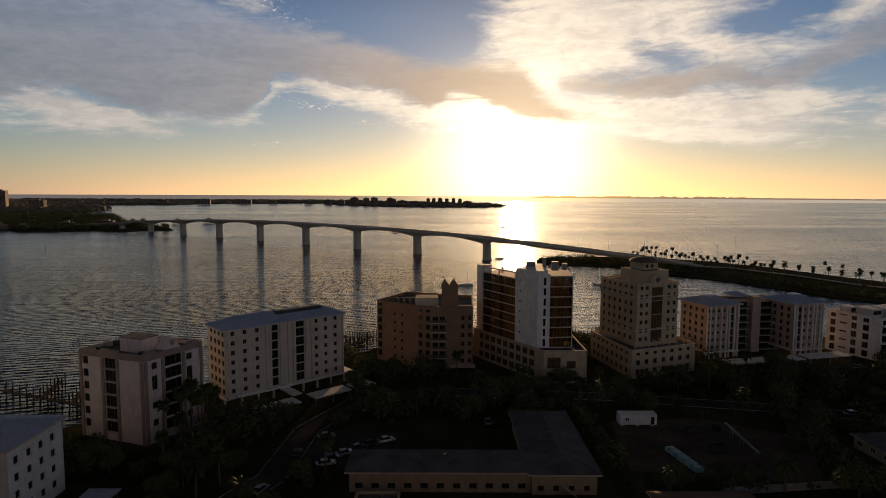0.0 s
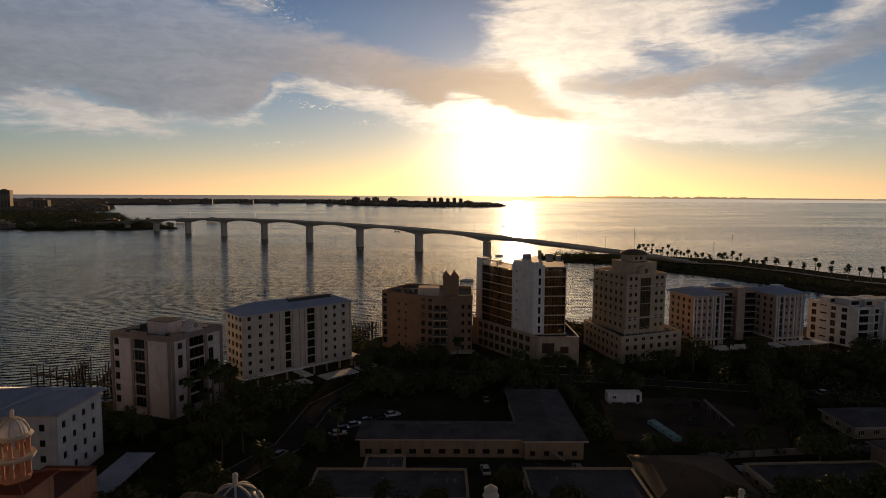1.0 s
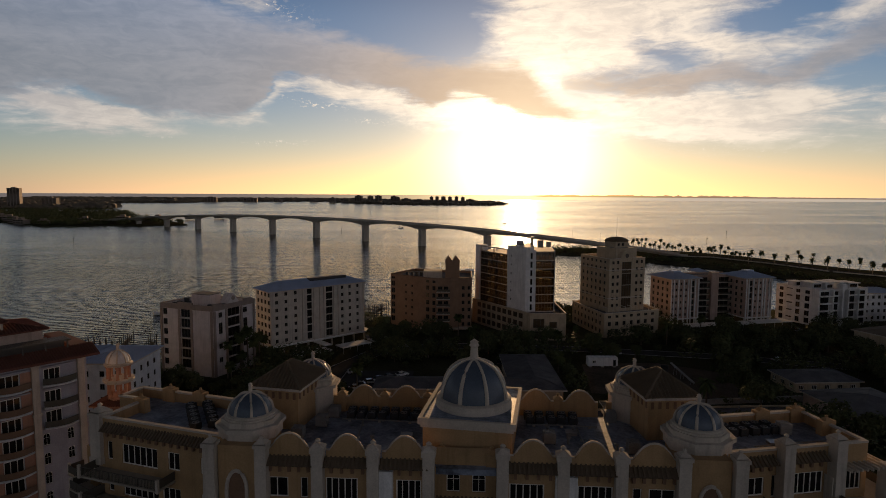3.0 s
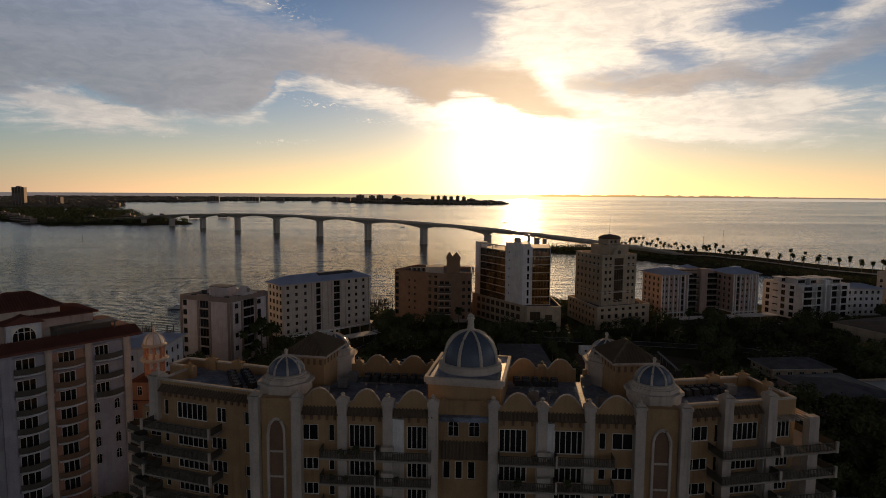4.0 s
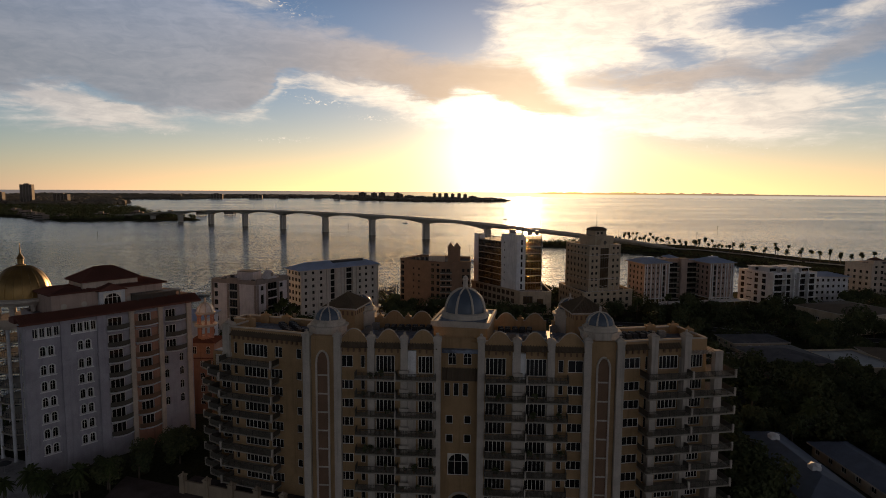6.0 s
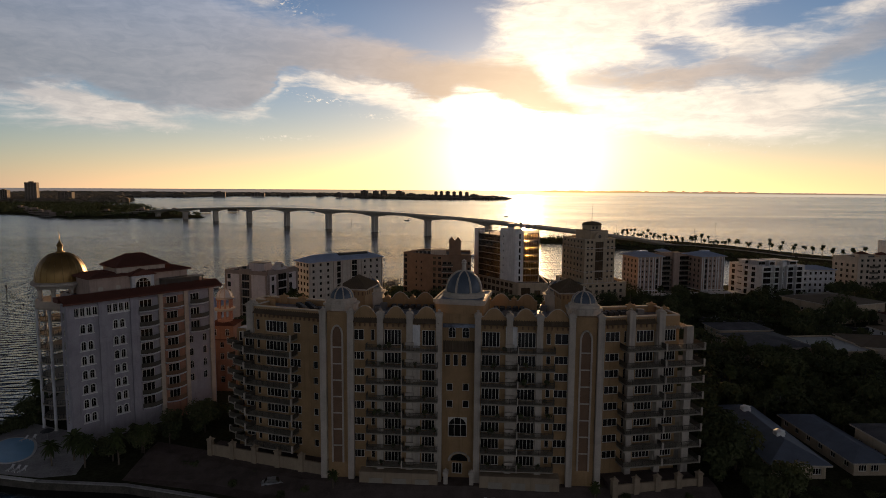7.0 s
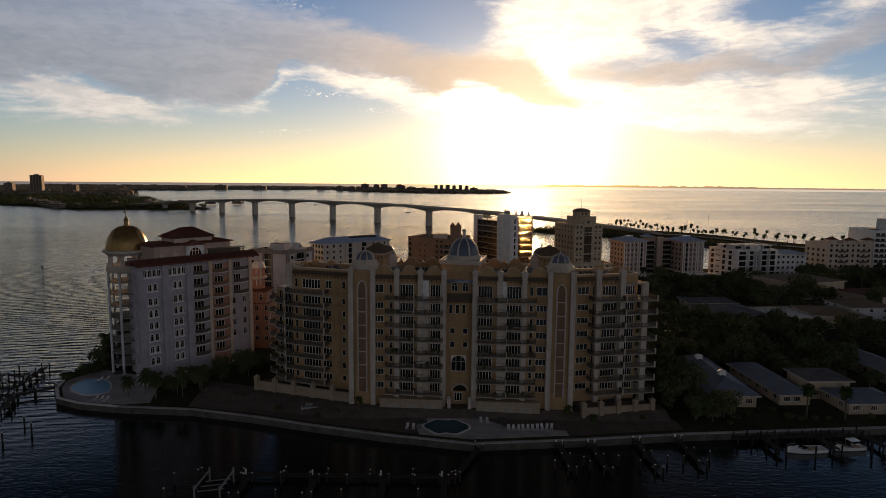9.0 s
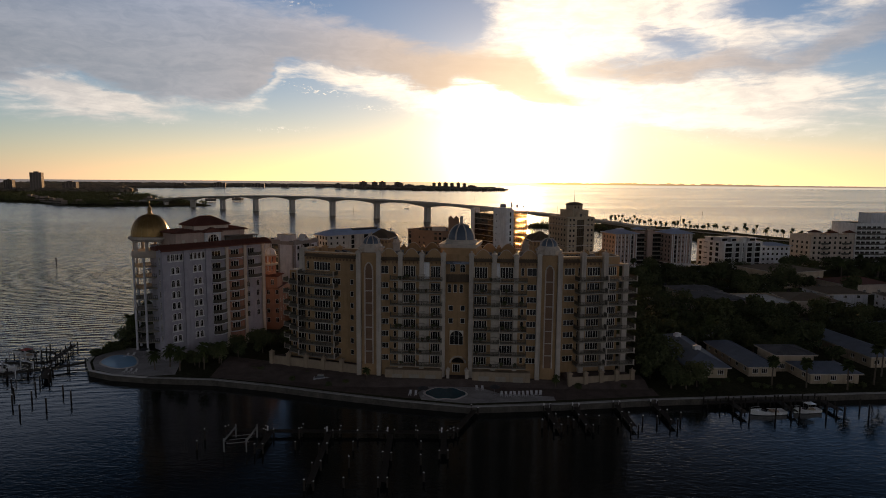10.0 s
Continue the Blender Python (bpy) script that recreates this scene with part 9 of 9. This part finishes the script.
random.seed(7)
placed, tries, extra = [], 0, []
while len(placed) < 520 and tries < 16000:
    tries += 1
    x, y = random.uniform(-112, 300), random.uniform(92, 300)
    gap = 4.2 if x < 140 else 6.0
    if abs(x) > (y + 90) * 0.78 or not inside(x, y, SHORE) or not inside(x - 4, y + 5, SHORE) or not inside(x + 3, y - 4, SHORE) or not free(x, y) or any((x - a) ** 2 + (y - b) ** 2 < gap * gap for a, b in placed):
        continue
    placed.append((x, y))
    if len(placed) > 290 and (x > 60 or y > 180):
        extra.append((x, y, GROUND - 0.3, random.uniform(4.5, 9.0)))
    elif random.random() < 0.16:
        palm(x, y, random.choice((2, 3, 4)), random.uniform(0.8, 1.2), label="garden palm with arching fronds")
    else:
        tree(x, y, random.randrange(5), random.uniform(0.62, 1.12))
sprays("garden_woods", extra, "dense dark garden trees between the houses", 79, 260, 0.7)
# the row of trees beside the apartment houses
for x, y, s in ((54, 70, 0.9), (57, 76, 1.0), (58, 82, 1.1), (53, 88, 1.0), (58.5, 91, 1.0), (55, 97, 1.1), (57, 63, 0.85), (60, 68, 0.9), (59, 75, 0.9), (64.0, 64.4, 0.7), (60.5, 62.4, 0.7), (60, 100, 1.1), (66, 106, 1.0), (73, 107, 1.0), (80, 104, 1.0), (87, 103, 0.9), (94, 95, 0.9), (101, 94, 1.0), (108, 92, 1.0), (111, 84, 0.8), (113, 100, 1.1), (105, 103, 1.1), (97, 106, 1.1), (90, 111, 1.0), (136, 100, 1.2), (140, 92, 1.0), (92, 146, 0.9), (99, 144, 1.0), (106, 145, 1.0), (113, 144, 1.1), (120, 143, 1.0), (126, 146, 0.9), (84, 146, 0.9), (76, 146, 1.0), (68, 146, 0.9), (133, 143, 1.0), (150, 200, 1.2), (157, 202, 1.2), (164, 205, 1.2), (171, 206, 1.3), (178, 208, 1.2), (186, 190, 1.2), (146, 208, 1.3)):
    tree(x, y, random.randrange(5), s)
for x, y, s in ((-75, 80, 0.5), (-70, 78, 0.6), (-67, 84, 0.7), (-62, 90, 0.75), (-58, 95, 0.7), (-60, 84, 0.65), (-55, 91, 0.75), (-68, 76, 0.5), (-55, 99, 0.7), (-64, 80, 0.75)):
    tree(x, y, random.randrange(5), s)
for x, y in ((-76, 76), (-72, 73), (-66, 74.5), (-63, 79), (-79, 73.5), (27.5, 62.2), (-20.5, 64.2)):
    palm(x, y, random.choice((3, 4)), random.uniform(0.7, 0.95) * (0.6 if x > -50 else 1), label="palm with arching fronds on the forecourt")
for i in range(26):
    shrub(-103 + 0.35 * i + random.uniform(-0.8, 0.8), 86 + 0.75 * i * 0.9 + random.uniform(-1, 1), random.uniform(0.7, 1.3))
for i in range(330):
    x, y = random.uniform(-70, 140), random.uniform(92, 250)
    if free(x, y, 0.6) and inside(x, y, SHORE):
        shrub(x, y, random.uniform(0.5, 1.1))
for x, y in ((-52, 74), (-50, 73.2), (-45.5, 72), (-38, 71), (-36.5, 70.6), (-24.5, 69), (-40, 66), (-30, 62.5), (33, 62), (45, 63), (79, 64), (96, 64.5), (77.5, 68.5), (112, 64), (81, 63), (84.5, 63.6), (88, 64), (98.5, 65), (104, 65.4), (107, 65.6), (74, 68.6), (70, 66), (66, 63), (64, 61), (-25.5, 64)):
    shrub(x, y, random.uniform(0.4, 0.7))
for x, y, k in ((92, 64.5, 2), (101.5, 63, 2), (84, 66, 2), (118, 74, 1), (111, 67, 1)):
    palm(x, y, k, 0.9, label="palm standing on the lawn")

for u, y, k, s in ((1.5, -4, 1, 1.0), (6.5, -5, 1, 1.15), (9.5, -4.5, 1, 1.25), (10.8, -6, 0, 1.1), (15.5, -4, 1, 1.0), (18, -3, 0, 1.0), (4, -7, 2, 1.0)):
    p = am1 @ Vector((u, y, 0))
    palm(p.x, p.y, k, s, label="tall palm before the gabled apartment house")

scrub = []
rnd = random.Random(77)
for a, b in zip(CAUSE[:11], CAUSE[1:12]):
    for i in range(34):
        p = Vector(a).lerp(Vector(b), rnd.random())
        back = rnd.uniform(2, 26) * (0.35 if rnd.random() < 0.5 else 1.0)
        scrub.append((p.x + back * 0.75, p.y + back * 0.65, 1.8, rnd.uniform(1.2, 4.2)))
for i in range(60):
    scrub.append((rnd.uniform(112, 188), rnd.uniform(586, 638), 1.8, rnd.uniform(3, 7)))
sprays("causeway_scrub", scrub, "low dark scrub and small trees along the causeway shore", 78, 30, 0.9)

# potted plants on the balconies of the ochre house
rnd = random.Random(41)
pot_bm = bmesh.new()
lathe(pot_bm, [(0, 0), (0.2, 0), (0.28, 0.45), (0.24, 0.45), (0.22, 0.38), (0, 0.38)], 10)
POT = bpy.data.meshes.new("pot")
pot_bm.to_mesh(POT)
pot_bm.free()
POT.materials.append(NICHE)
for i in range(46):
    s, z = rnd.choice((-1, 1)), rnd.choice(SL)
    x, y = s * rnd.choice((rnd.uniform(4.4, 9.6), rnd.uniform(10.6, 16.4))), -1.55
    ob = thing("potted_plant", "leafy potted plant on a balcony", "plant", ON_CONDO @ Matrix.Translation((x, y, z)), "balcony plants")
    reuse("pot", POT, ob, Matrix())
    k = rnd.uniform(0.22, 0.36)
    reuse("foliage", SHRUBS[i % 3], ob, Matrix.Translation((0, 0, 0.32)) @ Matrix.Rotation(rnd.uniform(0, 6), 4, "Z") @ Matrix.Diagonal((k, k, k * rnd.uniform(0.9, 1.5), 1)))
